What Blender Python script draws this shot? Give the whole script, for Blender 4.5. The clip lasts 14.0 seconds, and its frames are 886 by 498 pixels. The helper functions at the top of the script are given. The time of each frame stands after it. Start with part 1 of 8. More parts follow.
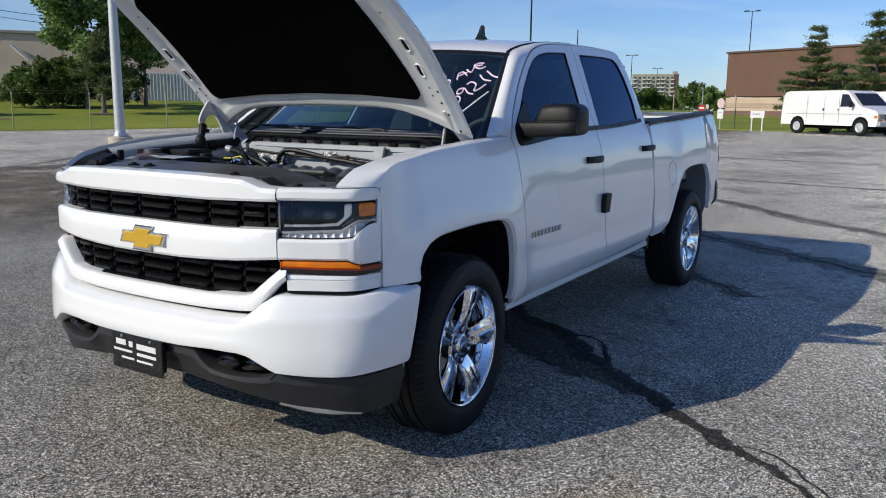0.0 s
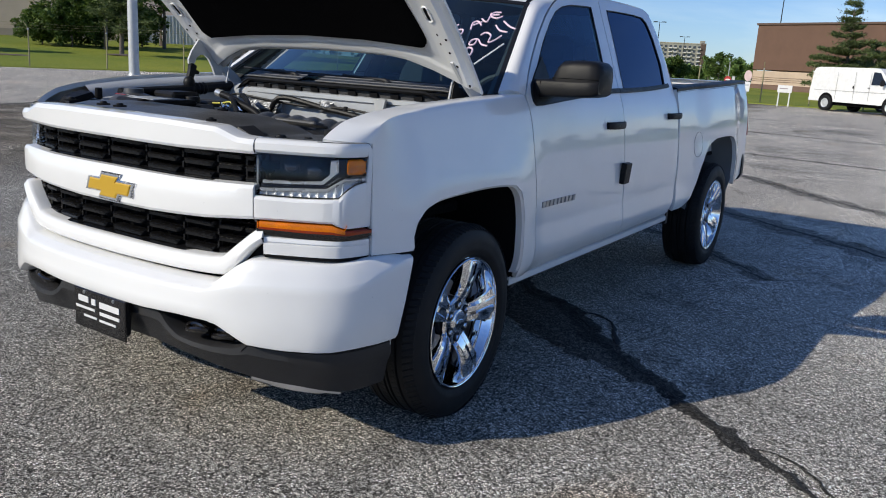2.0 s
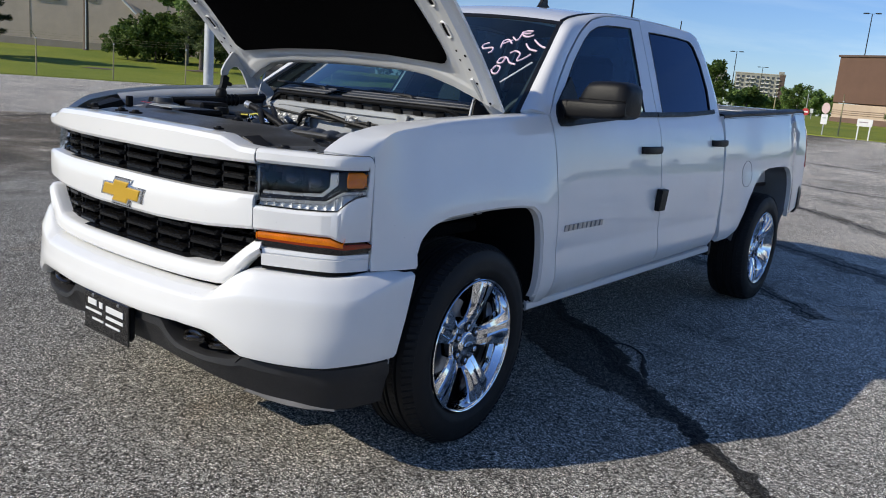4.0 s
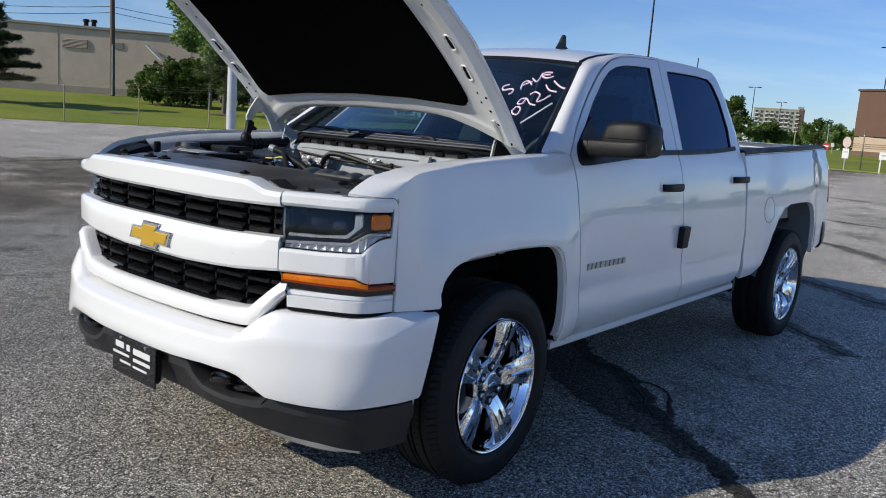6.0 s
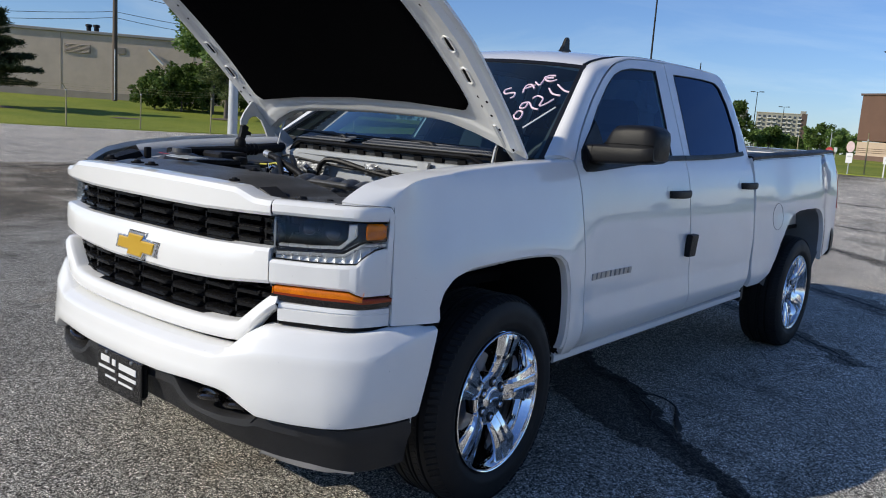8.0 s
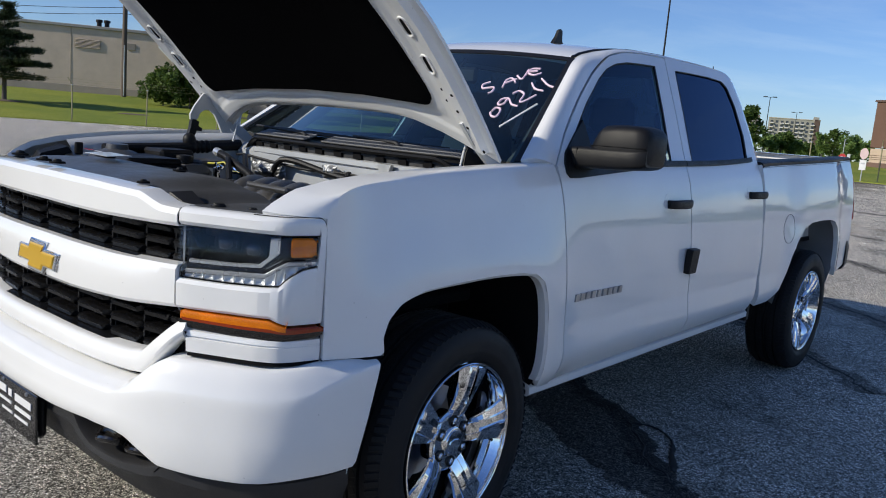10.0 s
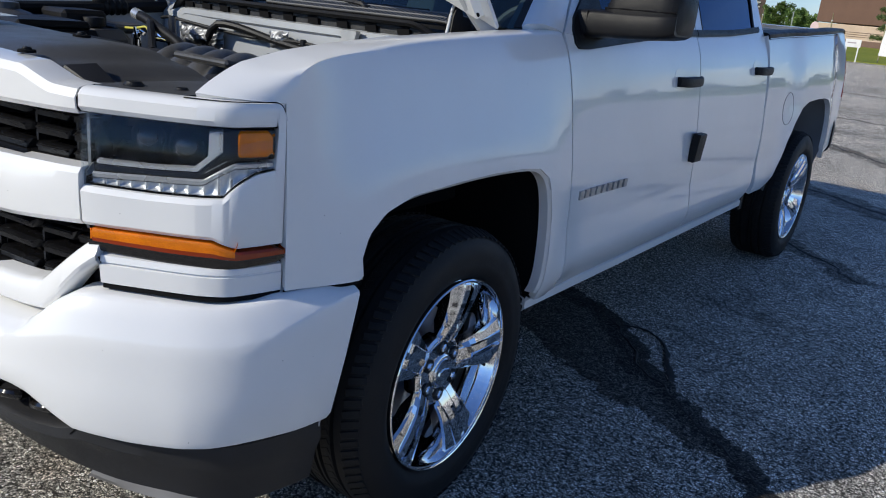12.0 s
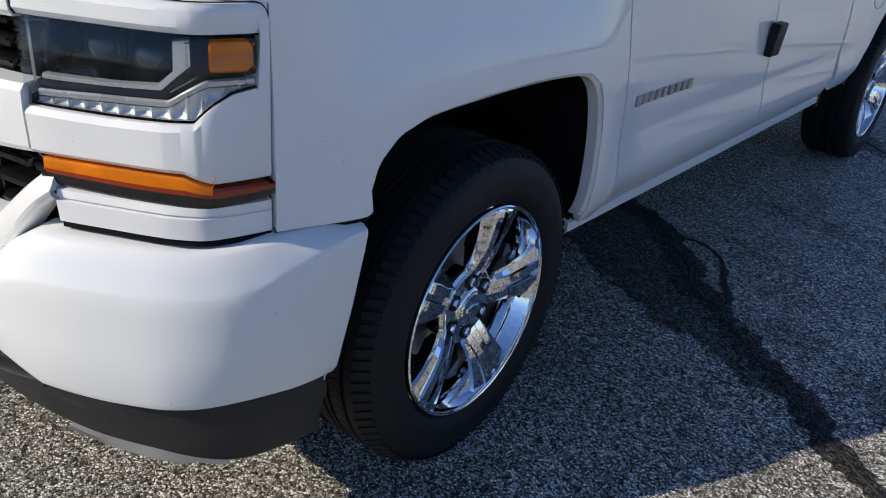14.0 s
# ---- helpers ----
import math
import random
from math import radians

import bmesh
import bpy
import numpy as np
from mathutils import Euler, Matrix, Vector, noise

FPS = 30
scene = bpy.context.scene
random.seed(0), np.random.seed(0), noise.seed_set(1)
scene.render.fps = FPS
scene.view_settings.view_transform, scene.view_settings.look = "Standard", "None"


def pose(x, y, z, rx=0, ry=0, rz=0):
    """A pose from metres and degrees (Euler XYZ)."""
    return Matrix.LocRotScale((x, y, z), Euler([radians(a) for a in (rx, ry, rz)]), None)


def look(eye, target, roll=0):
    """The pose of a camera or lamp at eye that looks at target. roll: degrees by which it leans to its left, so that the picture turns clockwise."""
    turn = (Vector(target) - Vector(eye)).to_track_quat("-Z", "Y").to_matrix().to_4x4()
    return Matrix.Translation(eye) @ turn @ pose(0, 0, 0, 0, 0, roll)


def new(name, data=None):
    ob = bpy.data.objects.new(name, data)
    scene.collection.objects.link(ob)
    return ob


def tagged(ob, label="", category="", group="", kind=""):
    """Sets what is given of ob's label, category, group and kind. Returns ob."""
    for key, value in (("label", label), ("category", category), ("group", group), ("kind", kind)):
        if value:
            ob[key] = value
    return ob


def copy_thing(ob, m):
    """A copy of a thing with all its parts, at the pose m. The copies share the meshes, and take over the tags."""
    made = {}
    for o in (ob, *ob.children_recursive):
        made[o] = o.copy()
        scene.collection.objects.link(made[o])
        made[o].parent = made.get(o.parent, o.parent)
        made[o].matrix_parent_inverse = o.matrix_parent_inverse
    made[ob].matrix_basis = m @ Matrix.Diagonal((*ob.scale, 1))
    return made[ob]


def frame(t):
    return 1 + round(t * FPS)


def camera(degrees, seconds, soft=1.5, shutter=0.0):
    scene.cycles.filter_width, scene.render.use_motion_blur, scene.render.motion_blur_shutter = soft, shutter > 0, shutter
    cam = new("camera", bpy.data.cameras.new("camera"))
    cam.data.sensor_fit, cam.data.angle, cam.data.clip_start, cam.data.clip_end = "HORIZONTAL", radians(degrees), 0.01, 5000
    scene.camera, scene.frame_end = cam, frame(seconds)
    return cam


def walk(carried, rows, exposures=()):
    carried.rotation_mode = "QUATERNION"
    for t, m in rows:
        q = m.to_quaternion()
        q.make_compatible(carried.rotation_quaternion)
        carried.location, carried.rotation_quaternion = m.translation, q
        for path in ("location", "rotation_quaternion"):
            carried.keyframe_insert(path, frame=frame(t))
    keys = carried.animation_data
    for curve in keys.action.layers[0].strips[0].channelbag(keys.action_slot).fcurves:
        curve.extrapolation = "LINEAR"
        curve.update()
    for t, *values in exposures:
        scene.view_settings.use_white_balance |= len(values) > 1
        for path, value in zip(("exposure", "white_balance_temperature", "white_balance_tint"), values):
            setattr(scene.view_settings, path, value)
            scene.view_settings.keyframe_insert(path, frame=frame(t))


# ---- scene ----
cam = camera(58.8, 14.0, 1.0)
PATH = [
    (0, (2.712, -2.925, 1.446), (1.66, -1.261, 1.093), 0.6),
    (0.5, (2.728, -2.836, 1.439), (1.675, -1.187, 1.022), -0.2),
    (1, (2.692, -2.773, 1.427), (1.632, -1.141, 0.967), 0.3),
    (1.5, (2.611, -2.687, 1.423), (1.545, -1.065, 0.941), 1.7),
    (2, (2.586, -2.621, 1.417), (1.521, -0.99, 0.963), 3.5),
    (2.2, (2.601, -2.58, 1.419), (1.525, -0.942, 1.018), 5.7),
    (4.5, (2.72, -2.434, 1.401), (1.491, -0.907, 1.002), 4.4),
    (5, (2.718, -2.44, 1.403), (1.477, -0.914, 1.04), 4.4),
    (5.5, (2.716, -2.446, 1.405), (1.463, -0.925, 1.063), 4.2),
    (6, (2.713, -2.453, 1.411), (1.451, -0.935, 1.093), 4.1),
    (6.5, (2.717, -2.45, 1.413), (1.45, -0.933, 1.105), 4.0),
    (7, (2.715, -2.445, 1.408), (1.443, -0.931, 1.105), 3.6),
    (7.2, (2.727, -2.434, 1.417), (1.455, -0.922, 1.106), 3.6),
    (9.3, (2.463, -2.111, 1.403), (1.197, -0.591, 1.107), 4.8),
    (9.5, (2.471, -2.063, 1.411), (1.197, -0.551, 1.108), 4.9),
    (10, (2.501, -1.915, 1.414), (1.215, -0.414, 1.107), 4.9),
    (10.5, (2.464, -1.797, 1.394), (1.207, -0.318, 0.912), 3.7),
    (11, (2.302, -1.699, 1.349), (1.191, -0.152, 0.741), 4.4),
    (11.5, (2.165, -1.666, 1.36), (1.065, -0.117, 0.734), 5.5),
    (12, (2.087, -1.606, 1.367), (0.976, -0.056, 0.767), 5.7),
    (12.5, (1.995, -1.447, 1.399), (0.844, 0.1, 0.869), 5.3),
    (13, (1.93, -1.36, 1.385), (0.711, 0.123, 0.825), 4.6),
    (13.5, (1.927, -1.329, 1.386), (0.759, 0.124, 0.66), 5.1),
    (14, (1.935, -1.339, 1.37), (0.821, 0.065, 0.481), 5.4),
]
walk(cam, [(t, look(eye, target, roll)) for t, eye, target, roll in PATH], [(0.0, -0.18, 6500.0, 10.0), (11.2, -0.18, 6500.0, 10.0), (12.0, -0.18, 6310.0, 10.0), (12.5, -0.20, 6180.0, 10.0), (13.0, -0.20, 6230.0, 10.0), (13.5, -0.20, 6420.0, 10.0), (14.0, -0.14, 6700.0, 10.0)])

# ---- light ----
SUN = Vector((0.885, 1.56, -1.0)).normalized()          # the way the sunlight travels
sun = new("sun", bpy.data.lights.new("sun", "SUN"))
sun.data.energy, sun.data.angle, sun.data.color = 4.8, radians(0.55), (1.0, 0.93, 0.775)
sun.rotation_mode, sun.rotation_quaternion = "QUATERNION", SUN.to_track_quat("-Z", "Y")
world = bpy.data.worlds.new("world")
scene.world = world
world.use_nodes = True
wn = world.node_tree
sky = wn.nodes.new("ShaderNodeTexSky")
sky.sky_type, sky.sun_disc = "NISHITA", False
sky.sun_elevation, sky.sun_rotation = math.asin(-SUN.z), math.atan2(-SUN.x, -SUN.y)
sky.air_density, sky.dust_density, sky.ozone_density = 1.0, 0.15, 3.2
tint = wn.nodes.new("ShaderNodeMix")
tint.data_type, tint.blend_type = "RGBA", "MULTIPLY"
tint.inputs[0].default_value, tint.inputs[7].default_value = 1.0, (0.80, 0.965, 1.31, 1)
wn.links.new(sky.outputs[0], tint.inputs[6])
# thin streaks of high cloud
where = wn.nodes.new("ShaderNodeTexCoord")
stretch = wn.nodes.new("ShaderNodeMapping")
stretch.inputs["Rotation"].default_value = (0.0, 0.25, 0.5)
stretch.inputs["Scale"].default_value = (1.6, 2.4, 9.0)
wn.links.new(where.outputs["Generated"], stretch.inputs["Vector"])
wisp = wn.nodes.new("ShaderNodeTexNoise")
wisp.inputs["Scale"].default_value, wisp.inputs["Detail"].default_value, wisp.inputs["Roughness"].default_value = 1.3, 7.0, 0.6
wisp.inputs["Distortion"].default_value = 0.6
wn.links.new(stretch.outputs[0], wisp.inputs["Vector"])
veil = wn.nodes.new("ShaderNodeValToRGB")
veil.color_ramp.elements[0].position, veil.color_ramp.elements[0].color = 0.46, (1, 1, 1, 1)
veil.color_ramp.elements[1].position, veil.color_ramp.elements[1].color = 0.74, (1.55, 1.26, 1.06, 1)
wn.links.new(wisp.outputs["Fac"], veil.inputs[0])
cirrus = wn.nodes.new("ShaderNodeMix")
cirrus.data_type, cirrus.blend_type = "RGBA", "MULTIPLY"
cirrus.inputs[0].default_value = 1.0
wn.links.new(tint.outputs[2], cirrus.inputs[6])
wn.links.new(veil.outputs[0], cirrus.inputs[7])
wn.links.new(cirrus.outputs[2], wn.nodes["Background"].inputs[0])
wn.nodes["Background"].inputs[1].default_value = 0.105


# ---- materials ----
class Nodes:
    """A small builder for node materials."""

    def __init__(self, name):
        self.mat = bpy.data.materials.new(name)
        self.mat.use_nodes = True
        self.tree = self.mat.node_tree
        self.bsdf = self.tree.nodes["Principled BSDF"]
        self.out = self.tree.nodes["Material Output"]
        self.coord = self.add("ShaderNodeTexCoord")

    def add(self, kind, **values):
        n = self.tree.nodes.new(kind)
        for k, v in values.items():
            n.inputs[k.replace("_", " ")].default_value = v
        return n

    def link(self, a, b):
        self.tree.links.new(a, b)

    def noise(self, scale, detail=3.0, rough=0.5, space="Object"):
        n = self.add("ShaderNodeTexNoise", Scale=scale, Detail=detail, Roughness=rough)
        self.link(self.coord.outputs[space], n.inputs["Vector"])
        return n.outputs["Fac"]

    def voronoi(self, scale, feature="F1", out="Distance", space="Object"):
        n = self.add("ShaderNodeTexVoronoi", Scale=scale)
        n.feature = feature
        self.link(self.coord.outputs[space], n.inputs["Vector"])
        return n.outputs[out]

    def ramp(self, fac, stops):
        n = self.add("ShaderNodeValToRGB")
        while len(n.color_ramp.elements) < len(stops):
            n.color_ramp.elements.new(0.5)
        for e, (p, c) in zip(n.color_ramp.elements, stops):
            e.position, e.color = p, (*((c, c, c) if isinstance(c, (int, float)) else c), 1)
        self.link(fac, n.inputs[0])
        return n.outputs[0]

    def mix(self, fac, a, b, mode="MIX"):
        n = self.add("ShaderNodeMix")
        n.data_type, n.blend_type = "RGBA", mode
        for v, k in ((fac, 0), (a, 6), (b, 7)):
            if isinstance(v, (int, float)):
                n.inputs[k].default_value = v if k == 0 else (v, v, v, 1)
            elif isinstance(v, tuple):
                n.inputs[k].default_value = (*v, 1)
            else:
                self.link(v, n.inputs[k])
        return n.outputs[2]

    def bump(self, height, strength=0.3, distance=0.01):
        n = self.add("ShaderNodeBump", Strength=strength, Distance=distance)
        self.link(height, n.inputs["Height"])
        self.link(n.outputs[0], self.bsdf.inputs["Normal"])

    def set(self, **values):
        for k, v in values.items():
            s = self.bsdf.inputs[k.replace("_", " ")]
            if isinstance(v, (int, float)):
                s.default_value = v
            elif isinstance(v, tuple):
                s.default_value = (*v, 1)
            else:
                self.link(v, s)
        return self


def plain(name, colour, rough=0.5, metal=0.0, grain=300.0, vary=0.12, bump=0.05, coat=0.0, specular=0.5):
    """A surface of one paint or stuff, with grain and faint dirt."""
    m = Nodes(name)
    dirt = m.ramp(m.noise(6.0, 5), [(0.3, 1 - vary), (0.7, 1.0)])
    m.set(Base_Color=m.mix(1.0, colour, dirt, "MULTIPLY"), Metallic=metal, Coat_Weight=coat, Coat_Roughness=0.04, Specular_IOR_Level=specular)
    m.set(Roughness=m.ramp(m.noise(12.0, 4), [(0.3, max(rough - 0.06, 0.0)), (0.7, min(rough + 0.06, 1.0))]))
    if bump:
        m.bump(m.noise(grain, 2), bump, 0.002)
    return m.mat


def glass(name, tint, rough=0.0, base=0.06, sheen=(0.85, 0.93, 1.0), bow=0.0, film=0.0, steep=5.0):
    """Thin glass: it lets light through straight, tinted, and mirrors more at a glance than head-on."""
    m = Nodes(name)
    clear = m.add("ShaderNodeBsdfTransparent")
    clear.inputs[0].default_value = (*tint, 1)
    gloss = m.add("ShaderNodeBsdfGlossy")
    gloss.inputs["Roughness"].default_value = rough
    gloss.inputs["Color"].default_value = (*sheen, 1)
    slant = m.add("ShaderNodeLayerWeight", Blend=0.5)
    power = m.add("ShaderNodeMath")
    power.operation = "POWER"
    m.link(slant.outputs["Facing"], power.inputs[0])
    power.inputs[1].default_value = steep
    share = m.add("ShaderNodeMapRange", To_Min=base, To_Max=1.0)
    m.link(power.outputs[0], share.inputs[0])
    both = m.add("ShaderNodeMixShader")
    m.link(share.outputs[0], both.inputs[0])
    m.link(clear.outputs[0], both.inputs[1])
    m.link(gloss.outputs[0], both.inputs[2])
    last = both
    if bow:
        # the sheet's sideways curve
        axes = m.add("ShaderNodeSeparateXYZ")
        m.link(m.coord.outputs["Object"], axes.inputs[0])
        square = m.add("ShaderNodeMath")
        square.operation = "MULTIPLY"
        m.link(axes.outputs[0], square.inputs[0])
        m.link(axes.outputs[0], square.inputs[1])
        depth = m.add("ShaderNodeMath")
        depth.operation = "MULTIPLY"
        m.link(square.outputs[0], depth.inputs[0])
        depth.inputs[1].default_value = -bow
        curve = m.add("ShaderNodeBump", Strength=1.0, Distance=1.0)
        m.link(depth.outputs[0], curve.inputs["Height"])
        m.link(curve.outputs[0], gloss.inputs["Normal"])
        m.link(curve.outputs[0], slant.inputs["Normal"])
    if film:
        dust = m.add("ShaderNodeBsdfDiffuse")
        dust.inputs[0].default_value = (0.62, 0.72, 0.72, 1)
        last = m.add("ShaderNodeMixShader", Fac=film)
        m.link(both.outputs[0], last.inputs[1])
        m.link(dust.outputs[0], last.inputs[2])
    m.link(last.outputs[0], m.out.inputs[0])
    return m.mat


def paint_white():
    m = Nodes("white_paint")
    film = m.ramp(m.noise(3.0, 5), [(0.3, (0.765, 0.765, 0.76)), (0.7, (0.80, 0.80, 0.795))])
    specks = m.ramp(m.voronoi(22.0), [(0.018, 0.35), (0.03, 1.0)])
    keep = m.ramp(m.noise(9.0, 1), [(0.56, 1.0), (0.62, 0.0)])
    m.set(Base_Color=m.mix(1.0, film, m.mix(keep, 1.0, specks), "MULTIPLY"), Roughness=0.4, Specular_IOR_Level=0.25, Coat_Weight=1.0, Coat_Roughness=0.02, Coat_IOR=1.55)
    m.bump(m.noise(260.0, 1), 0.02, 0.0006)
    return m.mat


def asphalt(name, tone=1.0):
    """Worn asphalt: pale stones in a dark binder, stains and dust at larger scales."""
    m = Nodes(name)
    stone = m.voronoi(150.0, out="Color", space="Object")
    grey = m.add("ShaderNodeSeparateColor")
    m.link(stone, grey.inputs[0])
    stones = m.ramp(grey.outputs[0], [(0.0, (0.05, 0.046, 0.04)), (0.25, (0.20, 0.186, 0.16)), (0.50, (0.50, 0.455, 0.39)), (0.68, (0.58, 0.555, 0.49)), (0.86, (0.86, 0.815, 0.72)), (1.0, (1.2, 1.155, 1.06))])
    edge = m.voronoi(150.0, feature="DISTANCE_TO_EDGE")
    gaps = m.ramp(edge, [(0.03, 0.0), (0.15, 1.25)])
    body = m.mix(1.0, stones, gaps, "MULTIPLY")
    fine = m.ramp(m.noise(420.0, 2), [(0.3, 0.75), (0.7, 1.2)])
    body = m.mix(1.0, body, fine, "MULTIPLY")
    coarse = m.add("ShaderNodeSeparateColor")
    m.link(m.voronoi(60.0, out="Color"), coarse.inputs[0])
    body = m.mix(1.0, body, m.ramp(coarse.outputs[1], [(0.0, 0.70), (0.45, 0.97), (0.8, 1.10), (1.0, 1.3)]), "MULTIPLY")
    clump = m.ramp(m.noise(30.0, 3, 0.7), [(0.30, 0.86), (0.5, 1.0), (0.72, 1.10)])
    body = m.mix(1.0, body, clump, "MULTIPLY")
    wide = m.ramp(m.noise(0.35, 6, 0.62), [(0.30, 0.62), (0.5, 1.0), (0.72, 1.18)])
    body = m.mix(1.0, body, wide, "MULTIPLY")
    stain = m.ramp(m.noise(1.3, 6, 0.68), [(0.53, 1.0), (0.66, 0.60)])
    body = m.mix(1.0, body, stain, "MULTIPLY")
    rusty = m.ramp(m.noise(0.8, 4, 0.55), [(0.62, (1, 1, 1)), (0.75, (1.0, 0.86, 0.72))])
    body = m.mix(1.0, body, rusty, "MULTIPLY")
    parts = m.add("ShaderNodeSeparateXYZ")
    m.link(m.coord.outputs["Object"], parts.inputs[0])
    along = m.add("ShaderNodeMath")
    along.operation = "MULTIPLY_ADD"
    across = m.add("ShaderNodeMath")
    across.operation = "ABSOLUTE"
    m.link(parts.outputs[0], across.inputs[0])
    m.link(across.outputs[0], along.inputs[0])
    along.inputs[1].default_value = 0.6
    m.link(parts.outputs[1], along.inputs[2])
    # paler and slightly warmer with distance from the truck
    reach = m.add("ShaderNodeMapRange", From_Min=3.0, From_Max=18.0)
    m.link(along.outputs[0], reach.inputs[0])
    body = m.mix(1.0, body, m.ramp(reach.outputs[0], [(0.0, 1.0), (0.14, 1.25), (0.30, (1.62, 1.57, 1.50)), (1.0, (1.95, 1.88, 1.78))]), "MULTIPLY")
    # paler towards +x and darker towards -x, past an uneven border
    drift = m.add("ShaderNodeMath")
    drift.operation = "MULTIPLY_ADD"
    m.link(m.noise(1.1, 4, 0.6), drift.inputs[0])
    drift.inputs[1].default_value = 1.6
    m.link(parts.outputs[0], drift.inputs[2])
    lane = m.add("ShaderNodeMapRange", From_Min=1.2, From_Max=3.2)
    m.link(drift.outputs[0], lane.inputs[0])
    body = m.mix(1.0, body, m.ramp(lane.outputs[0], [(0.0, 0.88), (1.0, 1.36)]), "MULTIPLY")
    # a wide oil-browned stretch across the lot, mottled, with a straight far edge
    shift = m.add("ShaderNodeMath")
    shift.operation = "MULTIPLY_ADD"
    m.link(m.noise(0.7, 5, 0.65), shift.inputs[0])
    shift.inputs[1].default_value = 2.4
    m.link(parts.outputs[0], shift.inputs[2])
    start = m.add("ShaderNodeMapRange", From_Min=-14.6, From_Max=-13.9)
    m.link(shift.outputs[0], start.inputs[0])
    fade = m.add("ShaderNodeMapRange", From_Min=-3.4, From_Max=-6.4)
    m.link(shift.outputs[0], fade.inputs[0])
    inside = m.add("ShaderNodeMath")
    inside.operation = "MULTIPLY"
    m.link(start.outputs[0], inside.inputs[0])
    m.link(fade.outputs[0], inside.inputs[1])
    soak = m.ramp(m.noise(0.62, 8, 0.72), [(0.36, (0.27, 0.25, 0.22)), (0.50, (0.42, 0.39, 0.345)), (0.62, (0.86, 0.83, 0.78))])
    body = m.mix(1.0, body, m.mix(inside.outputs[0], (1.0, 1.0, 1.0), soak), "MULTIPLY")
    tone *= 1.02
    body = m.mix(1.0, body, (tone, tone, tone), "MULTIPLY")
    m.set(Base_Color=body, Roughness=0.85, Specular_IOR_Level=0.2)
    m.bump(m.mix(0.4, edge, grey.outputs[0]), 1.0, 0.008)
    return m.mat


def grass_mat(name, dry=0.0):
    m = Nodes(name)
    a = m.ramp(m.noise(9.0, 6, 0.7), [(0.3, (0.13, 0.165, 0.022)), (0.55, (0.235, 0.265, 0.045)), (0.75, (0.34, 0.33, 0.09))])
    b = m.ramp(m.noise(0.12, 5, 0.6), [(0.35, (0.75, 0.85, 0.7)), (0.65, (1.2, 1.12, 0.95))])
    m.set(Base_Color=m.mix(1.0, a, b, "MULTIPLY"), Roughness=0.85, Specular_IOR_Level=0.2)
    m.bump(m.noise(30.0, 5, 0.8), 0.5, 0.05)
    return m.mat


def leaf_mat(name, dark, light):
    m = Nodes(name)
    geo = m.add("ShaderNodeNewGeometry")
    tone = m.ramp(geo.outputs["Random Per Island"], [(0.0, dark), (1.0, light)])
    m.set(Base_Color=tone, Roughness=0.6, Specular_IOR_Level=0.3)
    through_leaf = m.add("ShaderNodeBsdfTranslucent")
    m.link(tone, through_leaf.inputs[0])
    both = m.add("ShaderNodeMixShader", Fac=0.35)
    m.link(m.bsdf.outputs[0], both.inputs[1])
    m.link(through_leaf.outputs[0], both.inputs[2])
    m.link(both.outputs[0], m.out.inputs[0])
    return m.mat


def bark_mat():
    m = Nodes("bark")
    m.set(Base_Color=m.ramp(m.noise(14.0, 6, 0.7), [(0.3, (0.06, 0.05, 0.04)), (0.7, (0.19, 0.165, 0.14))]), Roughness=0.9)
    m.bump(m.noise(30.0, 5), 0.8, 0.02)
    return m.mat


def wall_mat(name, colour, scale=1.0):
    m = Nodes(name)
    streak = m.noise(0.6 * scale, 6, 0.65)
    tone = m.ramp(streak, [(0.3, 0.86), (0.7, 1.06)])
    grain = m.ramp(m.noise(18.0, 4), [(0.3, 0.93), (0.7, 1.05)])
    m.set(Base_Color=m.mix(1.0, m.mix(1.0, colour, tone, "MULTIPLY"), grain, "MULTIPLY"), Roughness=0.85)
    m.bump(m.noise(40.0, 3), 0.3, 0.01)
    return m.mat


def amber_mat():
    """Amber lens: a glossy skin over rows of small prisms."""
    m = Nodes("amber_plastic")
    cells = m.voronoi(1100.0, out="Color")
    sep = m.add("ShaderNodeSeparateColor")
    m.link(cells, sep.inputs[0])
    tone = m.ramp(sep.outputs[0], [(0.0, (0.66, 0.145, 0.001)), (0.6, (0.80, 0.20, 0.002)), (1.0, (0.92, 0.28, 0.004))])
    cloud = m.ramp(m.noise(14.0, 2), [(0.3, 0.70), (0.7, 1.0)])
    m.set(Base_Color=m.mix(1.0, tone, cloud, "MULTIPLY"), Roughness=0.2, Coat_Weight=0.35, Coat_Roughness=0.02, Specular_IOR_Level=0.25)
    return m.mat


def ribbed_mat():
    """Clear lens over silvered ribs a few millimetres apart."""
    m = Nodes("clear_ribbed_plastic")
    wave = m.add("ShaderNodeTexWave", Scale=75.0, Distortion=0.6)
    wave.bands_direction = "X"
    m.link(m.coord.outputs["Object"], wave.inputs["Vector"])
    tone = m.ramp(wave.outputs["Fac"], [(0.0, (0.24, 0.25, 0.265)), (0.5, (0.55, 0.57, 0.59)), (1.0, (0.78, 0.80, 0.82))])
    cloud = m.ramp(m.noise(40.0, 3), [(0.35, 0.6), (0.65, 1.0)])
    m.set(Base_Color=m.mix(1.0, tone, cloud, "MULTIPLY"), Roughness=0.16, Metallic=0.55, Coat_Weight=0.6, Coat_Roughness=0.02)
    m.bump(wave.outputs["Fac"], 0.35, 0.001)
    return m.mat


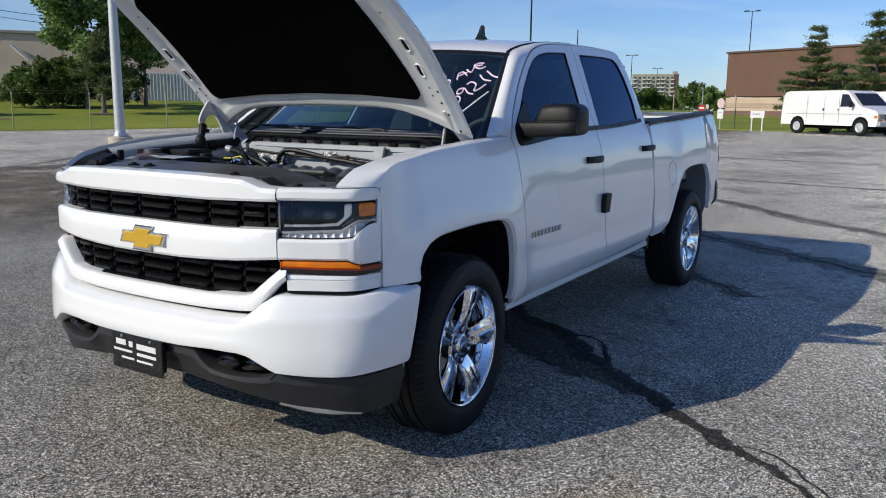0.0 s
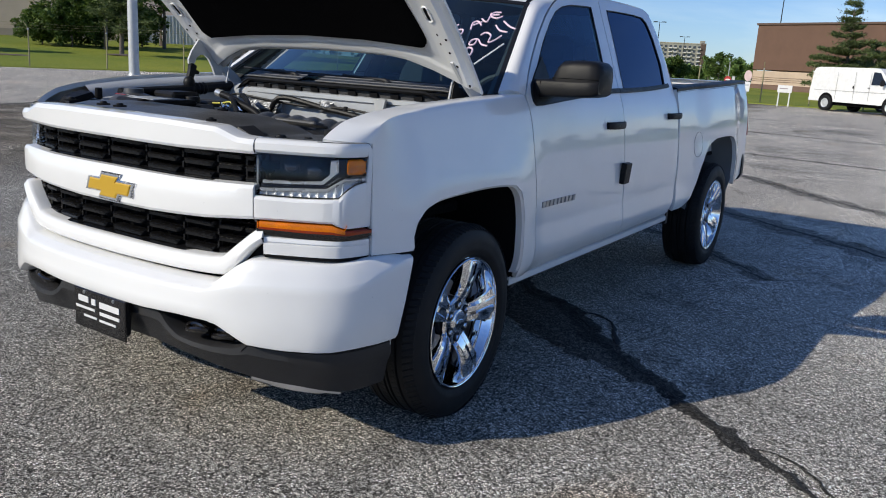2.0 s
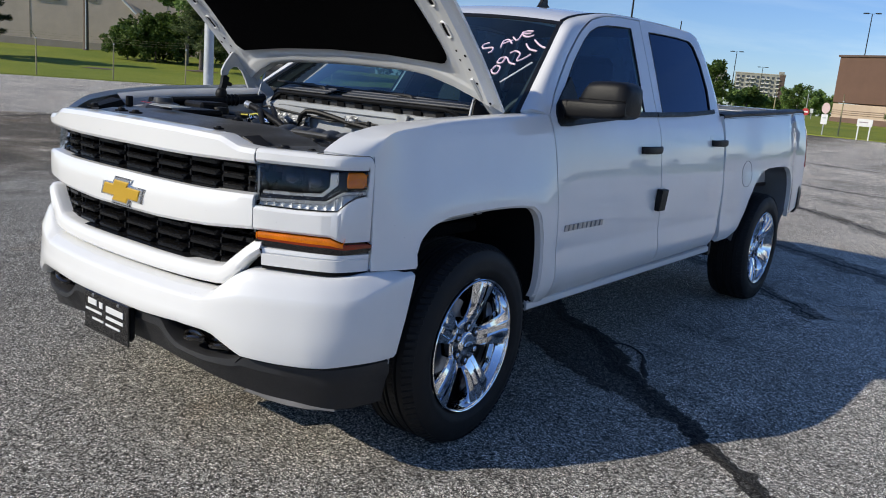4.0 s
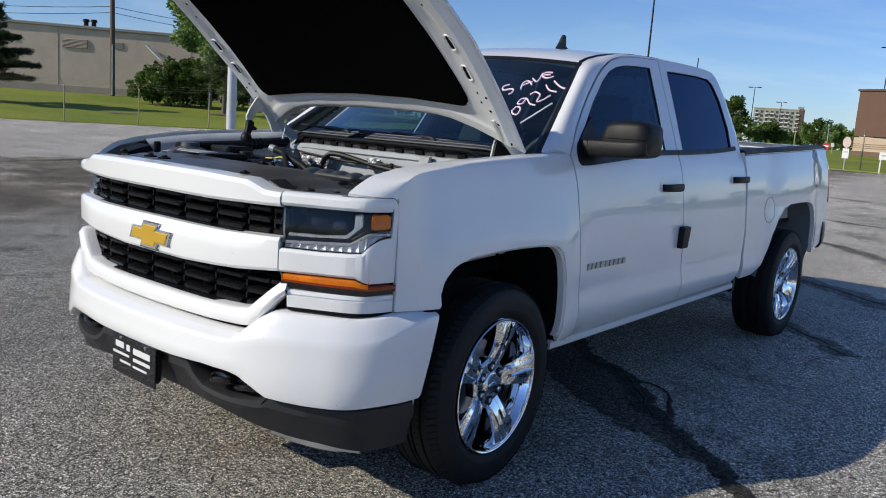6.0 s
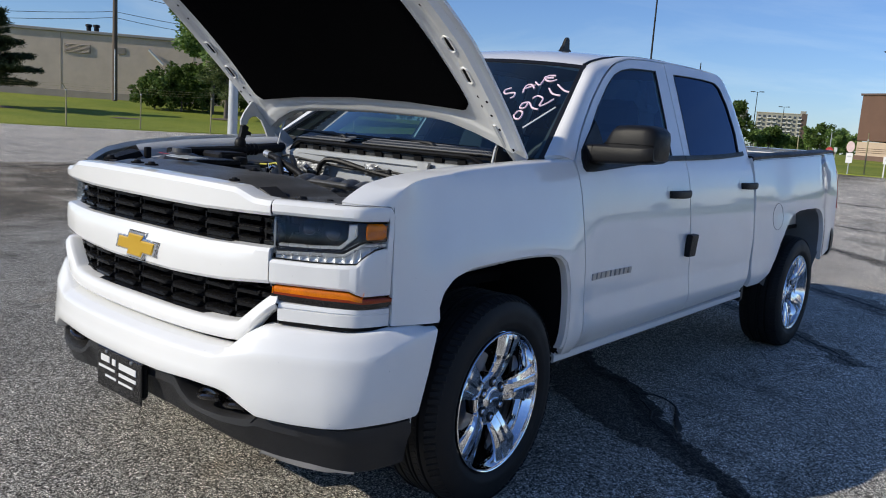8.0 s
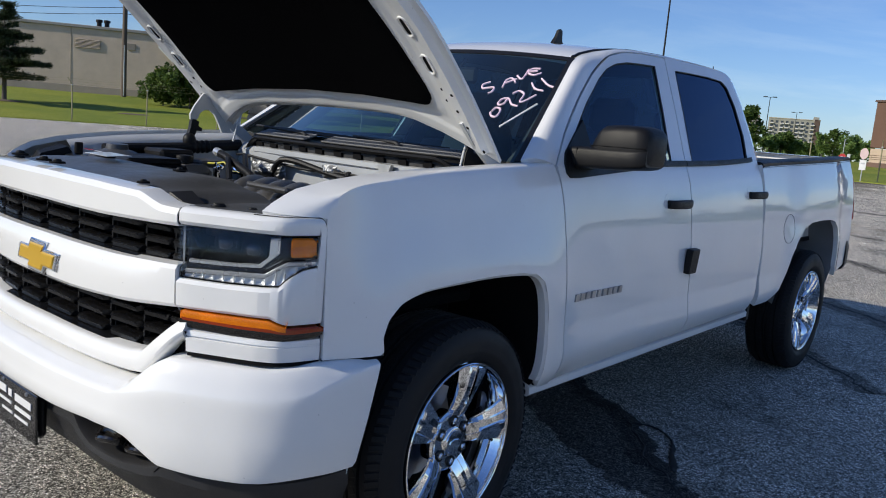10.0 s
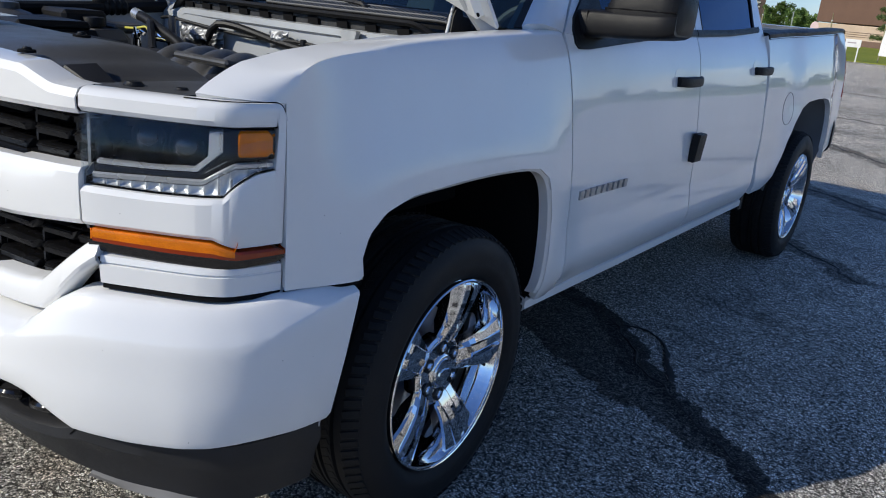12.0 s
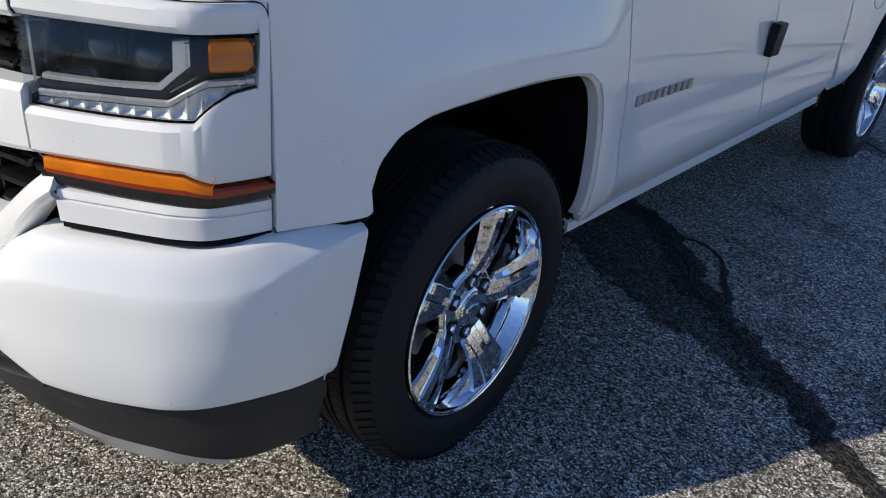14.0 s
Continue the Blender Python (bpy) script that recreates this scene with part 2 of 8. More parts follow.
WHITE = paint_white()
BLACK = plain("black_plastic", (0.008, 0.008, 0.009), 0.46, bump=0.3, grain=650.0, specular=0.25)
GRILLE = plain("grille_black", (0.007, 0.007, 0.008), 0.28, bump=0.1, grain=500.0, specular=0.32)
BUCKET = plain("lamp_bucket_black", (0.006, 0.006, 0.007), 0.2, bump=0.0, specular=0.3)
SATIN = plain("satin_silver", (0.62, 0.64, 0.66), 0.28, 0.7)
VALANCE = plain("charcoal_plastic", (0.021, 0.021, 0.023), 0.45, bump=0.3, grain=900.0, specular=0.4)
COVER = plain("cover_plastic", (0.068, 0.068, 0.070), 0.36, bump=0.2, grain=700.0, specular=0.5)
LIP = plain("grey_lip", (0.22, 0.215, 0.21), 0.45)
RUBBER = plain("tyre_rubber", (0.012, 0.012, 0.013), 0.62, bump=0.25, grain=200.0, vary=0.3, specular=0.25)
LINER = plain("wheelhouse_felt", (0.008, 0.008, 0.009), 0.95, specular=0.1)
CHROME = plain("chrome", (0.90, 0.91, 0.93), 0.05, 1.0, vary=0.03, bump=0.0)
STEEL = plain("bare_steel", (0.42, 0.42, 0.43), 0.4, 1.0)
ALU = plain("cast_aluminium", (0.50, 0.50, 0.50), 0.45, 0.9)
FELT = plain("insulator_felt", (0.0045, 0.0045, 0.005), 1.0, bump=0.3, grain=120.0, specular=0.0)
GOLD = plain("gold_badge", (0.64, 0.39, 0.04), 0.36, 0.25, vary=0.05)
DARKGLASS = glass("privacy_glass", (0.012, 0.020, 0.034), 0.0, 0.045, (0.50, 0.66, 0.95))
SIDEGLASS = glass("side_glass", (0.36, 0.50, 0.56), 0.0, 0.045, (0.50, 0.68, 0.92))
SCREEN = glass("windshield_glass", (0.50, 0.74, 0.80), 0.0, 0.03, (0.92, 1.0, 0.96), 0.20, 0.004, 2.6)
LENS = glass("lamp_lens", (0.92, 0.94, 0.96), 0.01, 0.035)
AMBER = amber_mat()
REDLENS = plain("red_lens", (0.35, 0.012, 0.012), 0.12, vary=0.1, bump=0.0, coat=1.0)
CLEARPLASTIC = ribbed_mat()
SMOKE = plain("smoked_plastic", (0.012, 0.011, 0.011), 0.1, bump=0.0, coat=0.4)
DARKCHROME = plain("dark_chrome", (0.12, 0.13, 0.15), 0.06, 1.0, vary=0.03, bump=0.0)
SILVER = plain("silvered_plastic", (0.70, 0.72, 0.74), 0.34, 0.35, vary=0.3, bump=0.3, grain=600.0, coat=0.5)
DEEPAMBER = plain("deep_amber_plastic", (0.30, 0.030, 0.002), 0.12, vary=0.2, bump=0.0, coat=0.6)
SEAMGREY = plain("grey_panel_seam", (0.16, 0.165, 0.17), 0.6, bump=0.0)
SEAT = plain("seat_cloth", (0.045, 0.045, 0.048), 0.9)
INTERIOR = plain("dash_plastic", (0.030, 0.031, 0.033), 0.7)
LINING = plain("headliner", (0.35, 0.34, 0.32), 0.9)
FIREWALL = plain("grey_sheet_metal", (0.40, 0.42, 0.45), 0.4, coat=0.5)
VENTGREY = plain("grey_vent_plastic", (0.13, 0.13, 0.13), 0.5)
FOIL = plain("heat_foil", (0.30, 0.31, 0.33), 0.5, 1.0, bump=0.0)
WHEELWELL = plain("wheelhouse_paint", (0.20, 0.21, 0.225), 0.5, coat=0.3)
PALEGREY = plain("primer_grey_paint", (0.56, 0.57, 0.58), 0.4, coat=0.5)
BARS = plain("printed_white", (0.72, 0.72, 0.72), 0.5)
CHALK = plain("pink_window_marker", (0.86, 0.66, 0.78), 0.7)
CHALKW = plain("white_window_marker", (0.8, 0.8, 0.82), 0.7)
BLUEBAR = plain("blue_decal", (0.20, 0.26, 0.42), 0.4)
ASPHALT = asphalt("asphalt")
OILY = asphalt("oil_soaked_asphalt", 0.25)
TAR = asphalt("tarred_asphalt", 0.13)
STAIN = asphalt("stained_asphalt", 0.72)
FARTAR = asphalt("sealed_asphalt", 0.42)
TARBLACK = plain("crack_tar", (0.013, 0.012, 0.011), 0.7, bump=0.5, grain=90.0)
GRASS = grass_mat("lawn_grass")
BARK = bark_mat()
LEAF = leaf_mat("broad_leaf", (0.045, 0.105, 0.022), (0.26, 0.37, 0.11))
BUSH = leaf_mat("shrub_leaf", (0.032, 0.07, 0.012), (0.12, 0.18, 0.04))
DARKNEEDLE = leaf_mat("dark_pine_needle", (0.014, 0.026, 0.012), (0.055, 0.078, 0.032))
NEEDLE = leaf_mat("pine_needle", (0.045, 0.075, 0.028), (0.19, 0.235, 0.09))
BEIGE = wall_mat("beige_render", (0.58, 0.475, 0.385))
BROWN = wall_mat("brown_cladding", (0.135, 0.075, 0.052))
TAN = wall_mat("tan_block", (0.52, 0.40, 0.30))
DARKBASE = wall_mat("brown_plinth", (0.16, 0.10, 0.075))
CONCRETE = wall_mat("concrete", (0.45, 0.41, 0.33), 4.0)
GALV = plain("galvanised_steel", (0.50, 0.52, 0.53), 0.5, 0.35)
POSTPAINT = plain("weathered_post", (0.30, 0.27, 0.15), 0.7)
WOODPOLE = plain("weathered_pole", (0.13, 0.10, 0.08), 0.9, bump=0.5, grain=40.0)
APT = wall_mat("apartment_brick", (0.29, 0.285, 0.245), 0.2)
APTDARK = wall_mat("apartment_dark_wall", (0.10, 0.068, 0.055), 0.2)
YELLOW = plain("yellow_plastic", (0.50, 0.46, 0.06), 0.5)
SIGNRED = plain("sign_red", (0.42, 0.02, 0.025), 0.5)
SIGNWHITE = plain("sign_white", (0.75, 0.75, 0.74), 0.5)
CORR = plain("pale_metal_wall", (0.50, 0.52, 0.55), 0.6)


# ---- geometry helpers ----
def arr(points):
    return np.array(points, float)


def merge(*geos):
    verts, faces = [], []
    for v, f in geos:
        o = len(verts)
        verts += [tuple(p) for p in v]
        faces += [tuple(i + o for i in q) for q in f]
    return verts, faces


def flip(geo, s):
    """Mirror a left-hand shape to the right-hand side when s is -1."""
    return ([(s * p[0], p[1], p[2]) for p in geo[0]], geo[1])


def moved(geo, m):
    return ([tuple(m @ Vector(p)) for p in geo[0]], geo[1])


def part(name, geo, material, parent=None, label="", smooth=True, angle=32.0, fix=True):
    """One mesh object of verts and faces, under a thing or a part."""
    me = bpy.data.meshes.new(name)
    me.from_pydata([tuple(p) for p in geo[0]], [], geo[1])
    if fix:
        bm = bmesh.new()
        bm.from_mesh(me)
        bmesh.ops.recalc_face_normals(bm, faces=bm.faces)
        bm.to_mesh(me)
        bm.free()
    if smooth:
        me.polygons.foreach_set("use_smooth", [True] * len(me.polygons))
        me.set_sharp_from_angle(angle=radians(angle))
    me.materials.append(material)
    ob = new(name, me)
    if parent is not None:
        ob.parent = parent
    if label:
        ob["label"] = label
    return ob


def thing(name, label, category, at=(0, 0, 0), group="", kind=""):
    ob = new(name)
    ob.location = at
    return tagged(ob, label, category, group, kind)


def resample(points, n, curve=True):
    """n points along a line, evenly by length; smooth through the points when curve."""
    p = arr(points)
    if curve and len(p) > 2:
        q = [p[0]]
        for i in range(len(p) - 1):
            a, b = p[max(i - 1, 0)], p[i]
            c, d = p[i + 1], p[min(i + 2, len(p) - 1)]
            for k in range(1, 9):
                t = k / 8
                q.append(0.5 * (2 * b + (c - a) * t + (2 * a - 5 * b + 4 * c - d) * t * t + (3 * b - a - 3 * c + d) * t ** 3))
        p = arr(q)
    s = np.concatenate([[0], np.cumsum(np.linalg.norm(np.diff(p, axis=0), axis=1))])
    u = np.linspace(0, s[-1], n)
    return np.stack([np.interp(u, s, p[:, k]) for k in range(p.shape[1])], 1)


def coons(bottom, top, left, right, nu, nv, curve=(True, True, True, True)):
    """A patch of nv x nu points between four border lines."""
    b, t = resample(bottom, nu, curve[0]), resample(top, nu, curve[1])
    l, r = resample(left, nv, curve[2]), resample(right, nv, curve[3])
    u, v = np.linspace(0, 1, nu)[None, :, None], np.linspace(0, 1, nv)[:, None, None]
    return ((1 - v) * b[None] + v * t[None] + (1 - u) * l[:, None] + u * r[:, None]
            - (1 - u) * (1 - v) * b[0] - u * (1 - v) * b[-1] - (1 - u) * v * t[0] - u * v * t[-1])


def sheet(p, fold=0.02, hint=(1, 0, 0), sides="btlr"):
    """A surface of a grid of points, its borders folded back by fold, away from hint."""
    p = arr(p)
    m, n, _ = p.shape
    du, dv = np.gradient(p, axis=1), np.gradient(p, axis=0)
    nor = np.cross(du, dv)
    nor /= np.linalg.norm(nor, axis=2, keepdims=True) + 1e-12
    nor *= np.where((nor @ arr(hint)) < 0, -1, 1)[..., None]
    verts = [tuple(q) for q in p.reshape(-1, 3)]
    faces = [(i * n + j, i * n + j + 1, (i + 1) * n + j + 1, (i + 1) * n + j) for i in range(m - 1) for j in range(n - 1)]
    if fold:
        lines = {"b": [(0, j) for j in range(n)], "t": [(m - 1, j) for j in range(n)],
                 "l": [(i, 0) for i in range(m)], "r": [(i, n - 1) for i in range(m)]}
        for k in sides:
            line = lines[k]
            first = len(verts)
            for i, j in line:
                verts.append(tuple(p[i, j] - nor[i, j] * fold))
            for q in range(len(line) - 1):
                a, b = line[q][0] * n + line[q][1], line[q + 1][0] * n + line[q + 1][1]
                faces.append((a, b, first + q + 1, first + q))
    return verts, faces


def hull(points):
    bm = bmesh.new()
    for p in points:
        bm.verts.new(p)
    res = bmesh.ops.convex_hull(bm, input=bm.verts)
    bmesh.ops.delete(bm, geom=[g for g in res["geom_interior"] if isinstance(g, bmesh.types.BMVert)], context="VERTS")
    bm.verts.index_update()
    geo = ([tuple(v.co) for v in bm.verts], [tuple(v.index for v in f.verts) for f in bm.faces])
    bm.free()
    return geo


def block(c, s, b=0.004, m=None):
    """A box of centre c and size s with chamfered edges."""
    h = [x / 2 for x in s]
    b = min(b, 0.45 * min(s))
    pts = []
    for sx in (-1, 1):
        for sy in (-1, 1):
            for sz in (-1, 1):
                for k in range(3):
                    q = [sx * h[0], sy * h[1], sz * h[2]]
                    for a in range(3):
                        if a != k:
                            q[a] -= (sx, sy, sz)[a] * b
                    pts.append(q)
    v, f = hull(pts)
    if m is not None:
        v = [m @ Vector(p) for p in v]
    return [tuple(Vector(p) + Vector(c)) for p in v], f


def lathe(profile, n=48, axis="x", full=True):
    """Turn a profile of (along, radius) round an axis."""
    verts, faces = [], []
    k = len(profile)
    for i in range(n):
        a = 2 * math.pi * i / n
        for d, r in profile:
            c, s = r * math.cos(a), r * math.sin(a)
            verts.append({"x": (d, c, s), "y": (c, d, s), "z": (c, s, d)}[axis])
    for i in range(n):
        j = (i + 1) % n
        for q in range(k - 1):
            faces.append((i * k + q, i * k + q + 1, j * k + q + 1, j * k + q))
    return verts, faces


def tube(points, r, n=8, caps=True):
    """A round bar along points; r a number or one a point."""
    p = [Vector(q) for q in points]
    rr = r if isinstance(r, (list, tuple)) else [r] * len(p)
    verts, faces = [], []
    up = Vector((0, 0, 1))
    for i, q in enumerate(p):
        d = (p[min(i + 1, len(p) - 1)] - p[max(i - 1, 0)]).normalized()
        x = d.cross(up if abs(d.z) < 0.95 else Vector((1, 0, 0))).normalized()
        y = d.cross(x)
        for k in range(n):
            a = 2 * math.pi * k / n
            verts.append(tuple(q + (x * math.cos(a) + y * math.sin(a)) * rr[i]))
    for i in range(len(p) - 1):
        for k in range(n):
            faces.append((i * n + k, i * n + (k + 1) % n, (i + 1) * n + (k + 1) % n, (i + 1) * n + k))
    if caps:
        faces += [tuple(range(n))[::-1], tuple((len(p) - 1) * n + k for k in range(n))]
    return verts, faces


def prism(outline, place, depth):
    """A flat plate: a 2D outline put in space by place(a, b, d) at d = 0 and d = depth."""
    n = len(outline)
    verts = [tuple(place(a, b, 0.0)) for a, b in outline] + [tuple(place(a, b, depth)) for a, b in outline]
    faces = [tuple(range(n)), tuple(range(2 * n - 1, n - 1, -1))]
    faces += [(i, (i + 1) % n, n + (i + 1) % n, n + i) for i in range(n)]
    return verts, faces


def rounded(w, h, r, n=5):
    """The outline of a rounded rectangle about (0, 0)."""
    out = []
    for cx, cy, a0 in ((w / 2 - r, h / 2 - r, 0), (r - w / 2, h / 2 - r, 90), (r - w / 2, r - h / 2, 180), (w / 2 - r, r - h / 2, 270)):
        for k in range(n + 1):
            a = radians(a0 + 90 * k / n)
            out.append((cx + r * math.cos(a), cy + r * math.sin(a)))
    return out


def smoothstep(a, b, x):
    t = np.clip((x - a) / (b - a), 0, 1)
    return t * t * (3 - 2 * t)


# ---- the truck's shape ----
SIDE_Z = arr([0.40, 0.46, 0.52, 0.58, 0.66, 0.76, 0.86, 0.96, 1.06, 1.14, 1.22, 1.29, 1.36])
SIDE_X = arr([0.915, 0.938, 0.966, 0.980, 0.982, 0.982, 0.980, 0.974, 0.965, 0.957, 0.946, 0.928, 0.895])


def side_x(y, z):
    """The outer face of the body's side."""
    y, z = arr(y), arr(z)
    x = np.interp(z, SIDE_Z, SIDE_X)
    for k in (-0.03, -0.015, 0.015, 0.03):
        x = x + np.interp(z + k, SIDE_Z, SIDE_X)
    x = x / 5
    w = smoothstep(-0.38, -0.57, y)
    x = x * (1 - w) + w * (0.979 - 0.006 * smoothstep(1.0, 1.16, z))
    x = x - 0.037 * smoothstep(-0.30, -0.60, y) - 0.03 * smoothstep(3.9, 4.75, y)
    # a crease low on the doors, below which the skin flares out before it turns under
    x = x + 0.13 * np.clip(0.715 - z, 0, 0.10) * smoothstep(0.50, 0.60, z) * smoothstep(0.50, 0.58, y) * (1 - smoothstep(2.85, 3.1, y))
    for yc, zc in ((0.03, 0.40), (3.66, 0.44)):
        d = ((np.abs(y - yc) / 0.50) ** 4 + (np.maximum(z - zc, 0) / 0.60) ** 4) ** 0.25
        x = x + 0.030 * np.exp(-((d - 0.92) / np.where(d > 0.92, 0.27, 0.14)) ** 2) * smoothstep(0.42, 0.55, z)
    return x


def on_side(p2, off=0.0):
    p2 = arr(p2)
    return np.stack([side_x(p2[..., 0], p2[..., 1]) + off, p2[..., 0], p2[..., 1]], -1)


def house_x(z):
    """The face of the doors above the belt."""
    return 0.905 - 0.46 * (arr(z) - 1.34)


def skin_x(y, z):
    """Side below the belt, leaning house above it."""
    w = smoothstep(1.30, 1.38, arr(z))
    return side_x(y, np.minimum(z, 1.36)) * (1 - w) + house_x(z) * w


def on_skin(p2, off=0.0):
    p2 = arr(p2)
    return np.stack([skin_x(p2[..., 0], p2[..., 1]) + off, p2[..., 0], p2[..., 1]], -1)


FACE = arr([(0, -0.890), (0.2, -0.886), (0.4, -0.870), (0.55, -0.846), (0.66, -0.818), (0.78, -0.755), (0.86, -0.708), (0.905, -0.672), (0.926, -0.628), (0.9375, -0.59), (0.9432, -0.5665)])
BUMP = arr([(0, -0.945), (0.2, -0.941), (0.4, -0.924), (0.56, -0.893), (0.70, -0.840), (0.82, -0.768), (0.90, -0.702), (0.95, -0.628), (0.975, -0.54), (0.985, -0.46), (0.988, -0.385)])


class Plan:
    """A line in plan, mirrored about the truck's middle, run along by length from the middle."""

    def __init__(self, points, skew=0.0, far=1.0):
        half = resample(points, 160)
        self.p = np.vstack([half[1:][::-1] * (-1, 1), half])
        self.p[:, 1] -= skew * np.clip(-self.p[:, 0] / 0.66, 0, far)
        self.s = np.concatenate([[0], np.cumsum(np.linalg.norm(np.diff(self.p, axis=0), axis=1))])
        self.s -= self.s[-1] / 2

    def at(self, u, out=0.0):
        x, y = np.interp(u, self.s, self.p[:, 0]), np.interp(u, self.s, self.p[:, 1])
        e = 0.012
        tx = np.interp(u + e, self.s, self.p[:, 0]) - np.interp(u - e, self.s, self.p[:, 0])
        ty = np.interp(u + e, self.s, self.p[:, 1]) - np.interp(u - e, self.s, self.p[:, 1])
        k = np.hypot(tx, ty)
        return x + out * ty / k, y - out * tx / k

    def u(self, x):
        """The run at which the line has that x."""
        return float(np.interp(x, self.p[:, 0], self.s))

    def x(self, u):
        return np.interp(u, self.s, self.p[:, 0])


FRONT, BUMPER = Plan(FACE, 0.03, 1.4), Plan(BUMP, 0.018)


def band(plan, x0, x1, profile, n=40, fold=0.0, sides="lr"):
    """A strip along a plan line from x0 to x1; the profile's (z, out) may be functions of |x|."""
    us = np.linspace(plan.u(x0), plan.u(x1), n)
    rows = []
    for z, o in profile:
        ax = np.abs(plan.x(us))
        zz = z(ax) if callable(z) else np.full(n, z)
        oo = o(ax) if callable(o) else np.full(n, o)
        x, y = plan.at(us, oo)
        rows.append(np.stack([x, y, zz], -1))
    return sheet(arr(rows), fold, (0.3 * np.sign(x0 + x1), -1, 0), sides)


def steps(*pairs):
    """A function of |x| that runs straight between the pairs."""
    xs, zs = zip(*pairs)
    return lambda ax: np.interp(ax, xs, zs)


truck = thing("pickup_truck", "white four-door pickup truck with its hood open, parked on asphalt", "pickup truck")

# fenders
ARCH_F = [(-0.380, 0.767), (-0.389, 0.815), (-0.372, 0.867), (-0.324, 0.911), (-0.228, 0.937), (-0.05, 0.947), (0.10, 0.951), (0.25, 0.948), (0.345, 0.937), (0.397, 0.905), (0.424, 0.85), (0.449, 0.74), (0.458, 0.62), (0.455, 0.525)]
FENDER_TOP = [(-0.564, 1.150), (-0.550, 1.186), (-0.50, 1.222), (-0.40, 1.243), (-0.20, 1.264), (0.0, 1.279), (0.2, 1.291), (0.512, 1.304)]
CREST_Y = [-0.72, -0.706, -0.67, -0.63, -0.60, -0.50, -0.38, -0.20, 0.0, 0.2, 0.512]
CREST_Z = [1.152, 1.156, 1.183, 1.206, 1.219, 1.242, 1.259, 1.277, 1.290, 1.302, 1.318]
DOOR_CUT = [(0.552, 0.487), (0.557, 0.70), (0.559, 0.95), (0.550, 1.13), (0.531, 1.25), (0.512, 1.304)]


def fender(s):
    bottom = [(-0.564, 0.7685), (-0.46, 0.7675)] + ARCH_F + [(0.468, 0.492), (0.552, 0.487)]
    pts = coons(bottom, FENDER_TOP, [(-0.564, 0.7685), (-0.564, 1.150)], DOOR_CUT, 76, 22, (False, True, False, True))
    body = on_side(pts)
    top = body[-1]
    slope = body[-1] - body[-2]
    slope /= np.linalg.norm(slope, axis=1, keepdims=True)
    t = np.linspace(0, 1, len(top))
    inner = top.copy()
    inner[:, 0] = 0.868 - 0.005 * t - 0.030 * (1 - t) ** 4
    inner[:, 1] = top[:, 1] - 0.135 * (1 - t) ** 5
    inner[:, 2] = np.interp(inner[:, 1], CREST_Y, CREST_Z)
    rows = [body]
    roll = []
    for k in range(1, 9):
        a = k / 8
        knee = top + slope * (inner[:, 2:3] - top[:, 2:3] + 0.006)
        knee = knee * (1 - (1 - t[:, None]) ** 8) + arr([0.914, -0.655, 1.156]) * (1 - t[:, None]) ** 8
        roll.append((1 - a) ** 2 * top + 2 * a * (1 - a) * knee + a * a * inner)
    grid = np.concatenate([body, arr(roll)], 0)
    return flip(sheet(grid, 0.022, (1, 0, 0.8)), s)


for s in (1, -1):
    f = part("fender", fender(s), WHITE, truck)
    arch = on_side(resample(ARCH_F, 60))
    inner = arch + arr([-0.012, 0, 0]) - np.stack([np.zeros(60), (arch[:, 1] - 0.03) * 0.02, (arch[:, 2] - 0.4) * 0.02], -1)
    deep = inner + arr([-0.03, 0, 0])
    foot_y = np.linspace(-0.564, -0.386, 12)
    part("fender_joint", flip(sheet(arr([np.stack([side_x(foot_y, np.full(12, 0.77)) - o, foot_y, np.full(12, z)], -1) for z, o in ((0.774, 0.008), (0.756, 0.006), (0.752, 0.03))]), 0, (1, 0, 0)), s), LINER, f)
    part("arch_lip", flip(sheet(arr([arch - arr([0.002, 0, 0]), inner, deep]), 0, (1, 0, 0)), s), WHITE, f)


# doors
def lower_door(left, right, zb, ztop, n=26):
    """Door skin under the belt."""
    pts = coons([(left[0][0], left[0][1]), (right[0][0], right[0][1])], ztop, left, right, n, 56, (False, True, True, True))
    return on_skin(pts)


def upper_frame(inside, outside, n=60, off=0.0, fold=0.02):
    """The frame between the glass's edge and the door's outline, both lines from the belt up and over."""
    a, b = resample(inside, n, False), resample(outside, n, False)
    rows = [on_skin(a + (b - a) * k / 5, off) for k in range(6)]
    return sheet(arr(rows), fold, (1, 0, 0.4))


D1L = [(0.560, 0.500), (0.5645, 0.70), (0.5665, 0.95), (0.5575, 1.13), (0.540, 1.25), (0.530, 1.310)]
D1R = [(1.700, 0.525), (1.684, 0.80), (1.664, 1.05), (1.652, 1.20), (1.640, 1.330)]
D2L = [(1.708, 0.525), (1.692, 0.80), (1.672, 1.05), (1.660, 1.20), (1.648, 1.330)]
D2R = [(2.53, 0.545), (2.61, 0.66), (2.638, 0.85), (2.628, 1.05), (2.616, 1.25), (2.610, 1.375)]
TOP1 = [(0.530, 1.310), (0.60, 1.306), (1.0, 1.314), (1.49, 1.326), (1.640, 1.330)]
TOP2 = [(1.648, 1.330), (1.72, 1.331), (2.10, 1.343), (2.46, 1.364), (2.610, 1.375)]
OUT1 = [(0.530, 1.310), (0.64, 1.420), (0.74, 1.503), (0.84, 1.580), (0.985, 1.678), (1.08, 1.730), (1.18, 1.775), (1.32, 1.808), (1.50, 1.824), (1.752, 1.834), (1.70, 1.58), (1.640, 1.330)]
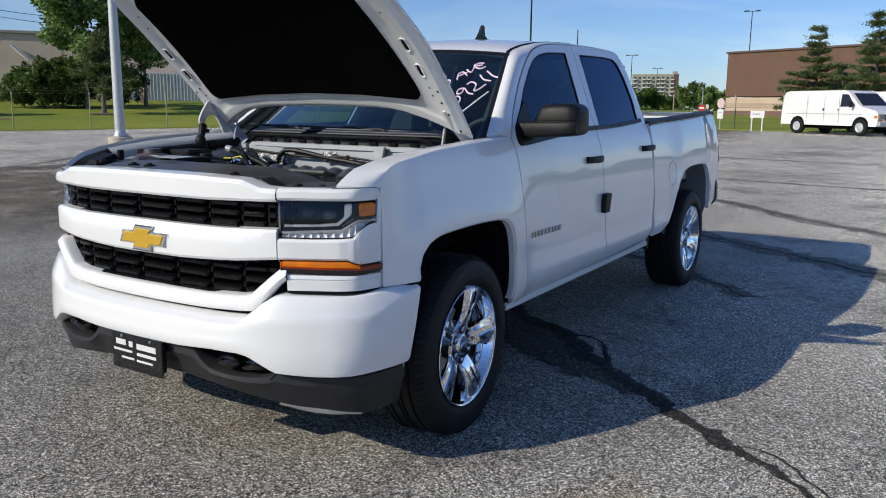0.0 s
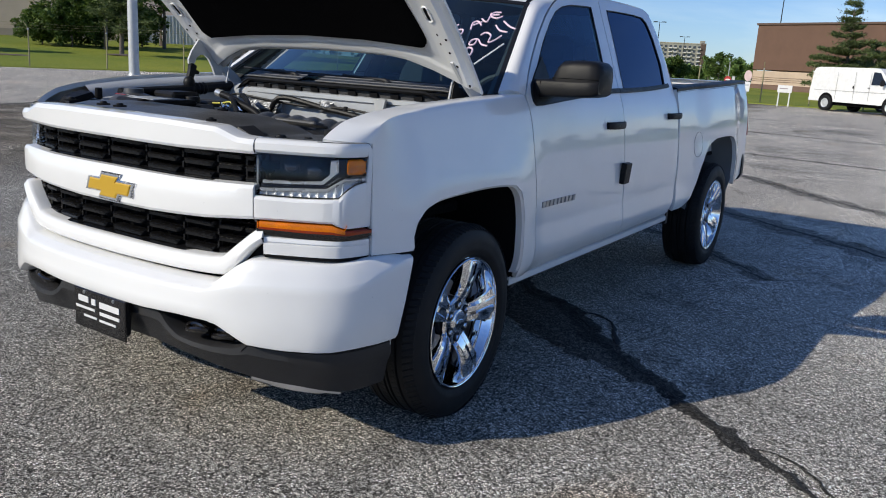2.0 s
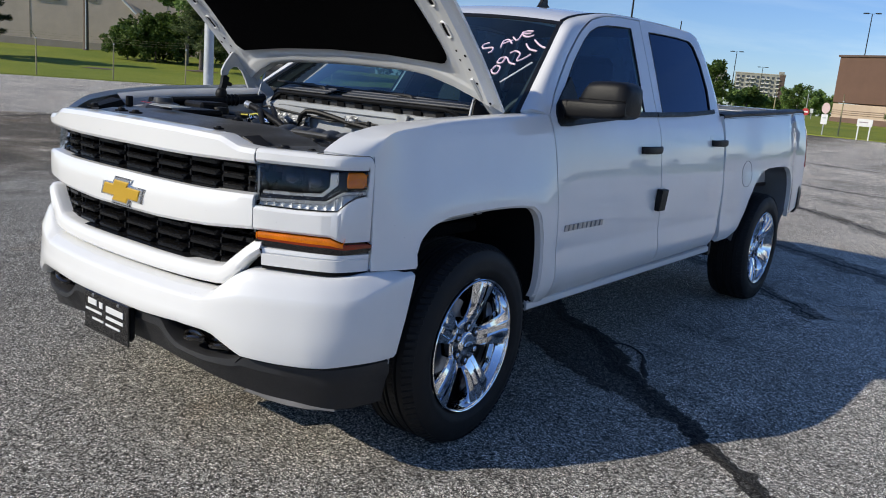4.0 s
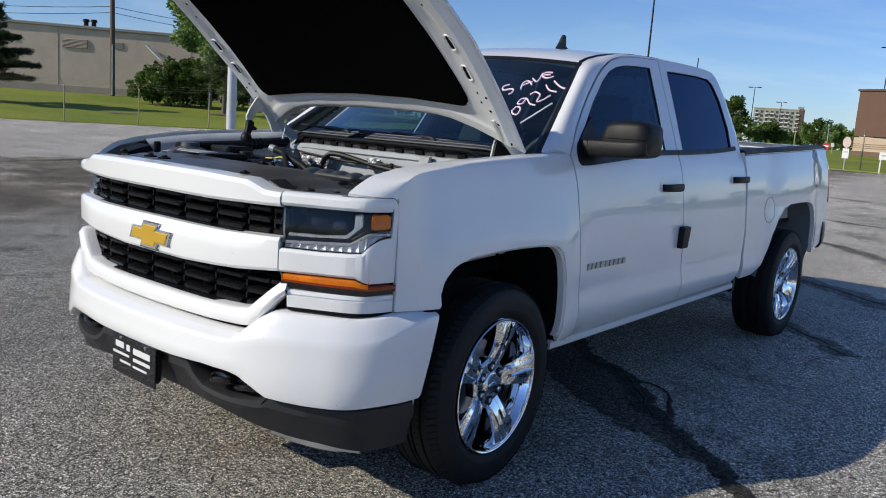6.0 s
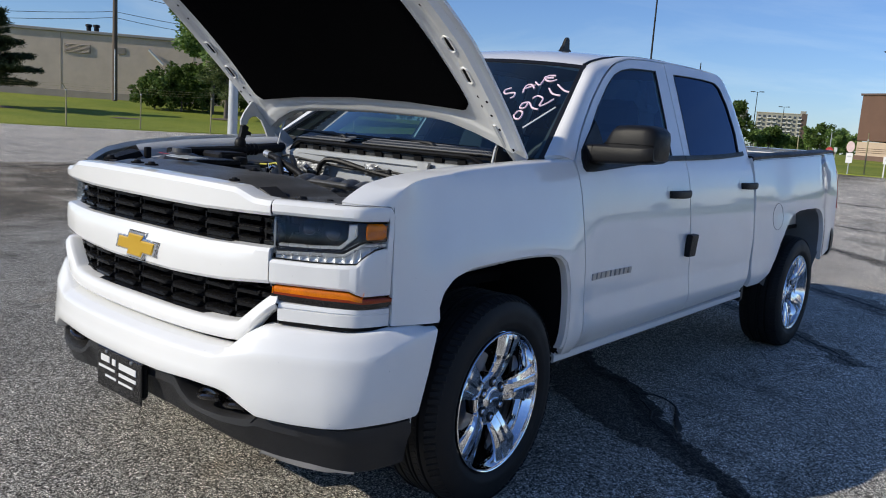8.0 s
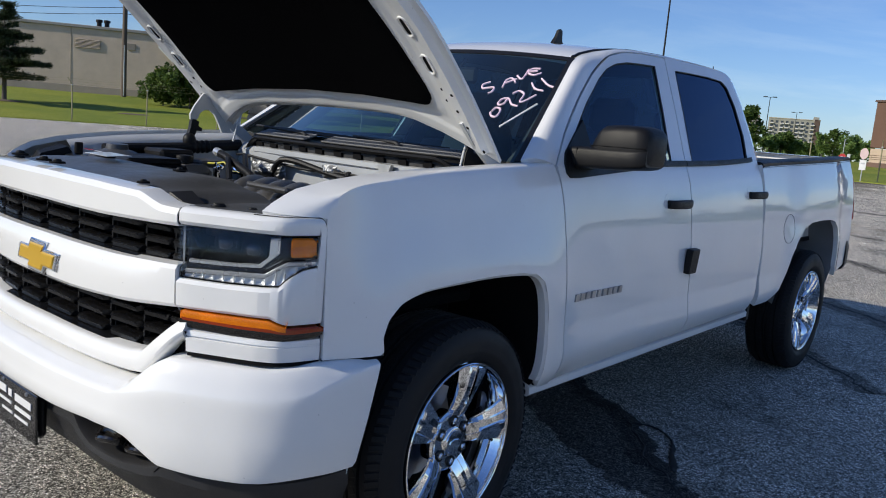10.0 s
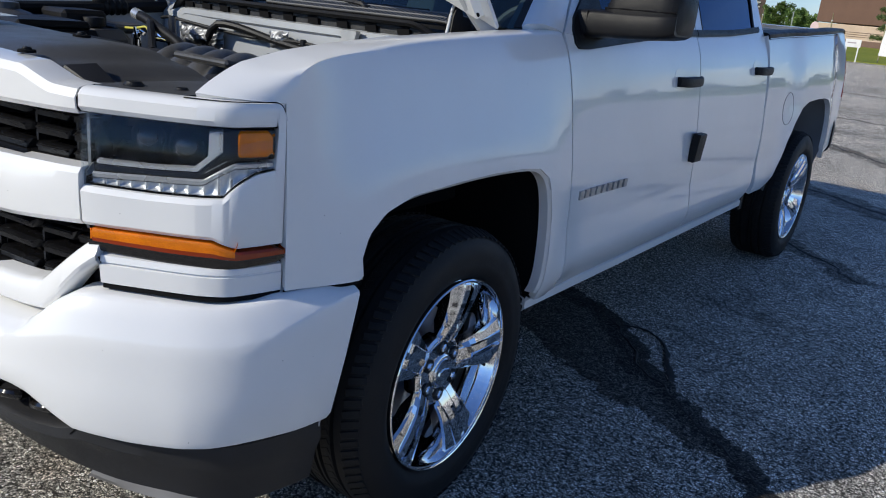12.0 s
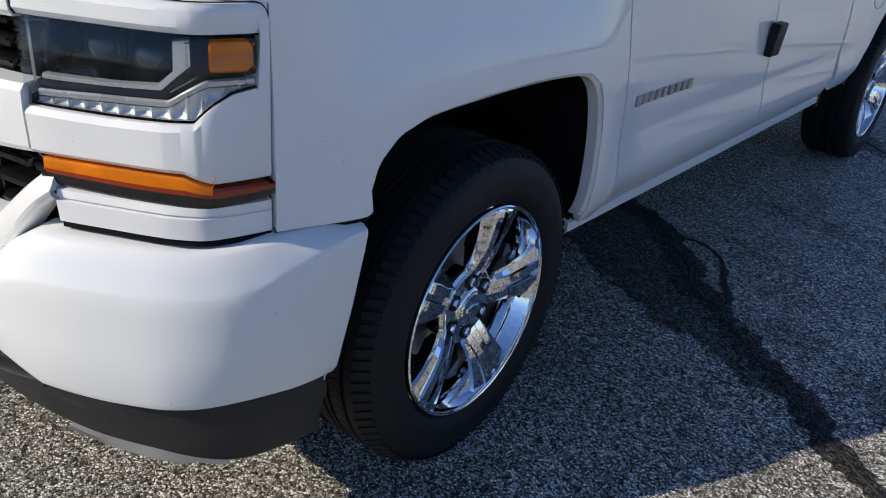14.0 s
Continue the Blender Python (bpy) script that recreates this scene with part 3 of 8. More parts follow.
IN1 = [(0.60, 1.306), (0.70, 1.42), (0.86, 1.55), (1.02, 1.66), (1.12, 1.715), (1.22, 1.748), (1.34, 1.768), (1.47, 1.776), (1.615, 1.782), (1.56, 1.56), (1.49, 1.326)]
OUT2 = [(1.648, 1.330), (1.708, 1.58), (1.760, 1.838), (2.0, 1.845), (2.30, 1.848), (2.50, 1.843), (2.58, 1.815), (2.622, 1.70), (2.624, 1.52), (2.610, 1.375)]
IN2 = [(1.72, 1.331), (1.785, 1.56), (1.838, 1.784), (2.02, 1.790), (2.26, 1.794), (2.43, 1.790), (2.485, 1.760), (2.52, 1.66), (2.515, 1.50), (2.46, 1.364)]


def pane(inside, base, n=60):
    """Glass within a frame's inner line, closed by the belt line."""
    loop = resample(inside, n, False)
    c = loop.mean(0)
    rows = [on_skin(c + (loop - c) * (0.0004 + 0.9996 * k / 8), -0.006) for k in range(9)]
    v, f = sheet(arr(rows), 0, (1, 0, 0.4))
    m = 8 * n
    f = list(f) + [tuple([i * n for i in range(9)] + [i * n + n - 1 for i in range(8, -1, -1)])]
    return v, f


def handle(s, y0, z0):
    """A door handle in a shallow cup."""
    x = float(side_x(y0 + 0.1, z0))
    grip = [(y0 + 0.0, 0.012), (y0 + 0.03, 0.030), (y0 + 0.10, 0.038), (y0 + 0.18, 0.036), (y0 + 0.225, 0.018)]
    p = resample(grip, 14)
    verts, faces = [], []
    for i, (y, o) in enumerate(p):
        hh = 0.021 - 0.004 * abs(i / 13 - 0.5)
        xx = float(side_x(y, z0)) + o - 0.006
        for k in range(10):
            a = 2 * math.pi * k / 10
            verts.append((xx + 0.011 * math.cos(a), y, z0 + hh * math.copysign(abs(math.sin(a)) ** 0.6, math.sin(a)) + 0.03 * (y - y0) * 0.15))
    for i in range(13):
        for k in range(10):
            faces.append((i * 10 + k, i * 10 + (k + 1) % 10, (i + 1) * 10 + (k + 1) % 10, (i + 1) * 10 + k))
    faces += [tuple(range(10)), tuple(13 * 10 + k for k in range(10))]
    return flip((verts, faces), s)


for s in (1, -1):
    for name, l, r, t, o, i, gl, hy in (("front_door", D1L, D1R, TOP1, OUT1, IN1, SIDEGLASS, 1.405), ("rear_door", D2L, D2R, TOP2, OUT2, IN2, DARKGLASS, 2.405)):
        zb = l[0][1]
        d = part(name, flip(sheet(lower_door(l, r, zb, t), 0.022, (1, 0, 0.2)), s), WHITE, truck)
        part("window_frame", flip(upper_frame(i, o), s), WHITE, d)
        part("window_pane", flip(pane(i, t), s), gl, d, "tinted side glass")
        inner = resample(i, 60, False)
        c = inner.mean(0)
        part("window_seal", flip(sheet(arr([on_skin(inner + (c - inner) * 0.0, 0.003), on_skin(inner + (c - inner) * 0.026, 0.000)]), 0.005, (1, 0, 0.4)), s), BLACK, d)
        belt = resample([(0.62, 1.306), (1.0, 1.314), (1.49, 1.326), (1.640, 1.330)] if name == "front_door" else [(1.648, 1.330), (1.72, 1.331), (2.10, 1.343), (2.46, 1.364), (2.525, 1.370)], 30)
        part("belt_moulding", flip(sheet(arr([on_skin(belt + arr([0, -0.004]), 0.006), on_skin(belt + arr([0, 0.008]), 0.010), on_skin(belt + arr([0, 0.022]), 0.008)]), 0.012, (1, 0, 0.4)), s), BLACK, d)
        part("door_handle", handle(s, hy, 1.155 if name == "front_door" else 1.187), BLACK, d, "black pull handle")
        cup = [(hy + 0.03 + a, (1.165 if name == "front_door" else 1.197) + b) for a, b in rounded(0.12, 0.075, 0.034)]
        part("handle_cup", flip(prism(cup, lambda a, b, dd: (float(side_x(a, b)) + 0.0012 - dd, a, b), 0.004), s), WHITE, d)
    # sill
    yy = np.linspace(0.455, 2.66, 40)
    rows = []
    for z, o in ((0.445, -0.03), (0.450, -0.004), (0.458, 0.004), (0.484, 0.004), (0.494, -0.006), (0.50, -0.03)):
        zz = z + 0.022 * (yy - 0.455) / 2.2
        rows.append(np.stack([np.full(40, 0.945) + o, yy, zz], -1))
    part("rocker_panel", flip(sheet(arr(rows), 0.02, (1, 0, 0)), s), WHITE, truck)
    under = [(0.92, 0.475), (0.80, 0.455), (0.60, 0.42), (0.40, 0.42)]
    part("frame_rail", flip(sheet(arr([[(x, y, z) for y in (0.5, 1.5, 2.7)] for x, z in under]), 0, (0, 0, -1)), s), LINER, truck)


# roof, pillars and windshield
def screen_half(v):
    return 0.865 - 0.195 * arr(v)


def screen(x, v, off=0.0):
    """The windshield: v runs from its foot (0) to its head (1)."""
    x, v = arr(x), arr(v)
    bow = 1 - (x / screen_half(v)) ** 2
    y = 0.385 + 0.585 * v - 0.03 * bow * (1 - v)
    z = 1.312 + 0.428 * v + bow * (0.035 * v - 0.010 * (1 - v))
    return np.stack([x, y - off * 0.59, z + off * 0.80], -1)


def roof_z(x, y):
    c = np.interp(y, [0.97, 1.04, 1.15, 1.30, 1.50, 1.80, 2.10, 2.40, 2.56, 2.66], [1.777, 1.806, 1.834, 1.858, 1.877, 1.890, 1.888, 1.872, 1.852, 1.81])
    return c - 0.042 * np.clip(np.abs(x) / 0.63, 0, 1) ** 2.2


cab = part("roof", sheet(arr([[(x, y, float(roof_z(x, y))) for x in np.linspace(-0.63, 0.63, 33)]
                               for y in (0.968, 0.99, 1.03, 1.09, 1.16, 1.26, 1.40, 1.6, 1.85, 2.1, 2.3, 2.45, 2.56, 2.61)]), 0.02, (0, 0, 1)), WHITE, truck)
for s in (1, -1):
    # outer rail from the foot of the front pillar over the doors to the back of the cab
    rail_out = resample([(0.521, 1.312), (0.632, 1.426), (0.732, 1.510), (0.832, 1.587), (0.978, 1.685), (1.074, 1.738), (1.176, 1.783), (1.318, 1.816), (1.50, 1.832), (1.752, 1.842), (2.2, 1.856), (2.50, 1.851), (2.597, 1.822)], 70)
    rail_out = rail_out + arr([0.0035, -0.003])
    o = on_skin(rail_out, -0.004)
    y = o[:, 1]
    ins = np.stack([np.full(len(y), 0.63), y, roof_z(0.63, y)], -1)
    v = np.clip((o[:, 2] - 1.312) / 0.428, 0, 1)
    sc = screen(screen_half(v) - 0.004, v, 0.010)
    w = smoothstep(0.98, 1.14, y)[:, None]
    ins = sc * (1 - w) + ins * w
    rows = []
    for k in range(9):
        a = k / 8
        knee = (o + ins) / 2 + arr([0.012, -0.012, 0.014]) * w + arr([0.030, -0.052, 0.030]) * (1 - w)
        rows.append((1 - a) ** 2 * o + 2 * a * (1 - a) * knee + a * a * ins)
    part("roof_rail", flip(sheet(arr(rows), 0.03, (1, -0.3, 0.8)), s), WHITE, truck)
    # black ditch strip between roof and rail
    d = np.linspace(1.0, 2.60, 30)
    part("roof_strip", flip(tube([(0.632, q, float(roof_z(0.63, q)) + 0.003) for q in d], 0.007, 6), s), BLACK, truck)
    # rear corner of the cab
    cz = np.linspace(1.375, 1.805, 16)
    c0 = np.stack([house_x(cz) - 0.004, np.interp(cz, [1.375, 1.5, 1.7, 1.83], [2.617, 2.630, 2.627, 2.582]), cz], -1)
    c1 = c0 + arr([-0.03, 0.075, 0.0])
    c2 = c0 + arr([-0.16, 0.10, 0.0])
    part("rear_pillar", flip(sheet(arr([c0, (c0 + c1) / 2 + arr([0.008, 0.004, 0]), c1, c2]), 0.02, (1, 0.4, 0)), s), WHITE, truck)
    lz = np.linspace(0.52, 1.38, 20)
    ly = np.interp(lz, [0.52, 0.66, 0.85, 1.05, 1.38], [2.545, 2.622, 2.646, 2.636, 2.618])
    l0 = np.stack([skin_x(ly, lz) - 0.004, ly, lz], -1)
    part("cab_corner", flip(sheet(arr([l0, l0 + arr([-0.006, 0.022, 0]), l0 + arr([-0.12, 0.03, 0])]), 0.01, (1, 0.3, 0)), s), WHITE, truck)
part("cab_back", sheet(arr([[(x, 2.70 - 0.05 * (z - 0.6), z) for x in np.linspace(-0.88 + 0.22 * max(0, z - 1.35), 0.88 - 0.22 * max(0, z - 1.35), 9)] for z in (0.6, 1.0, 1.36)]), 0.02, (0, 1, 0)), WHITE, truck)
part("rear_window", sheet(arr([[(x, 2.665 - 0.10 * (z - 1.36), z) for x in np.linspace(-0.84 + 0.40 * (z - 1.36), 0.84 - 0.40 * (z - 1.36), 9)] for z in (1.36, 1.5, 1.65, 1.82)]), 0.006, (0, 1, 0)), DARKGLASS, truck)
ws = part("windshield", sheet(arr([screen(np.linspace(-1, 1, 41) * (float(screen_half(v)) - 0.006), np.full(41, v)) for v in np.linspace(0, 1, 21)]), 0.004, (0, -1, 1)), SCREEN, truck)
ws.visible_shadow = False
edge = []
for a in np.linspace(0, 1, 25):
    edge.append((-1, a))
for b in np.linspace(-1, 1, 41)[1:]:
    edge.append((b, 1))
for a in np.linspace(1, 0, 25)[1:]:
    edge.append((1, a))
fr0 = arr([screen(b * (float(screen_half(a)) - 0.006), a, 0.004) for b, a in edge])
fr1 = arr([screen(b * 0.962 * float(screen_half(a)), a * 0.965, 0.003) for b, a in edge])
part("windshield_border", sheet(arr([fr0, fr1]), 0.003, (0, -1, 1)), BLACK, ws)


# what is written on the windshield, in strokes
def strokes(name, lines, mat, r=0.0075):
    geos = []
    for line in lines:
        p = resample(line, max(8, 6 * len(line)))
        geos.append(tube([tuple(screen(a, b, 0.0015)) for a, b in p], r, 6))
    part(name, merge(*geos), mat, ws)


strokes("word_save", [[(0.385, 0.676), (0.361, 0.647), (0.378, 0.61), (0.425, 0.627), (0.439, 0.587), (0.428, 0.565)],
                      [(0.469, 0.633), (0.453, 0.704), (0.475, 0.728), (0.51, 0.686)], [(0.46, 0.676), (0.498, 0.727)],
                      [(0.484, 0.759), (0.522, 0.731), (0.51, 0.829)],
                      [(0.56, 0.85), (0.523, 0.84), (0.524, 0.796), (0.56, 0.781), (0.583, 0.807)], [(0.525, 0.812), (0.558, 0.824)]], CHALK, 0.0045)
strokes("number_mark", [[(0.549, 0.537), (0.523, 0.523), (0.526, 0.473), (0.551, 0.477), (0.551, 0.532), (0.589, 0.483), (0.625, 0.471)],
                         [(0.547, 0.583), (0.565, 0.612), (0.601, 0.586), (0.615, 0.512), (0.637, 0.531), (0.657, 0.591)],
                         [(0.586, 0.70), (0.626, 0.648), (0.671, 0.636)], [(0.61, 0.753), (0.663, 0.699), (0.701, 0.68)],
                         [(0.532, 0.405), (0.537, 0.44), (0.564, 0.424), (0.575, 0.362), (0.549, 0.363), (0.53, 0.395)]], CHALK, 0.0045)
strokes("underline_mark", [[(0.633, 0.274), (0.666, 0.383), (0.701, 0.506)]], CHALKW, 0.004)

# trim inside the front pillars
for s in (1, -1):
    v = np.linspace(0.0, 1.0, 14)
    part("pillar_trim", flip(sheet(arr([screen(0.84 - 0.19 * v, v, -0.012), screen(0.785 - 0.17 * v, v, -0.035), screen(0.80 - 0.17 * v, v, -0.10), screen(0.82 - 0.19 * v, v, -0.16)]), 0, (-1, -0.3, 0)), s), INTERIOR, truck)

# aerial
fin = [(0.02, 0.0), (0.185, 0.0), (0.178, 0.024), (0.142, 0.046), (0.138, 0.106), (0.122, 0.112), (0.104, 0.104), (0.086, 0.066), (0.060, 0.030)]
foot = hull([(s * w, 1.705 + a, 1.882 + b) for s in (-1, 1) for a, w, b in ((0.0, 0.010, 0.0), (0.05, 0.036, 0.0), (0.20, 0.034, 0.0), (0.215, 0.020, 0.0), (0.06, 0.018, 0.022), (0.19, 0.020, 0.026))])
blade = merge(prism(fin, lambda a, b, d: ((d - 0.5) * 0.026 * (1 - 0.45 * b / 0.112), 1.71 + a, 1.884 + b), 1.0), foot)
part("aerial_fin", blade, BLACK, truck, "black shark fin aerial")

# cargo bed
def bed_x(y, z):
    """The bed's outer face, rolling in to its rail."""
    return side_x(y, np.minimum(z, 1.0)) - 0.42 * np.maximum(arr(z) - 1.0, 0.0) ** 2


def on_bed(p2, off=0.0):
    p2 = arr(p2)
    return np.stack([bed_x(p2[..., 0], p2[..., 1]) + off, p2[..., 0], p2[..., 1]], -1)


ARCH_R = [(3.09, 0.70), (3.135, 0.80), (3.21, 0.90), (3.32, 0.975), (3.46, 1.005), (3.66, 1.012), (3.86, 1.010), (3.98, 0.995), (4.06, 0.95), (4.105, 0.86), (4.125, 0.75), (4.12, 0.66)]
for s in (1, -1):
    bottom = [(2.655, 0.545), (2.85, 0.548), (3.02, 0.60)] + ARCH_R + [(4.15, 0.60), (4.40, 0.62), (4.62, 0.66)]
    top = [(2.630, 1.355), (3.3, 1.385), (4.0, 1.412), (4.62, 1.432)]
    pts = coons(bottom, top, [(2.655, 0.545), (2.666, 0.80), (2.650, 1.05), (2.640, 1.22), (2.630, 1.355)], [(4.62, 0.66), (4.635, 1.0), (4.62, 1.432)], 90, 40, (False, True, True, True))
    g = on_bed(pts)
    bed = part("bed_side", flip(sheet(g, 0.03, (1, 0, 0.1)), s), WHITE, truck)
    t = g[-1]
    rail = arr([t + arr([0.004, 0, -0.018]), t + arr([0.006, 0, 0.004]), t + arr([-0.01, 0, 0.012]), t + arr([-0.10, 0, 0.012]), t + arr([-0.11, 0, -0.02])])
    part("rail_cap", flip(sheet(rail, 0.01, (0, 0, 1)), s), BLACK, bed, "black plastic bed rail cap")
    part("bed_inner", flip(sheet(arr([[(0.80, y, z) for y in np.linspace(2.70, 4.66, 12)] for z in (0.85, 1.1, 1.39)]), 0.01, (-1, 0, 0)), s), WHITE, bed)
    cap = [(3.075 + a, 0.978 + b) for a, b in [(0.080 * math.cos(q), 0.088 * math.sin(q)) for q in np.linspace(0, 2 * math.pi, 40)[:-1]]]
    if s == 1:
        ring = [tuple(on_bed(arr([q]), 0.0005)[0]) for q in cap + cap[:1]]
        disc = [on_bed(arr([(3.075 + f * (a - 3.075), 0.978 + f * (b - 0.978)) for a, b in cap + cap[:1]]), 0.001) for f in (0.02, 0.25, 0.5, 0.75, 0.97)]
        part("fuel_door", sheet(arr(disc), 0.004, (1, 0, 0)), WHITE, bed)
        part("fuel_door_gap", tube(ring, 0.0014, 5, False), SEAMGREY, bed)
    for k in range(4):
        part("decal_mark", flip(prism(rounded(0.055, 0.045, 0.006, 2), lambda a, b, d, k=k: (float(bed_x(4.06 + 0.07 * k + a, 1.352 + 0.006 * k + b)) + 0.0015 - d, 4.06 + 0.07 * k + a, 1.352 + 0.006 * k + b), 0.004), s), BLUEBAR, bed, "blue lettering shown as bars")
    # tail lamp
    lamp = arr([[(side_x(4.62, z) + 0.004, 4.655, z), (side_x(4.66, z) - 0.004, 4.70, z), (side_x(4.66, z) - 0.06, 4.735, z), (0.80, 4.74, z)] for z in np.linspace(0.98, 1.36, 10)])
    part("tail_lamp", flip(sheet(lamp, 0.03, (1, 1, 0)), s), REDLENS, truck, "red tail lamp")
    # wheelhouses
    for opening, foot in ((ARCH_F, 0.45), (ARCH_R, 0.50)):
        prof = [tuple(q) for q in resample(opening, 30)]
        prof = [(prof[0][0] - 0.01, foot)] + prof + [(prof[-1][0] + 0.01, foot)]
        edge = on_side(arr(prof), -0.022)
        rows = [edge] + [[(x, q, z + 0.02) for q, z in prof] for x in (0.90, 0.75, 0.52)]
        well = LINER if opening is ARCH_F else WHEELWELL
        part("wheel_liner", flip(sheet(arr(rows), 0, (0, 0, -1)), s), well, truck)
        part("liner_back", flip(prism([(q, z) for q, z in prof], lambda aa, bb, d: (0.52 - d, aa, bb), 0.01), s), well, truck)
part("tailgate", sheet(arr([[(x, 4.70 + 0.02 * math.sin((z - 0.7) * 4), z) for x in np.linspace(-0.79, 0.79, 12)] for z in np.linspace(0.72, 1.43, 10)]), 0.05, (0, 1, 0)), WHITE, truck)
part("bed_floor", block((0, 3.68, 0.84), (1.62, 1.96, 0.03), 0.005), BLACK, truck)
part("tonneau_edge", block((0, 2.78, 1.372), (1.5, 0.10, 0.03), 0.01), WHITE, truck)
rb = [(0.0, 4.86), (0.5, 4.85), (0.78, 4.80), (0.91, 4.72), (0.950, 4.60), (0.955, 4.42)]
RB = Plan(arr([(x, -y) for x, y in rb]))
us = np.linspace(RB.u(-0.9545), RB.u(0.9545), 60)
rows = []
for z, o in ((0.60, -0.05), (0.58, -0.01), (0.62, 0.012), (0.74, 0.012), (0.81, 0.0), (0.82, -0.06)):
    x, y = RB.at(us, o)
    zz = z + np.where(np.abs(x) > 0.75, 0.02, 0.0)
    rows.append(np.stack([x, -y, zz], -1))
part("rear_bumper", sheet(arr(rows), 0.03, (0, 1, 0)), BLACK, truck, "black rear bumper with corner step")
for s in (1, -1):
    part("body_mount", flip(block((0.92, 2.655, 0.50), (0.06, 0.05, 0.10), 0.008), s), BLACK, truck)
# unseen underbody parts, added to block light passing beneath the truck
part("unseen_fuel_tank", block((0.38, 1.75, 0.37), (0.46, 1.5, 0.20), 0.05), LINER, truck)
part("unseen_transmission", block((-0.05, 0.95, 0.38), (0.40, 1.2, 0.24), 0.06), LINER, truck)
part("unseen_skid_plate", block((0, -0.10, 0.36), (1.10, 0.80, 0.10), 0.03), LINER, truck)
part("unseen_exhaust", tube([(-0.5, 0.6, 0.36), (-0.55, 2.0, 0.34), (-0.6, 3.0, 0.40), (-0.72, 4.2, 0.42)], 0.07, 12), LINER, truck)
for s in (1, -1):
    part("splash_flap", flip(block((0.90, 0.500, 0.468), (0.09, 0.05, 0.07), 0.008), s), BLACK, truck)
part("floor_pan", block((0, 1.6, 0.46), (1.76, 2.3, 0.06), 0.02), LINER, truck)
part("axle", tube([(-0.75, 3.645, 0.42), (0.75, 3.645, 0.42)], 0.06, 12), LINER, truck)
part("chassis_rail", merge(block((0.45, 2.2, 0.45), (0.08, 5.0, 0.14), 0.01), block((-0.45, 2.2, 0.45), (0.08, 5.0, 0.14), 0.01)), LINER, truck)

# front face
white_top = steps((0.0, 1.188), (0.30, 1.187), (0.515, 1.180), (0.592, 1.153), (0.66, 1.150))
head_low = steps((0.0, 1.092), (0.35, 1.092), (0.66, 1.099))
bar_hi = steps((0.0, 0.989), (0.40, 0.989), (0.66, 0.997))
bar_lo = steps((0.0, 0.853), (0.20, 0.855), (0.33, 0.860), (0.47, 0.867), (0.60, 0.879), (0.66, 0.884))
part("grille_header", band(FRONT, -0.655, 0.655, [(lambda a: head_low(a) - 0.001, -0.03), (lambda a: head_low(a) + 0.001, 0.006), (lambda a: head_low(a) + 0.011, 0.014), (lambda a: white_top(a) - 0.02, 0.016), (lambda a: white_top(a) - 0.004, 0.006), (white_top, -0.012), (lambda a: white_top(a) + 0.001, -0.06)], 90, 0.004), WHITE, truck)
part("emblem_bar", band(FRONT, -0.655, 0.655, [(lambda a: bar_lo(a) - 0.004, -0.03), (bar_lo, lambda a: 0.010 - 0.004 * smoothstep(0.5, 0.65, a)), (lambda a: bar_lo(a) + 0.011, lambda a: 0.020 - 0.005 * smoothstep(0.5, 0.65, a)), (lambda a: 0.5 * bar_lo(a) + 0.5 * bar_hi(a), lambda a: 0.026 - 0.0095 * smoothstep(0.5, 0.65, a)), (lambda a: bar_hi(a) - 0.030, lambda a: 0.022 - 0.006 * smoothstep(0.5, 0.65, a)), (lambda a: bar_hi(a) - 0.011, 0.015), (bar_hi, 0.006), (lambda a: bar_hi(a) + 0.003, -0.03)], 90, 0.02), WHITE, truck)
up_z = steps((0.0, 0.722), (0.30, 0.724), (0.48, 0.730), (0.535, 0.739), (0.640, 0.829), (0.660, 0.845), (0.70, 0.850))
lo_z = steps((0.0, 0.661), (0.35, 0.666), (0.50, 0.672), (0.545, 0.677), (0.587, 0.709), (0.613, 0.739), (0.651, 0.780), (0.683, 0.808), (0.70, 0.815))
part("grille_surround", band(FRONT, -0.685, 0.685, [(lambda a: lo_z(a) - 0.004, -0.03), (lambda a: lo_z(a) - 0.002, 0.004), (lambda a: lo_z(a) + 0.002, 0.014), (lambda a: lo_z(a) + 0.009, 0.020), (lambda a: lo_z(a) + 0.018, 0.022), (lambda a: up_z(a) - 0.014, 0.015), (lambda a: up_z(a) - 0.006, 0.011), (lambda a: up_z(a) - 0.001, 0.005), (lambda a: up_z(a) + 0.002, -0.006), (lambda a: up_z(a) + 0.004, -0.04)], 140, 0.02), WHITE, truck)
part("grille_back", band(FRONT, -0.70, 0.70, [(0.66, -0.11), (0.9, -0.11), (1.12, -0.11)], 40), LINER, truck)
# lattice of the grille: rows of shelf-like slats between uprights
slat = merge(
    hull([(x, 0.046, z) for x in (-0.0575, 0.0575) for z in (0.010, -0.007)] + [(x, 0.012, 0.0095) for x in (-0.0500, 0.0500)] + [(x, 0.003, z) for x in (-0.0440, 0.0440) for z in (0.006, -0.009)] + [(x, 0.010, -0.0105) for x in (-0.0450, 0.0450)]),
    hull([(x, y, z) for x in (-0.0430, 0.0430) for y, z in ((0.0035, 0.0055), (-0.001, 0.0042), (-0.001, 0.0016), (0.0035, 0.0008))]))
slat_me = None
NODES = [-0.636, -0.592, -0.470, -0.304, -0.109, 0.109, 0.304, 0.470, 0.592, 0.636]
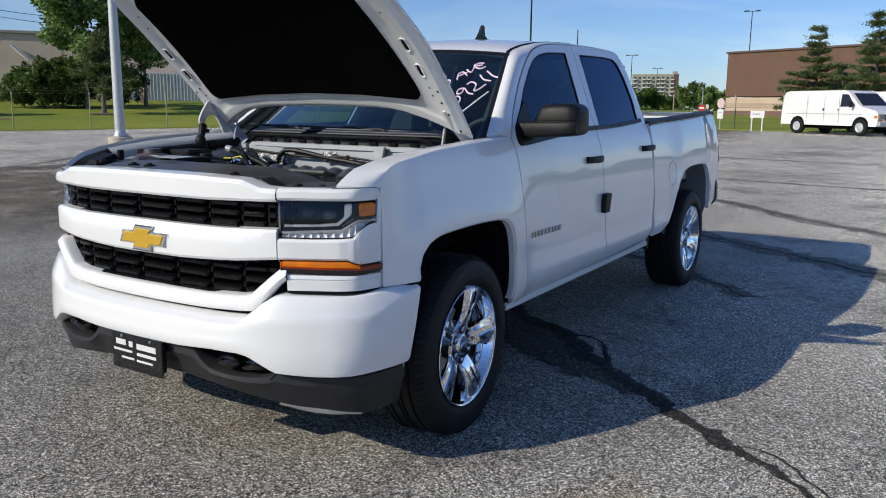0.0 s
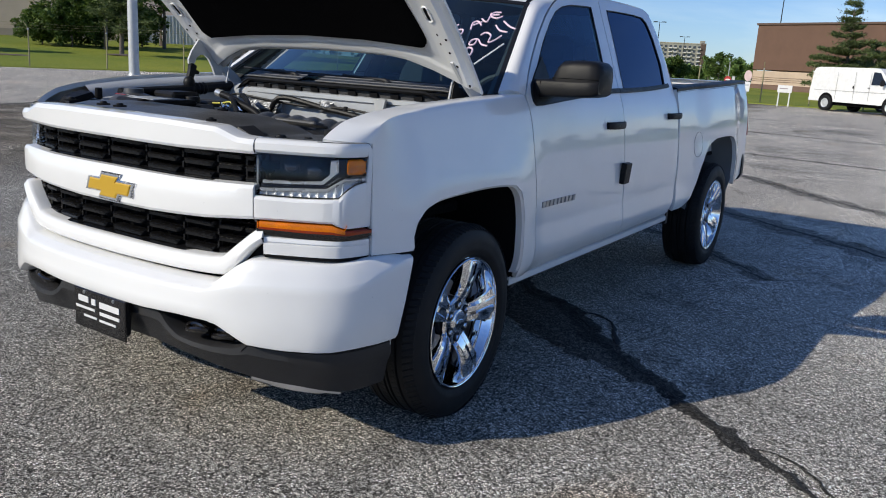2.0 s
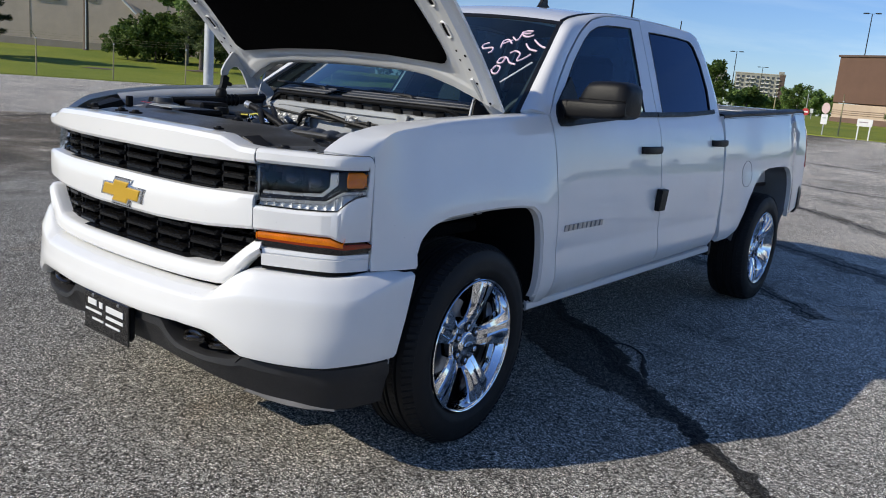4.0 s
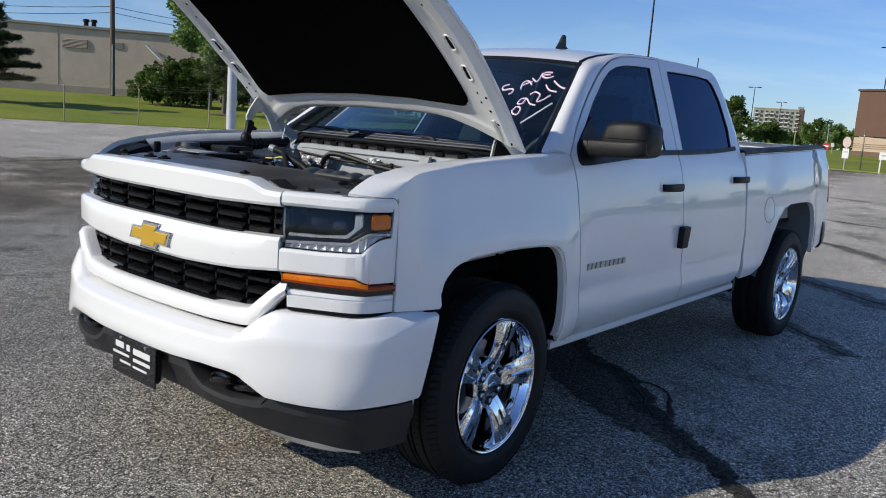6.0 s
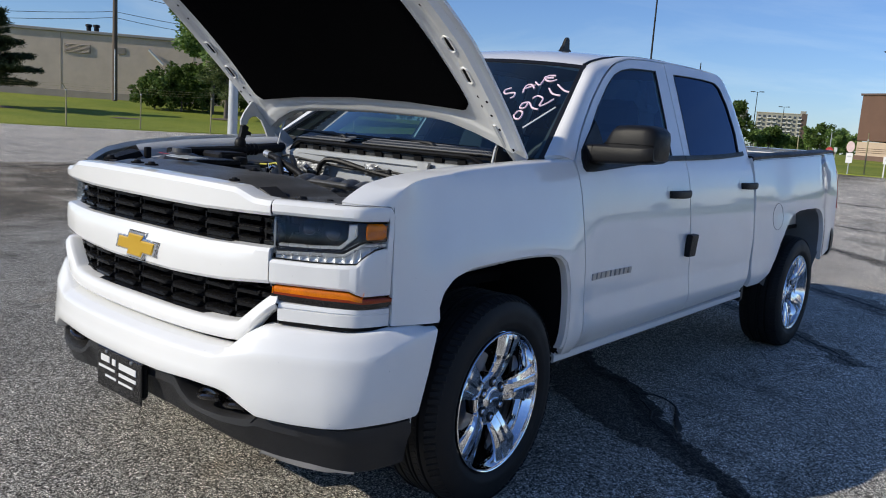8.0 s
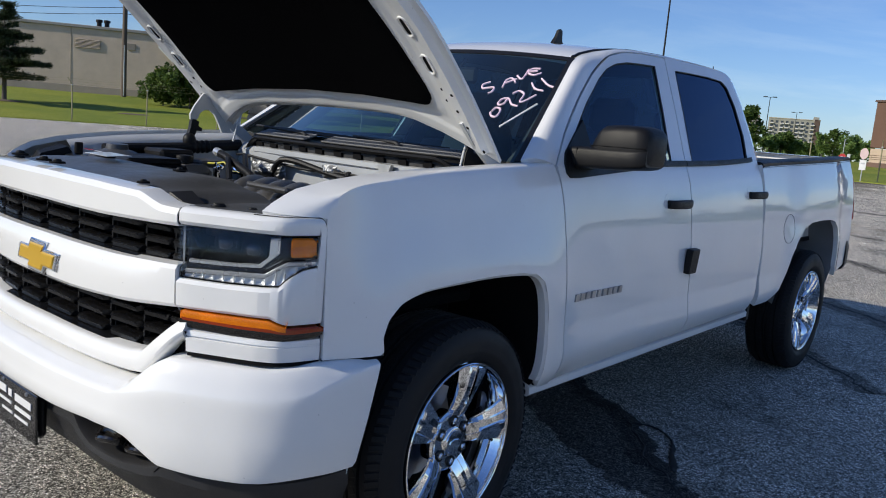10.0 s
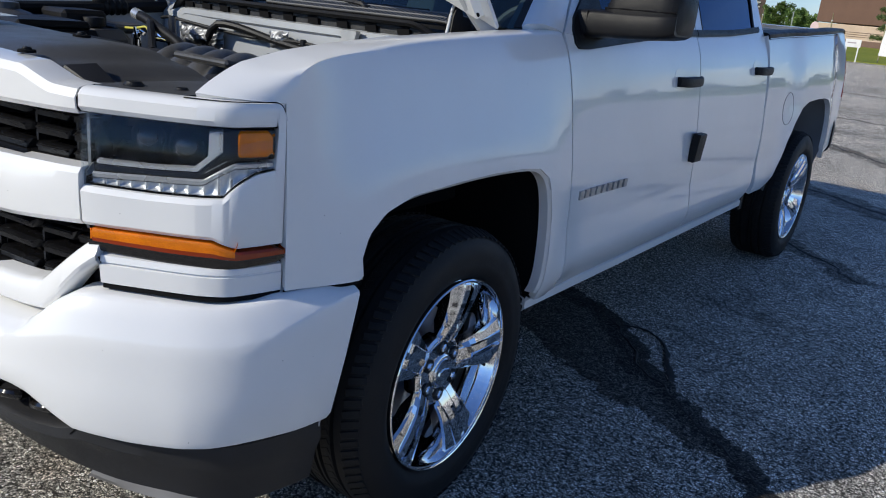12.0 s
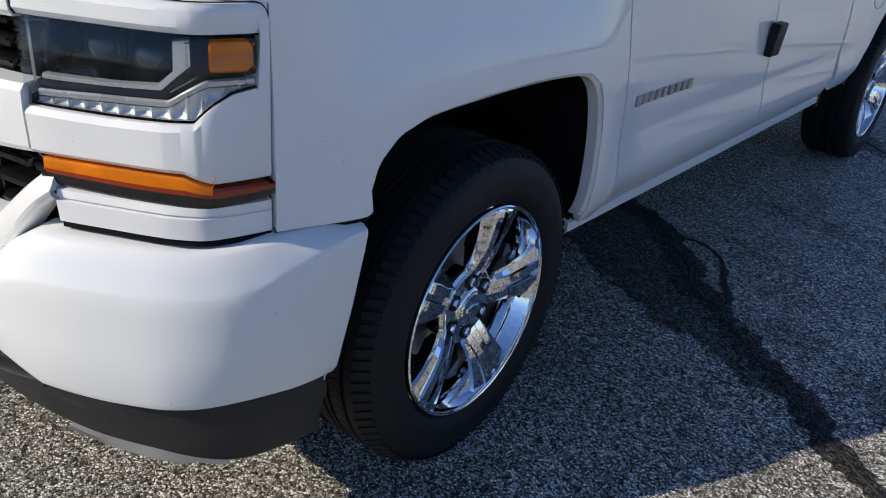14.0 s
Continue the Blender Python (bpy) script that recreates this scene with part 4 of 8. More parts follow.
for z0, z1, levels in ((0.989, 1.093, (1.006, 1.043, 1.080)), (0.724, 0.866, (0.743, 0.788, 0.833))):
    grille = part("grille_frame", merge(band(FRONT, -0.655, 0.655, [(z1 + 0.004, -0.06), (z1 - 0.004, -0.012), (z1 - 0.008, -0.06)], 60), band(FRONT, -0.60, 0.60, [(z0 - 0.004, -0.06), (z0 + 0.004, -0.012), (z0 + 0.008, -0.06)], 60)), GRILLE, truck, "black plastic grille lattice")
    for u in NODES[1:-1]:
        # small webs that tie neighbouring slats at their noses
        for z in levels[:-1]:
            wx, wy = FRONT.at(u, -0.050)
            if z0 < 0.9 and abs(wx) > 0.50 + 0.95 * (z - 0.743):
                continue
            part("web", hull([(float(wx) + a, float(wy) + b, z + 0.020 + c) for a in (-0.004, 0.004) for b, c in ((0.0, -0.012), (0.0, 0.010), (0.03, 0.012), (0.03, -0.014))]), GRILLE, grille, smooth=False)
    for u0, u1 in zip(NODES[:-1], NODES[1:]):
        u = (u0 + u1) / 2
        for z in levels:
            x, y = FRONT.at(u, -0.036)
            if z0 < 0.9 and abs(x) > 0.545 + 0.95 * (z - 0.743):
                continue
            x2, y2 = FRONT.at(u + 0.01, -0.036)
            wide = Matrix.Diagonal(((u1 - u0) / 0.1205, 1, 1, 1))
            if slat_me is None:
                first = part("slat", slat, GRILLE, grille, smooth=False)
                slat_me = first.data
            else:
                first = new("slat", slat_me)
                first.parent = grille
            first.matrix_basis = pose(float(x), float(y), z, 0, 0, math.degrees(math.atan2(y2 - y, x2 - x))) @ wide
    upright_me = None
    for u in NODES:
        if abs(float(FRONT.at(u)[0])) > 0.65 - (0.06 if z0 < 0.9 else 0):
            continue
        x, y = FRONT.at(u, -0.080)
        x2, y2 = FRONT.at(u + 0.01, -0.080)
        if upright_me is None:
            b = part("upright", block((0, 0, 0), (0.013, 0.040, z1 - z0), 0.003), GRILLE, grille, smooth=False)
            upright_me = b.data
        else:
            b = new("upright", upright_me)
            b.parent = grille
        b.matrix_basis = pose(float(x), float(y), (z0 + z1) / 2, 0, 0, math.degrees(math.atan2(y2 - y, x2 - x)))
# emblem: a plain cross-shaped badge
bow = [(-0.145, -0.028), (-0.050, -0.028), (-0.066, -0.050), (0.046, -0.050), (0.060, -0.028), (0.128, -0.028), (0.148, 0.028), (0.050, 0.028), (0.066, 0.050), (-0.046, 0.050), (-0.060, 0.028), (-0.128, 0.028)]
plate_y = float(FRONT.at(0, 0.024)[1])
def badge(scale, z_scale, out0, out1, inset):
    """A cross-shaped plate whose edge slopes from its foot to a smaller face."""
    n = len(bow)
    at = lambda a, b, o: (a, plate_y - 0.004 - o + 0.06 * a * a, 0.914 + b)
    foot = [(a * scale, b * z_scale) for a, b in bow]
    face = [(a * scale - math.copysign(inset, a), b * z_scale - math.copysign(inset, b)) for a, b in bow]
    v = [at(a, b, out0 - 0.02) for a, b in foot] + [at(a, b, out0) for a, b in foot] + [at(a, b, out1) for a, b in face]
    f = [(k * n + i, k * n + (i + 1) % n, (k + 1) * n + (i + 1) % n, (k + 1) * n + i) for k in range(2) for i in range(n)]
    return v, f + [tuple(2 * n + i for i in range(n))]


emblem = part("emblem", badge(1.05, 1.04, -0.004, 0.001, 0.003), CHROME, truck, "plain gold badge with chrome rim", smooth=False)
part("emblem_rim", badge(1.0, 0.97, -0.001, 0.0035, 0.003), SATIN, emblem, smooth=False)
part("emblem_face", badge(0.90, 0.82, 0.0025, 0.007, 0.006), GOLD, emblem, smooth=False)

for s in (1, -1):
    X0, X1 = 0.6585, 0.9485
    part("panel_seam", flip(band(FRONT, 0.6535, 0.6600, [(0.872, -0.006), (0.885, -0.001), (0.935, 0.004), (0.990, -0.002), (0.998, -0.016), (1.100, -0.016), (1.104, -0.002), (1.148, 0.001), (1.152, -0.02)], 4), s), SEAMGREY, truck)
    T = lambda a, v: v * np.interp(a, (0.86, 0.93), (1.0, 0.3)) - np.interp(a, (0.90, 0.948), (0.0, 0.006))
    end_u = FRONT.u(X1)
    radius = 0.024
    run = lambda a: end_u - np.interp(a, FRONT.p[:, 0], FRONT.s)
    drop = lambda a: np.where(run(a) < radius, radius - np.sqrt(np.maximum(radius ** 2 - np.clip(radius - run(a), 0, radius) ** 2, 0)), 0.0)
    cap = lambda a, z, below: np.minimum(z, 1.1535 - drop(a) - below)
    part("lamp_header", flip(band(FRONT, X0, X1, [(1.103, -0.03), (1.106, lambda a: T(a, 0.004)), (1.116, lambda a: T(a, 0.012)), (lambda a: cap(a, 1.138, 0.012), lambda a: T(a, 0.011)), (lambda a: cap(a, 1.145, 0.006), lambda a: T(a, 0.006)), (lambda a: cap(a, 1.150, 0.002), lambda a: T(a, -0.002)), (lambda a: cap(a, 1.1535, 0.0), -0.02), (lambda a: cap(a, 1.1505, 0.002), -0.036), (lambda a: cap(a, 1.140, 0.004), -0.04)], 130, 0.003), s), WHITE, truck)
    part("fender_seam", flip(tube([(float(FRONT.at(w, o)[0]), float(FRONT.at(w, o)[1]), z) for w, o, z in [(end_u - d, float(T(FRONT.x(end_u - d), -0.004)), 1.1525 - float(drop(FRONT.x(end_u - d)))) for d in np.concatenate([np.linspace(0.20, 0.026, 12), np.linspace(0.024, 0.0005, 14)])]], 0.0011, 6), s), LINER, truck)
    # the fender reaches round the corner of the lamp fascia
    part("fender_corner", flip(band(FRONT, 0.915, X1, [(1.120, lambda a: T(a, 0.004) - 0.004), (1.140, lambda a: T(a, 0.004) - 0.004), (1.1495, lambda a: T(a, -0.002) - 0.003), (1.1525, -0.02), (1.150, -0.036)], 50, 0.003), s), WHITE, truck)
    rt = steps((0.66, 0.880), (0.80, 0.881), (0.884, 0.881), (0.914, 0.864), (0.96, 0.866))
    mid_top = steps((0.66, 0.9650), (0.78, 0.9640), (0.867, 0.9670), (0.8980, 0.970), (0.9265, 1.0150), (0.9388, 1.0235), (0.9390, 1.103), (0.96, 1.103))
    part("lamp_surround", flip(band(FRONT, X0, X1, [(lambda a: rt(a) + 0.001, -0.03), (lambda a: rt(a) + 0.004, lambda a: T(a, 0.006)), (lambda a: rt(a) + 0.012, lambda a: T(a, 0.014)), (lambda a: mid_top(a) - 0.012, lambda a: T(a, 0.016)), (lambda a: mid_top(a) - 0.002, lambda a: T(a, 0.008)), (lambda a: mid_top(a) + 0.002, -0.03)], 150, 0.02), s), WHITE, truck)
    part("lower_fascia", flip(band(FRONT, 0.688, X1, [(0.766, -0.03), (0.769, lambda a: T(a, 0.010)), (0.80, lambda a: T(a, 0.013)), (0.808, lambda a: T(a, 0.013)), (0.8095, lambda a: T(a, 0.006)), (0.812, lambda a: T(a, 0.006)), (0.8135, lambda a: T(a, 0.011)), (0.826, lambda a: T(a, 0.008)), (0.834, -0.03)], 50, 0.02), s), WHITE, truck)
    for z0, z1 in ((0.74, 0.968), (1.103, 1.142)):
        part("fascia_backing", flip(band(FRONT, 0.64, 0.95, [(z0, -0.035), (z1, -0.035)], 40), s), LINER, truck)
    part("lamp_corner", flip(band(FRONT, 0.9396, X1, [(0.99, lambda a: T(a, 0.012)), (1.06, lambda a: T(a, 0.012) + 0.0006), (lambda a: cap(a, 1.138, 0.008), lambda a: T(a, 0.010) + 0.0006)], 60, 0.004), s), WHITE, truck)
    part("bumper_joint", flip(band(FRONT, 0.690, X1, [(0.768, lambda a: T(a, 0.006)), (0.7575, lambda a: T(a, 0.007)), (0.757, -0.02)], 40), s), LINER, truck)
    # headlamp
    low = steps((0.66, 0.967), (0.78, 0.966), (0.867, 0.969), (0.8985, 0.972), (0.9265, 1.0175), (0.9387, 1.026), (0.96, 1.030))
    hl = part("headlamp", flip(band(FRONT, 0.655, 0.9388, [(lambda a: low(a) - 0.002, 0.0), (low, -0.10), (1.05, -0.115), (1.100, -0.10), (1.104, 0.0)], 60, 0.02), s), BUCKET, truck, "clear headlamp with amber corner marker")
    part("lens", flip(band(FRONT, 0.6575, 0.9386, [(low, 0.003), (lambda a: 0.6 * low(a) + 0.4 * 1.102, 0.009), (lambda a: 0.3 * low(a) + 0.7 * 1.102, 0.004), (1.102, -0.006)], 60), s), LENS, hl).visible_shadow = False
    wall_y = float(FRONT.at(FRONT.u(0.640), 0.0)[1])
    part("lens_side", flip(block((0.6575, wall_y + 0.030, 1.036), (0.0018, 0.060, 0.130), 0.0004), s), LENS, hl).visible_shadow = False
    # silvered bezel under the main chamber, bent up into a post
    under_b = steps((0.66, 1.0040), (0.776, 1.0069), (0.855, 1.0123), (0.894, 1.0533), (0.96, 1.0533))
    over_b = steps((0.66, 1.0130), (0.776, 1.0150), (0.849, 1.0204), (0.8734, 1.0451), (0.8738, 1.0911), (0.896, 1.0955))
    part("bezel", flip(band(FRONT, 0.676, 0.8955, [(under_b, -0.022), (lambda a: under_b(a) + 0.0006, -0.0115), (lambda a: under_b(a) + 0.0012, -0.0105), (lambda a: over_b(a) - 0.0008, -0.0105), (over_b, -0.0115), (lambda a: over_b(a) + 0.002, -0.020)], 240, 0.0), s), SATIN, hl, "silvered lamp bezel")
    part("bezel_trim", flip(band(FRONT, 0.8905, 0.8962, [(1.052, -0.016), (1.056, -0.0090), (1.090, -0.0090), (1.0965, -0.016)], 6, 0.008), s), CHROME, hl)
    # smoky ledge between the bezel and the running light
    g_top = steps((0.66, 0.9885), (0.777, 0.9950), (0.865, 0.9996), (0.9126, 1.0361), (0.96, 1.0400))
    part("chamber_ledge", flip(band(FRONT, 0.670, 0.910, [(lambda a: under_b(a) + np.where(a > 0.8945, 0.045, 0.001), -0.024), (lambda a: under_b(a) - 0.001 + np.where(a > 0.8945, 0.040, 0.0), -0.013), (lambda a: 0.5 * under_b(a) + 0.5 * g_top(a), -0.0105), (lambda a: g_top(a) + 0.001, -0.010), (lambda a: g_top(a) - 0.002, -0.016)], 120), s), BUCKET, hl)
    part("ledge_line", flip(band(FRONT, 0.868, 0.902, [(lambda a: g_top(a) + 0.010, -0.0095), (lambda a: g_top(a) + 0.0118, -0.0095)], 20, 0.002), s), CHROME, hl)
    part("light_guide", flip(band(FRONT, 0.668, 0.9375, [(lambda a: g_top(a) - 0.0125, -0.011), (lambda a: g_top(a) - 0.0105, -0.0070), (lambda a: g_top(a) - 0.003, -0.0060), (g_top, -0.010)], 90), s), SATIN, hl, "frosted light guide")
    # running light: a row of small silvered bowls behind ribbed plastic
    c_top = lambda a: np.maximum(g_top(a) - 0.0125, low(a) + 0.004)
    part("running_light", flip(band(FRONT, 0.664, 0.9380, [(lambda a: low(a) + 0.001, -0.003), (lambda a: low(a) + 0.003, -0.014), (lambda a: 0.5 * (low(a) + c_top(a)), -0.019), (c_top, -0.014)], 80), s), CLEARPLASTIC, hl, "clear ribbed running light strip")
    edges_ = (0.668, 0.694, 0.719, 0.7434, 0.7691, 0.7949, 0.8187, 0.8435, 0.8689, 0.8914, 0.9081, 0.9215, 0.9305, 0.9372)
    for x0, x1 in zip(edges_, edges_[1:]):
        us_ = np.linspace(FRONT.u(x0), FRONT.u(x1 - 0.0008), 9)
        rows_ = []
        for q in np.linspace(0, 1, 6):
            ax_ = FRONT.x(us_)
            zz_ = low(ax_) + 0.002 + (c_top(ax_) - low(ax_) - 0.002) * q
            bowl = -0.006 - 0.009 * (1 - ((np.linspace(-1, 1, 9)) ** 2) * 0.8) * (1 - 0.7 * (2 * q - 1) ** 2)
            xx_, yy_ = FRONT.at(us_, bowl)
            rows_.append(np.stack([xx_, yy_, zz_], -1))
        part("reflector_cell", flip(sheet(arr(rows_), 0, (0.3, -1, 0)), s), SILVER, hl)
        ex, ey = FRONT.at(FRONT.u(x1), -0.007)
        za_, zb_ = float(low(x1)) + 0.002, float(c_top(x1))
        part("cell_wall", flip(block((float(ex), float(ey), (za_ + zb_) / 2), (0.0010, 0.006, max(zb_ - za_, 0.004)), 0.0003), s), SATIN, hl)
    # hatched reflector low in the chamber
    for k in range(9):
        z = 1.0210 + 0.0030 * k
        part("reflector_step", flip(band(FRONT, 0.690 + 0.002 * k, 0.742 - 0.0028 * k, [(z, -0.026 - 0.0042 * k), (z + 0.0016, -0.0285 - 0.0042 * k)], 8, 0.0015), s), CHROME, hl)
    for k in range(5):
        z = 1.018 + 0.013 * k
        part("lens_rib", flip(band(FRONT, 0.6665, 0.6715, [(z, -0.014), (z + 0.0014, -0.014)], 3, 0.002), s), DARKCHROME, hl)
    for cx, cz, rr in ((0.822, 1.048, 0.034), (0.750, 1.058, 0.029)):
        x, y = FRONT.at(FRONT.u(cx), -0.056)
        turn = Matrix.Translation((float(x), float(y), cz)) @ pose(0, 0, 0, 0, 0, 205)
        dome = lathe([(-0.035, rr * 0.95), (-0.012, rr), (-0.004, rr * 0.97), (0.004, rr * 0.86), (0.010, rr * 0.70), (0.014, rr * 0.5), (0.0165, rr * 0.25), (0.0172, 0.0005)], 36, "y")
        part("projector", flip(moved(dome, turn), s), SMOKE, hl)
        part("projector_ring", flip(moved(lathe([(-0.006, rr * 1.04), (0.001, rr * 1.09), (0.003, rr * 1.03), (-0.006, rr * 1.04)], 36, "y"), turn), s), DARKCHROME, hl)
        part("projector_shroud", flip(moved(lathe([(-0.030, rr * 1.30), (-0.004, rr * 1.36), (-0.006, rr * 1.10)], 36, "y"), turn), s), BUCKET, hl)
    # chamber walls: a faceted dark shelf and a slanted silver edge across it
    part("chamber_shelf", flip(band(FRONT, 0.690, 0.868, [(1.010, -0.026), (1.018, -0.034), (lambda a: 1.030 + 0.012 * np.sin((a - 0.69) * 40), -0.052), (1.044, -0.075)], 30), s), DARKCHROME, hl)
    # amber corner marker in a black frame with rounded corners
    part("marker_frame", flip(band(FRONT, 0.9050, 0.9382, [(1.041, -0.012), (1.044, -0.0055), (1.070, -0.002), (1.098, -0.0055), (1.103, -0.012)], 16, 0.01), s), BUCKET, hl)
    nook = lambda a: 0.008 * np.clip((np.abs(a - 0.9250) - 0.0085) / 0.0027, 0, 1) ** 2
    part("corner_marker", flip(band(FRONT, 0.9138, 0.9362, [(lambda a: 1.047 + nook(a), -0.006), (lambda a: 1.051 + nook(a), 0.000), (1.060, 0.0022), (1.073, 0.0028), (1.086, 0.0022), (lambda a: 1.095 - nook(a), 0.000), (lambda a: 1.099 - nook(a), -0.006)], 30, 0.006), s), AMBER, hl)
    # turn signal
    rl = steps((0.66, 0.835), (0.80, 0.826), (0.88, 0.823), (0.92, 0.828), (0.96, 0.838))
    rm = lambda a: rl(a) + (rt(a) - rl(a)) * np.interp(a, (0.66, 0.80, 0.88, 0.94), (0.40, 0.42, 0.45, 0.50))
    red_line = lambda a: rm(a) + 0.28 * (rt(a) - rm(a))
    end_cut = lambda a: 0.010 * np.clip((a - 0.9395) / 0.0040, 0, 1) ** 2
    sig = part("turn_signal", flip(band(FRONT, 0.664, 0.9435, [(lambda a: rl(a) + end_cut(a), -0.02), (lambda a: rl(a) + end_cut(a), 0.003), (lambda a: (rl(a) + rm(a)) / 2, 0.0065), (rm, 0.0065)], 60, 0.02), s), SMOKE, truck, "amber turn signal lens over smoked strip")
    part("signal_side", flip(block((0.660, float(FRONT.at(FRONT.u(0.660), 0.0)[1]) + 0.034, 0.856), (0.004, 0.060, 0.036), 0.001), s), AMBER, sig)
    part("red_edge", flip(band(FRONT, 0.672, 0.9435, [(rm, 0.0065), (red_line, 0.0078)], 60), s), DEEPAMBER, sig)
    part("amber_lens", flip(band(FRONT, 0.672, 0.9120, [(red_line, 0.0078), (lambda a: (rt(a) + red_line(a)) / 2, 0.0085), (lambda a: rt(a) - 0.002, 0.006), (rt, -0.02)], 60, 0.02), s), AMBER, sig)
    part("amber_tip", flip(band(FRONT, 0.9120, 0.9435, [(red_line, 0.0078), (lambda a: (rt(a) + red_line(a)) / 2, 0.0082), (lambda a: rt(a) - 0.002 - end_cut(a), 0.005), (lambda a: rt(a) - end_cut(a), -0.02)], 20, 0.02), s), DEEPAMBER, sig)

# bumper and valance
b_top = steps((0.0, 0.648), (0.40, 0.651), (0.535, 0.655), (0.580, 0.689), (0.613, 0.718), (0.655, 0.744), (0.69, 0.752), (0.90, 0.750), (0.945, 0.756), (0.97, 0.764), (1.02, 0.772))
b_low = steps((0.0, 0.512), (0.25, 0.514), (0.41, 0.522), (0.53, 0.520), (0.57, 0.512), (0.617, 0.486), (0.67, 0.456), (0.78, 0.446), (0.90, 0.442), (1.02, 0.456))
b_mid = steps((0.0, 0.618), (0.50, 0.624), (0.66, 0.668), (0.72, 0.674), (0.92, 0.676), (0.955, 0.690), (0.976, 0.722), (0.988, 0.746))
face = lambda a: np.interp(a, (0.86, 0.96), (1.0, 0.0))
shell = band(BUMPER, -0.9875, 0.9875, [(lambda a: b_top(a) + 0.002, -0.07), (b_top, -0.014), (lambda a: b_top(a) - 0.0035, -0.005), (lambda a: b_top(a) - 0.009, 0.001), (lambda a: 0.5 * b_top(a) + 0.5 * b_mid(a), 0.0135), (lambda a: b_mid(a) + 0.004, 0.0265), (lambda a: b_mid(a) - 0.004, 0.0295), (lambda a: b_mid(a) - 0.03, 0.0305), (lambda a: (b_mid(a) + b_low(a)) / 2, lambda a: 0.030 + 0.006 * face(a)), (lambda a: b_low(a) + 0.024, lambda a: 0.024 + 0.016 * face(a)), (lambda a: b_low(a) + 0.008, lambda a: 0.016 + 0.018 * face(a)), (b_low, lambda a: 0.016 * face(a)), (lambda a: b_low(a) + 0.004, -0.05)], 160, 0.02)
# the rear edge leans forward towards its foot
shell = ([(p[0], p[1] - 0.24 * max(0.0, 0.75 - p[2]) * float(smoothstep(-0.66, -0.40, p[1])), p[2]) for p in shell[0]], shell[1])
bumper = part("bumper", shell, WHITE, truck)
v_low = steps((0.0, 0.385), (0.24, 0.382), (0.45, 0.358), (0.60, 0.335), (0.72, 0.315), (0.82, 0.302), (0.90, 0.286), (0.93, 0.280), (0.95, 0.279), (1.02, 0.284))
v_shelf = steps((0.0, 0.507), (0.15, 0.508), (0.25, 0.513), (0.295, 0.510), (0.335, 0.468), (0.383, 0.440), (0.45, 0.431), (0.53, 0.428), (0.62, 0.436), (0.665, 0.456), (0.68, 0.52))
v_top = lambda a: np.minimum(b_low(a) - 0.004, v_shelf(a))
valance = part("valance", band(BUMPER, -0.984, 0.984, [(lambda a: v_top(a) + 0.004, -0.07), (v_top, -0.010), (lambda a: v_top(a) - 0.006, 0.0), (lambda a: v_top(a) * 0.72 + v_low(a) * 0.28, 0.003), (lambda a: v_top(a) * 0.5 + v_low(a) * 0.5, -0.012), (v_low, -0.03), (v_low, -0.12)], 140, 0.02), VALANCE, truck, "charcoal plastic valance")
for s in (1, -1):
    l_low = steps((0.66, 0.326), (0.70, 0.313), (0.74, 0.300), (0.80, 0.288), (0.88, 0.2785), (0.95, 0.278), (1.02, 0.283))
    part("air_lip", flip(band(BUMPER, 0.665, 0.930, [(lambda a: v_low(a) + 0.004, -0.035), (lambda a: v_low(a) - 0.004, -0.022), (lambda a: np.minimum(l_low(a) + 0.006, v_low(a) - 0.003), lambda a: -0.014 - 0.022 * smoothstep(0.86, 0.925, a)), (lambda a: np.minimum(l_low(a), v_low(a) - 0.0035), lambda a: -0.024 - 0.016 * smoothstep(0.86, 0.925, a)), (l_low, -0.10)], 50, 0.01), s), LIP, valance, "grey lower lip")
    # tow hook pocket and hook
    part("hook_pocket", flip(band(BUMPER, 0.27, 0.69, [(0.40, -0.072), (0.47, -0.072), (0.54, -0.072)], 24), s), LINER, valance)
    for hx0, hz, tip in ((0.465, 0.476, 0.0), (0.555, 0.462, 0.02)):
        hx, hy = BUMPER.at(BUMPER.u(hx0), -0.012)
        loop = [(float(hx) + 0.046 * math.cos(a), float(hy) + tip - 0.024 * math.sin(a), hz + 0.006 * math.sin(2 * a)) for a in np.linspace(0, 2 * math.pi, 24)]
        part("tow_hook", flip(tube(loop, 0.011, 9), s), SMOKE, truck, "black steel tow hook")
    g = [tuple(float(q) for q in BUMPER.at(BUMPER.u(x), 0.0015)) + (z,) for x, z in ((0.668, 0.455), (0.660, 0.446), (0.648, 0.432), (0.642, 0.425))]
    part("valance_joint", flip(tube(g, 0.0022, 5), s), LINER, valance)
py = -0.975
plate = part("plate_bracket", block((0.005, py + 0.016, 0.447), (0.30, 0.03, 0.14), 0.012), BLACK, truck)
number = part("dealer_plate", block((0.01, py - 0.006, 0.443), (0.315, 0.008, 0.155), 0.003), SMOKE, plate, "black dealer plate with white bars")
for x, z, w, h in ((-0.095, 0.482, 0.064, 0.024), (-0.032, 0.480, 0.026, 0.024), (0.065, 0.477, 0.120, 0.024), (-0.085, 0.448, 0.12, 0.010), (0.065, 0.444, 0.12, 0.013), (-0.055, 0.418, 0.08, 0.009), (0.052, 0.416, 0.10, 0.009)):
    part("text_bar", block((0.01 + x, py - 0.0115, z), (w, 0.003, h), 0.001), BARS, number)
for x in (-0.09, 0.09):
    part("screw", moved(lathe([(0, 0.007), (-0.004, 0.006), (-0.005, 0.001)], 12, "y"), Matrix.Translation((0.01 + x, py - 0.010, 0.508))), STEEL, number)


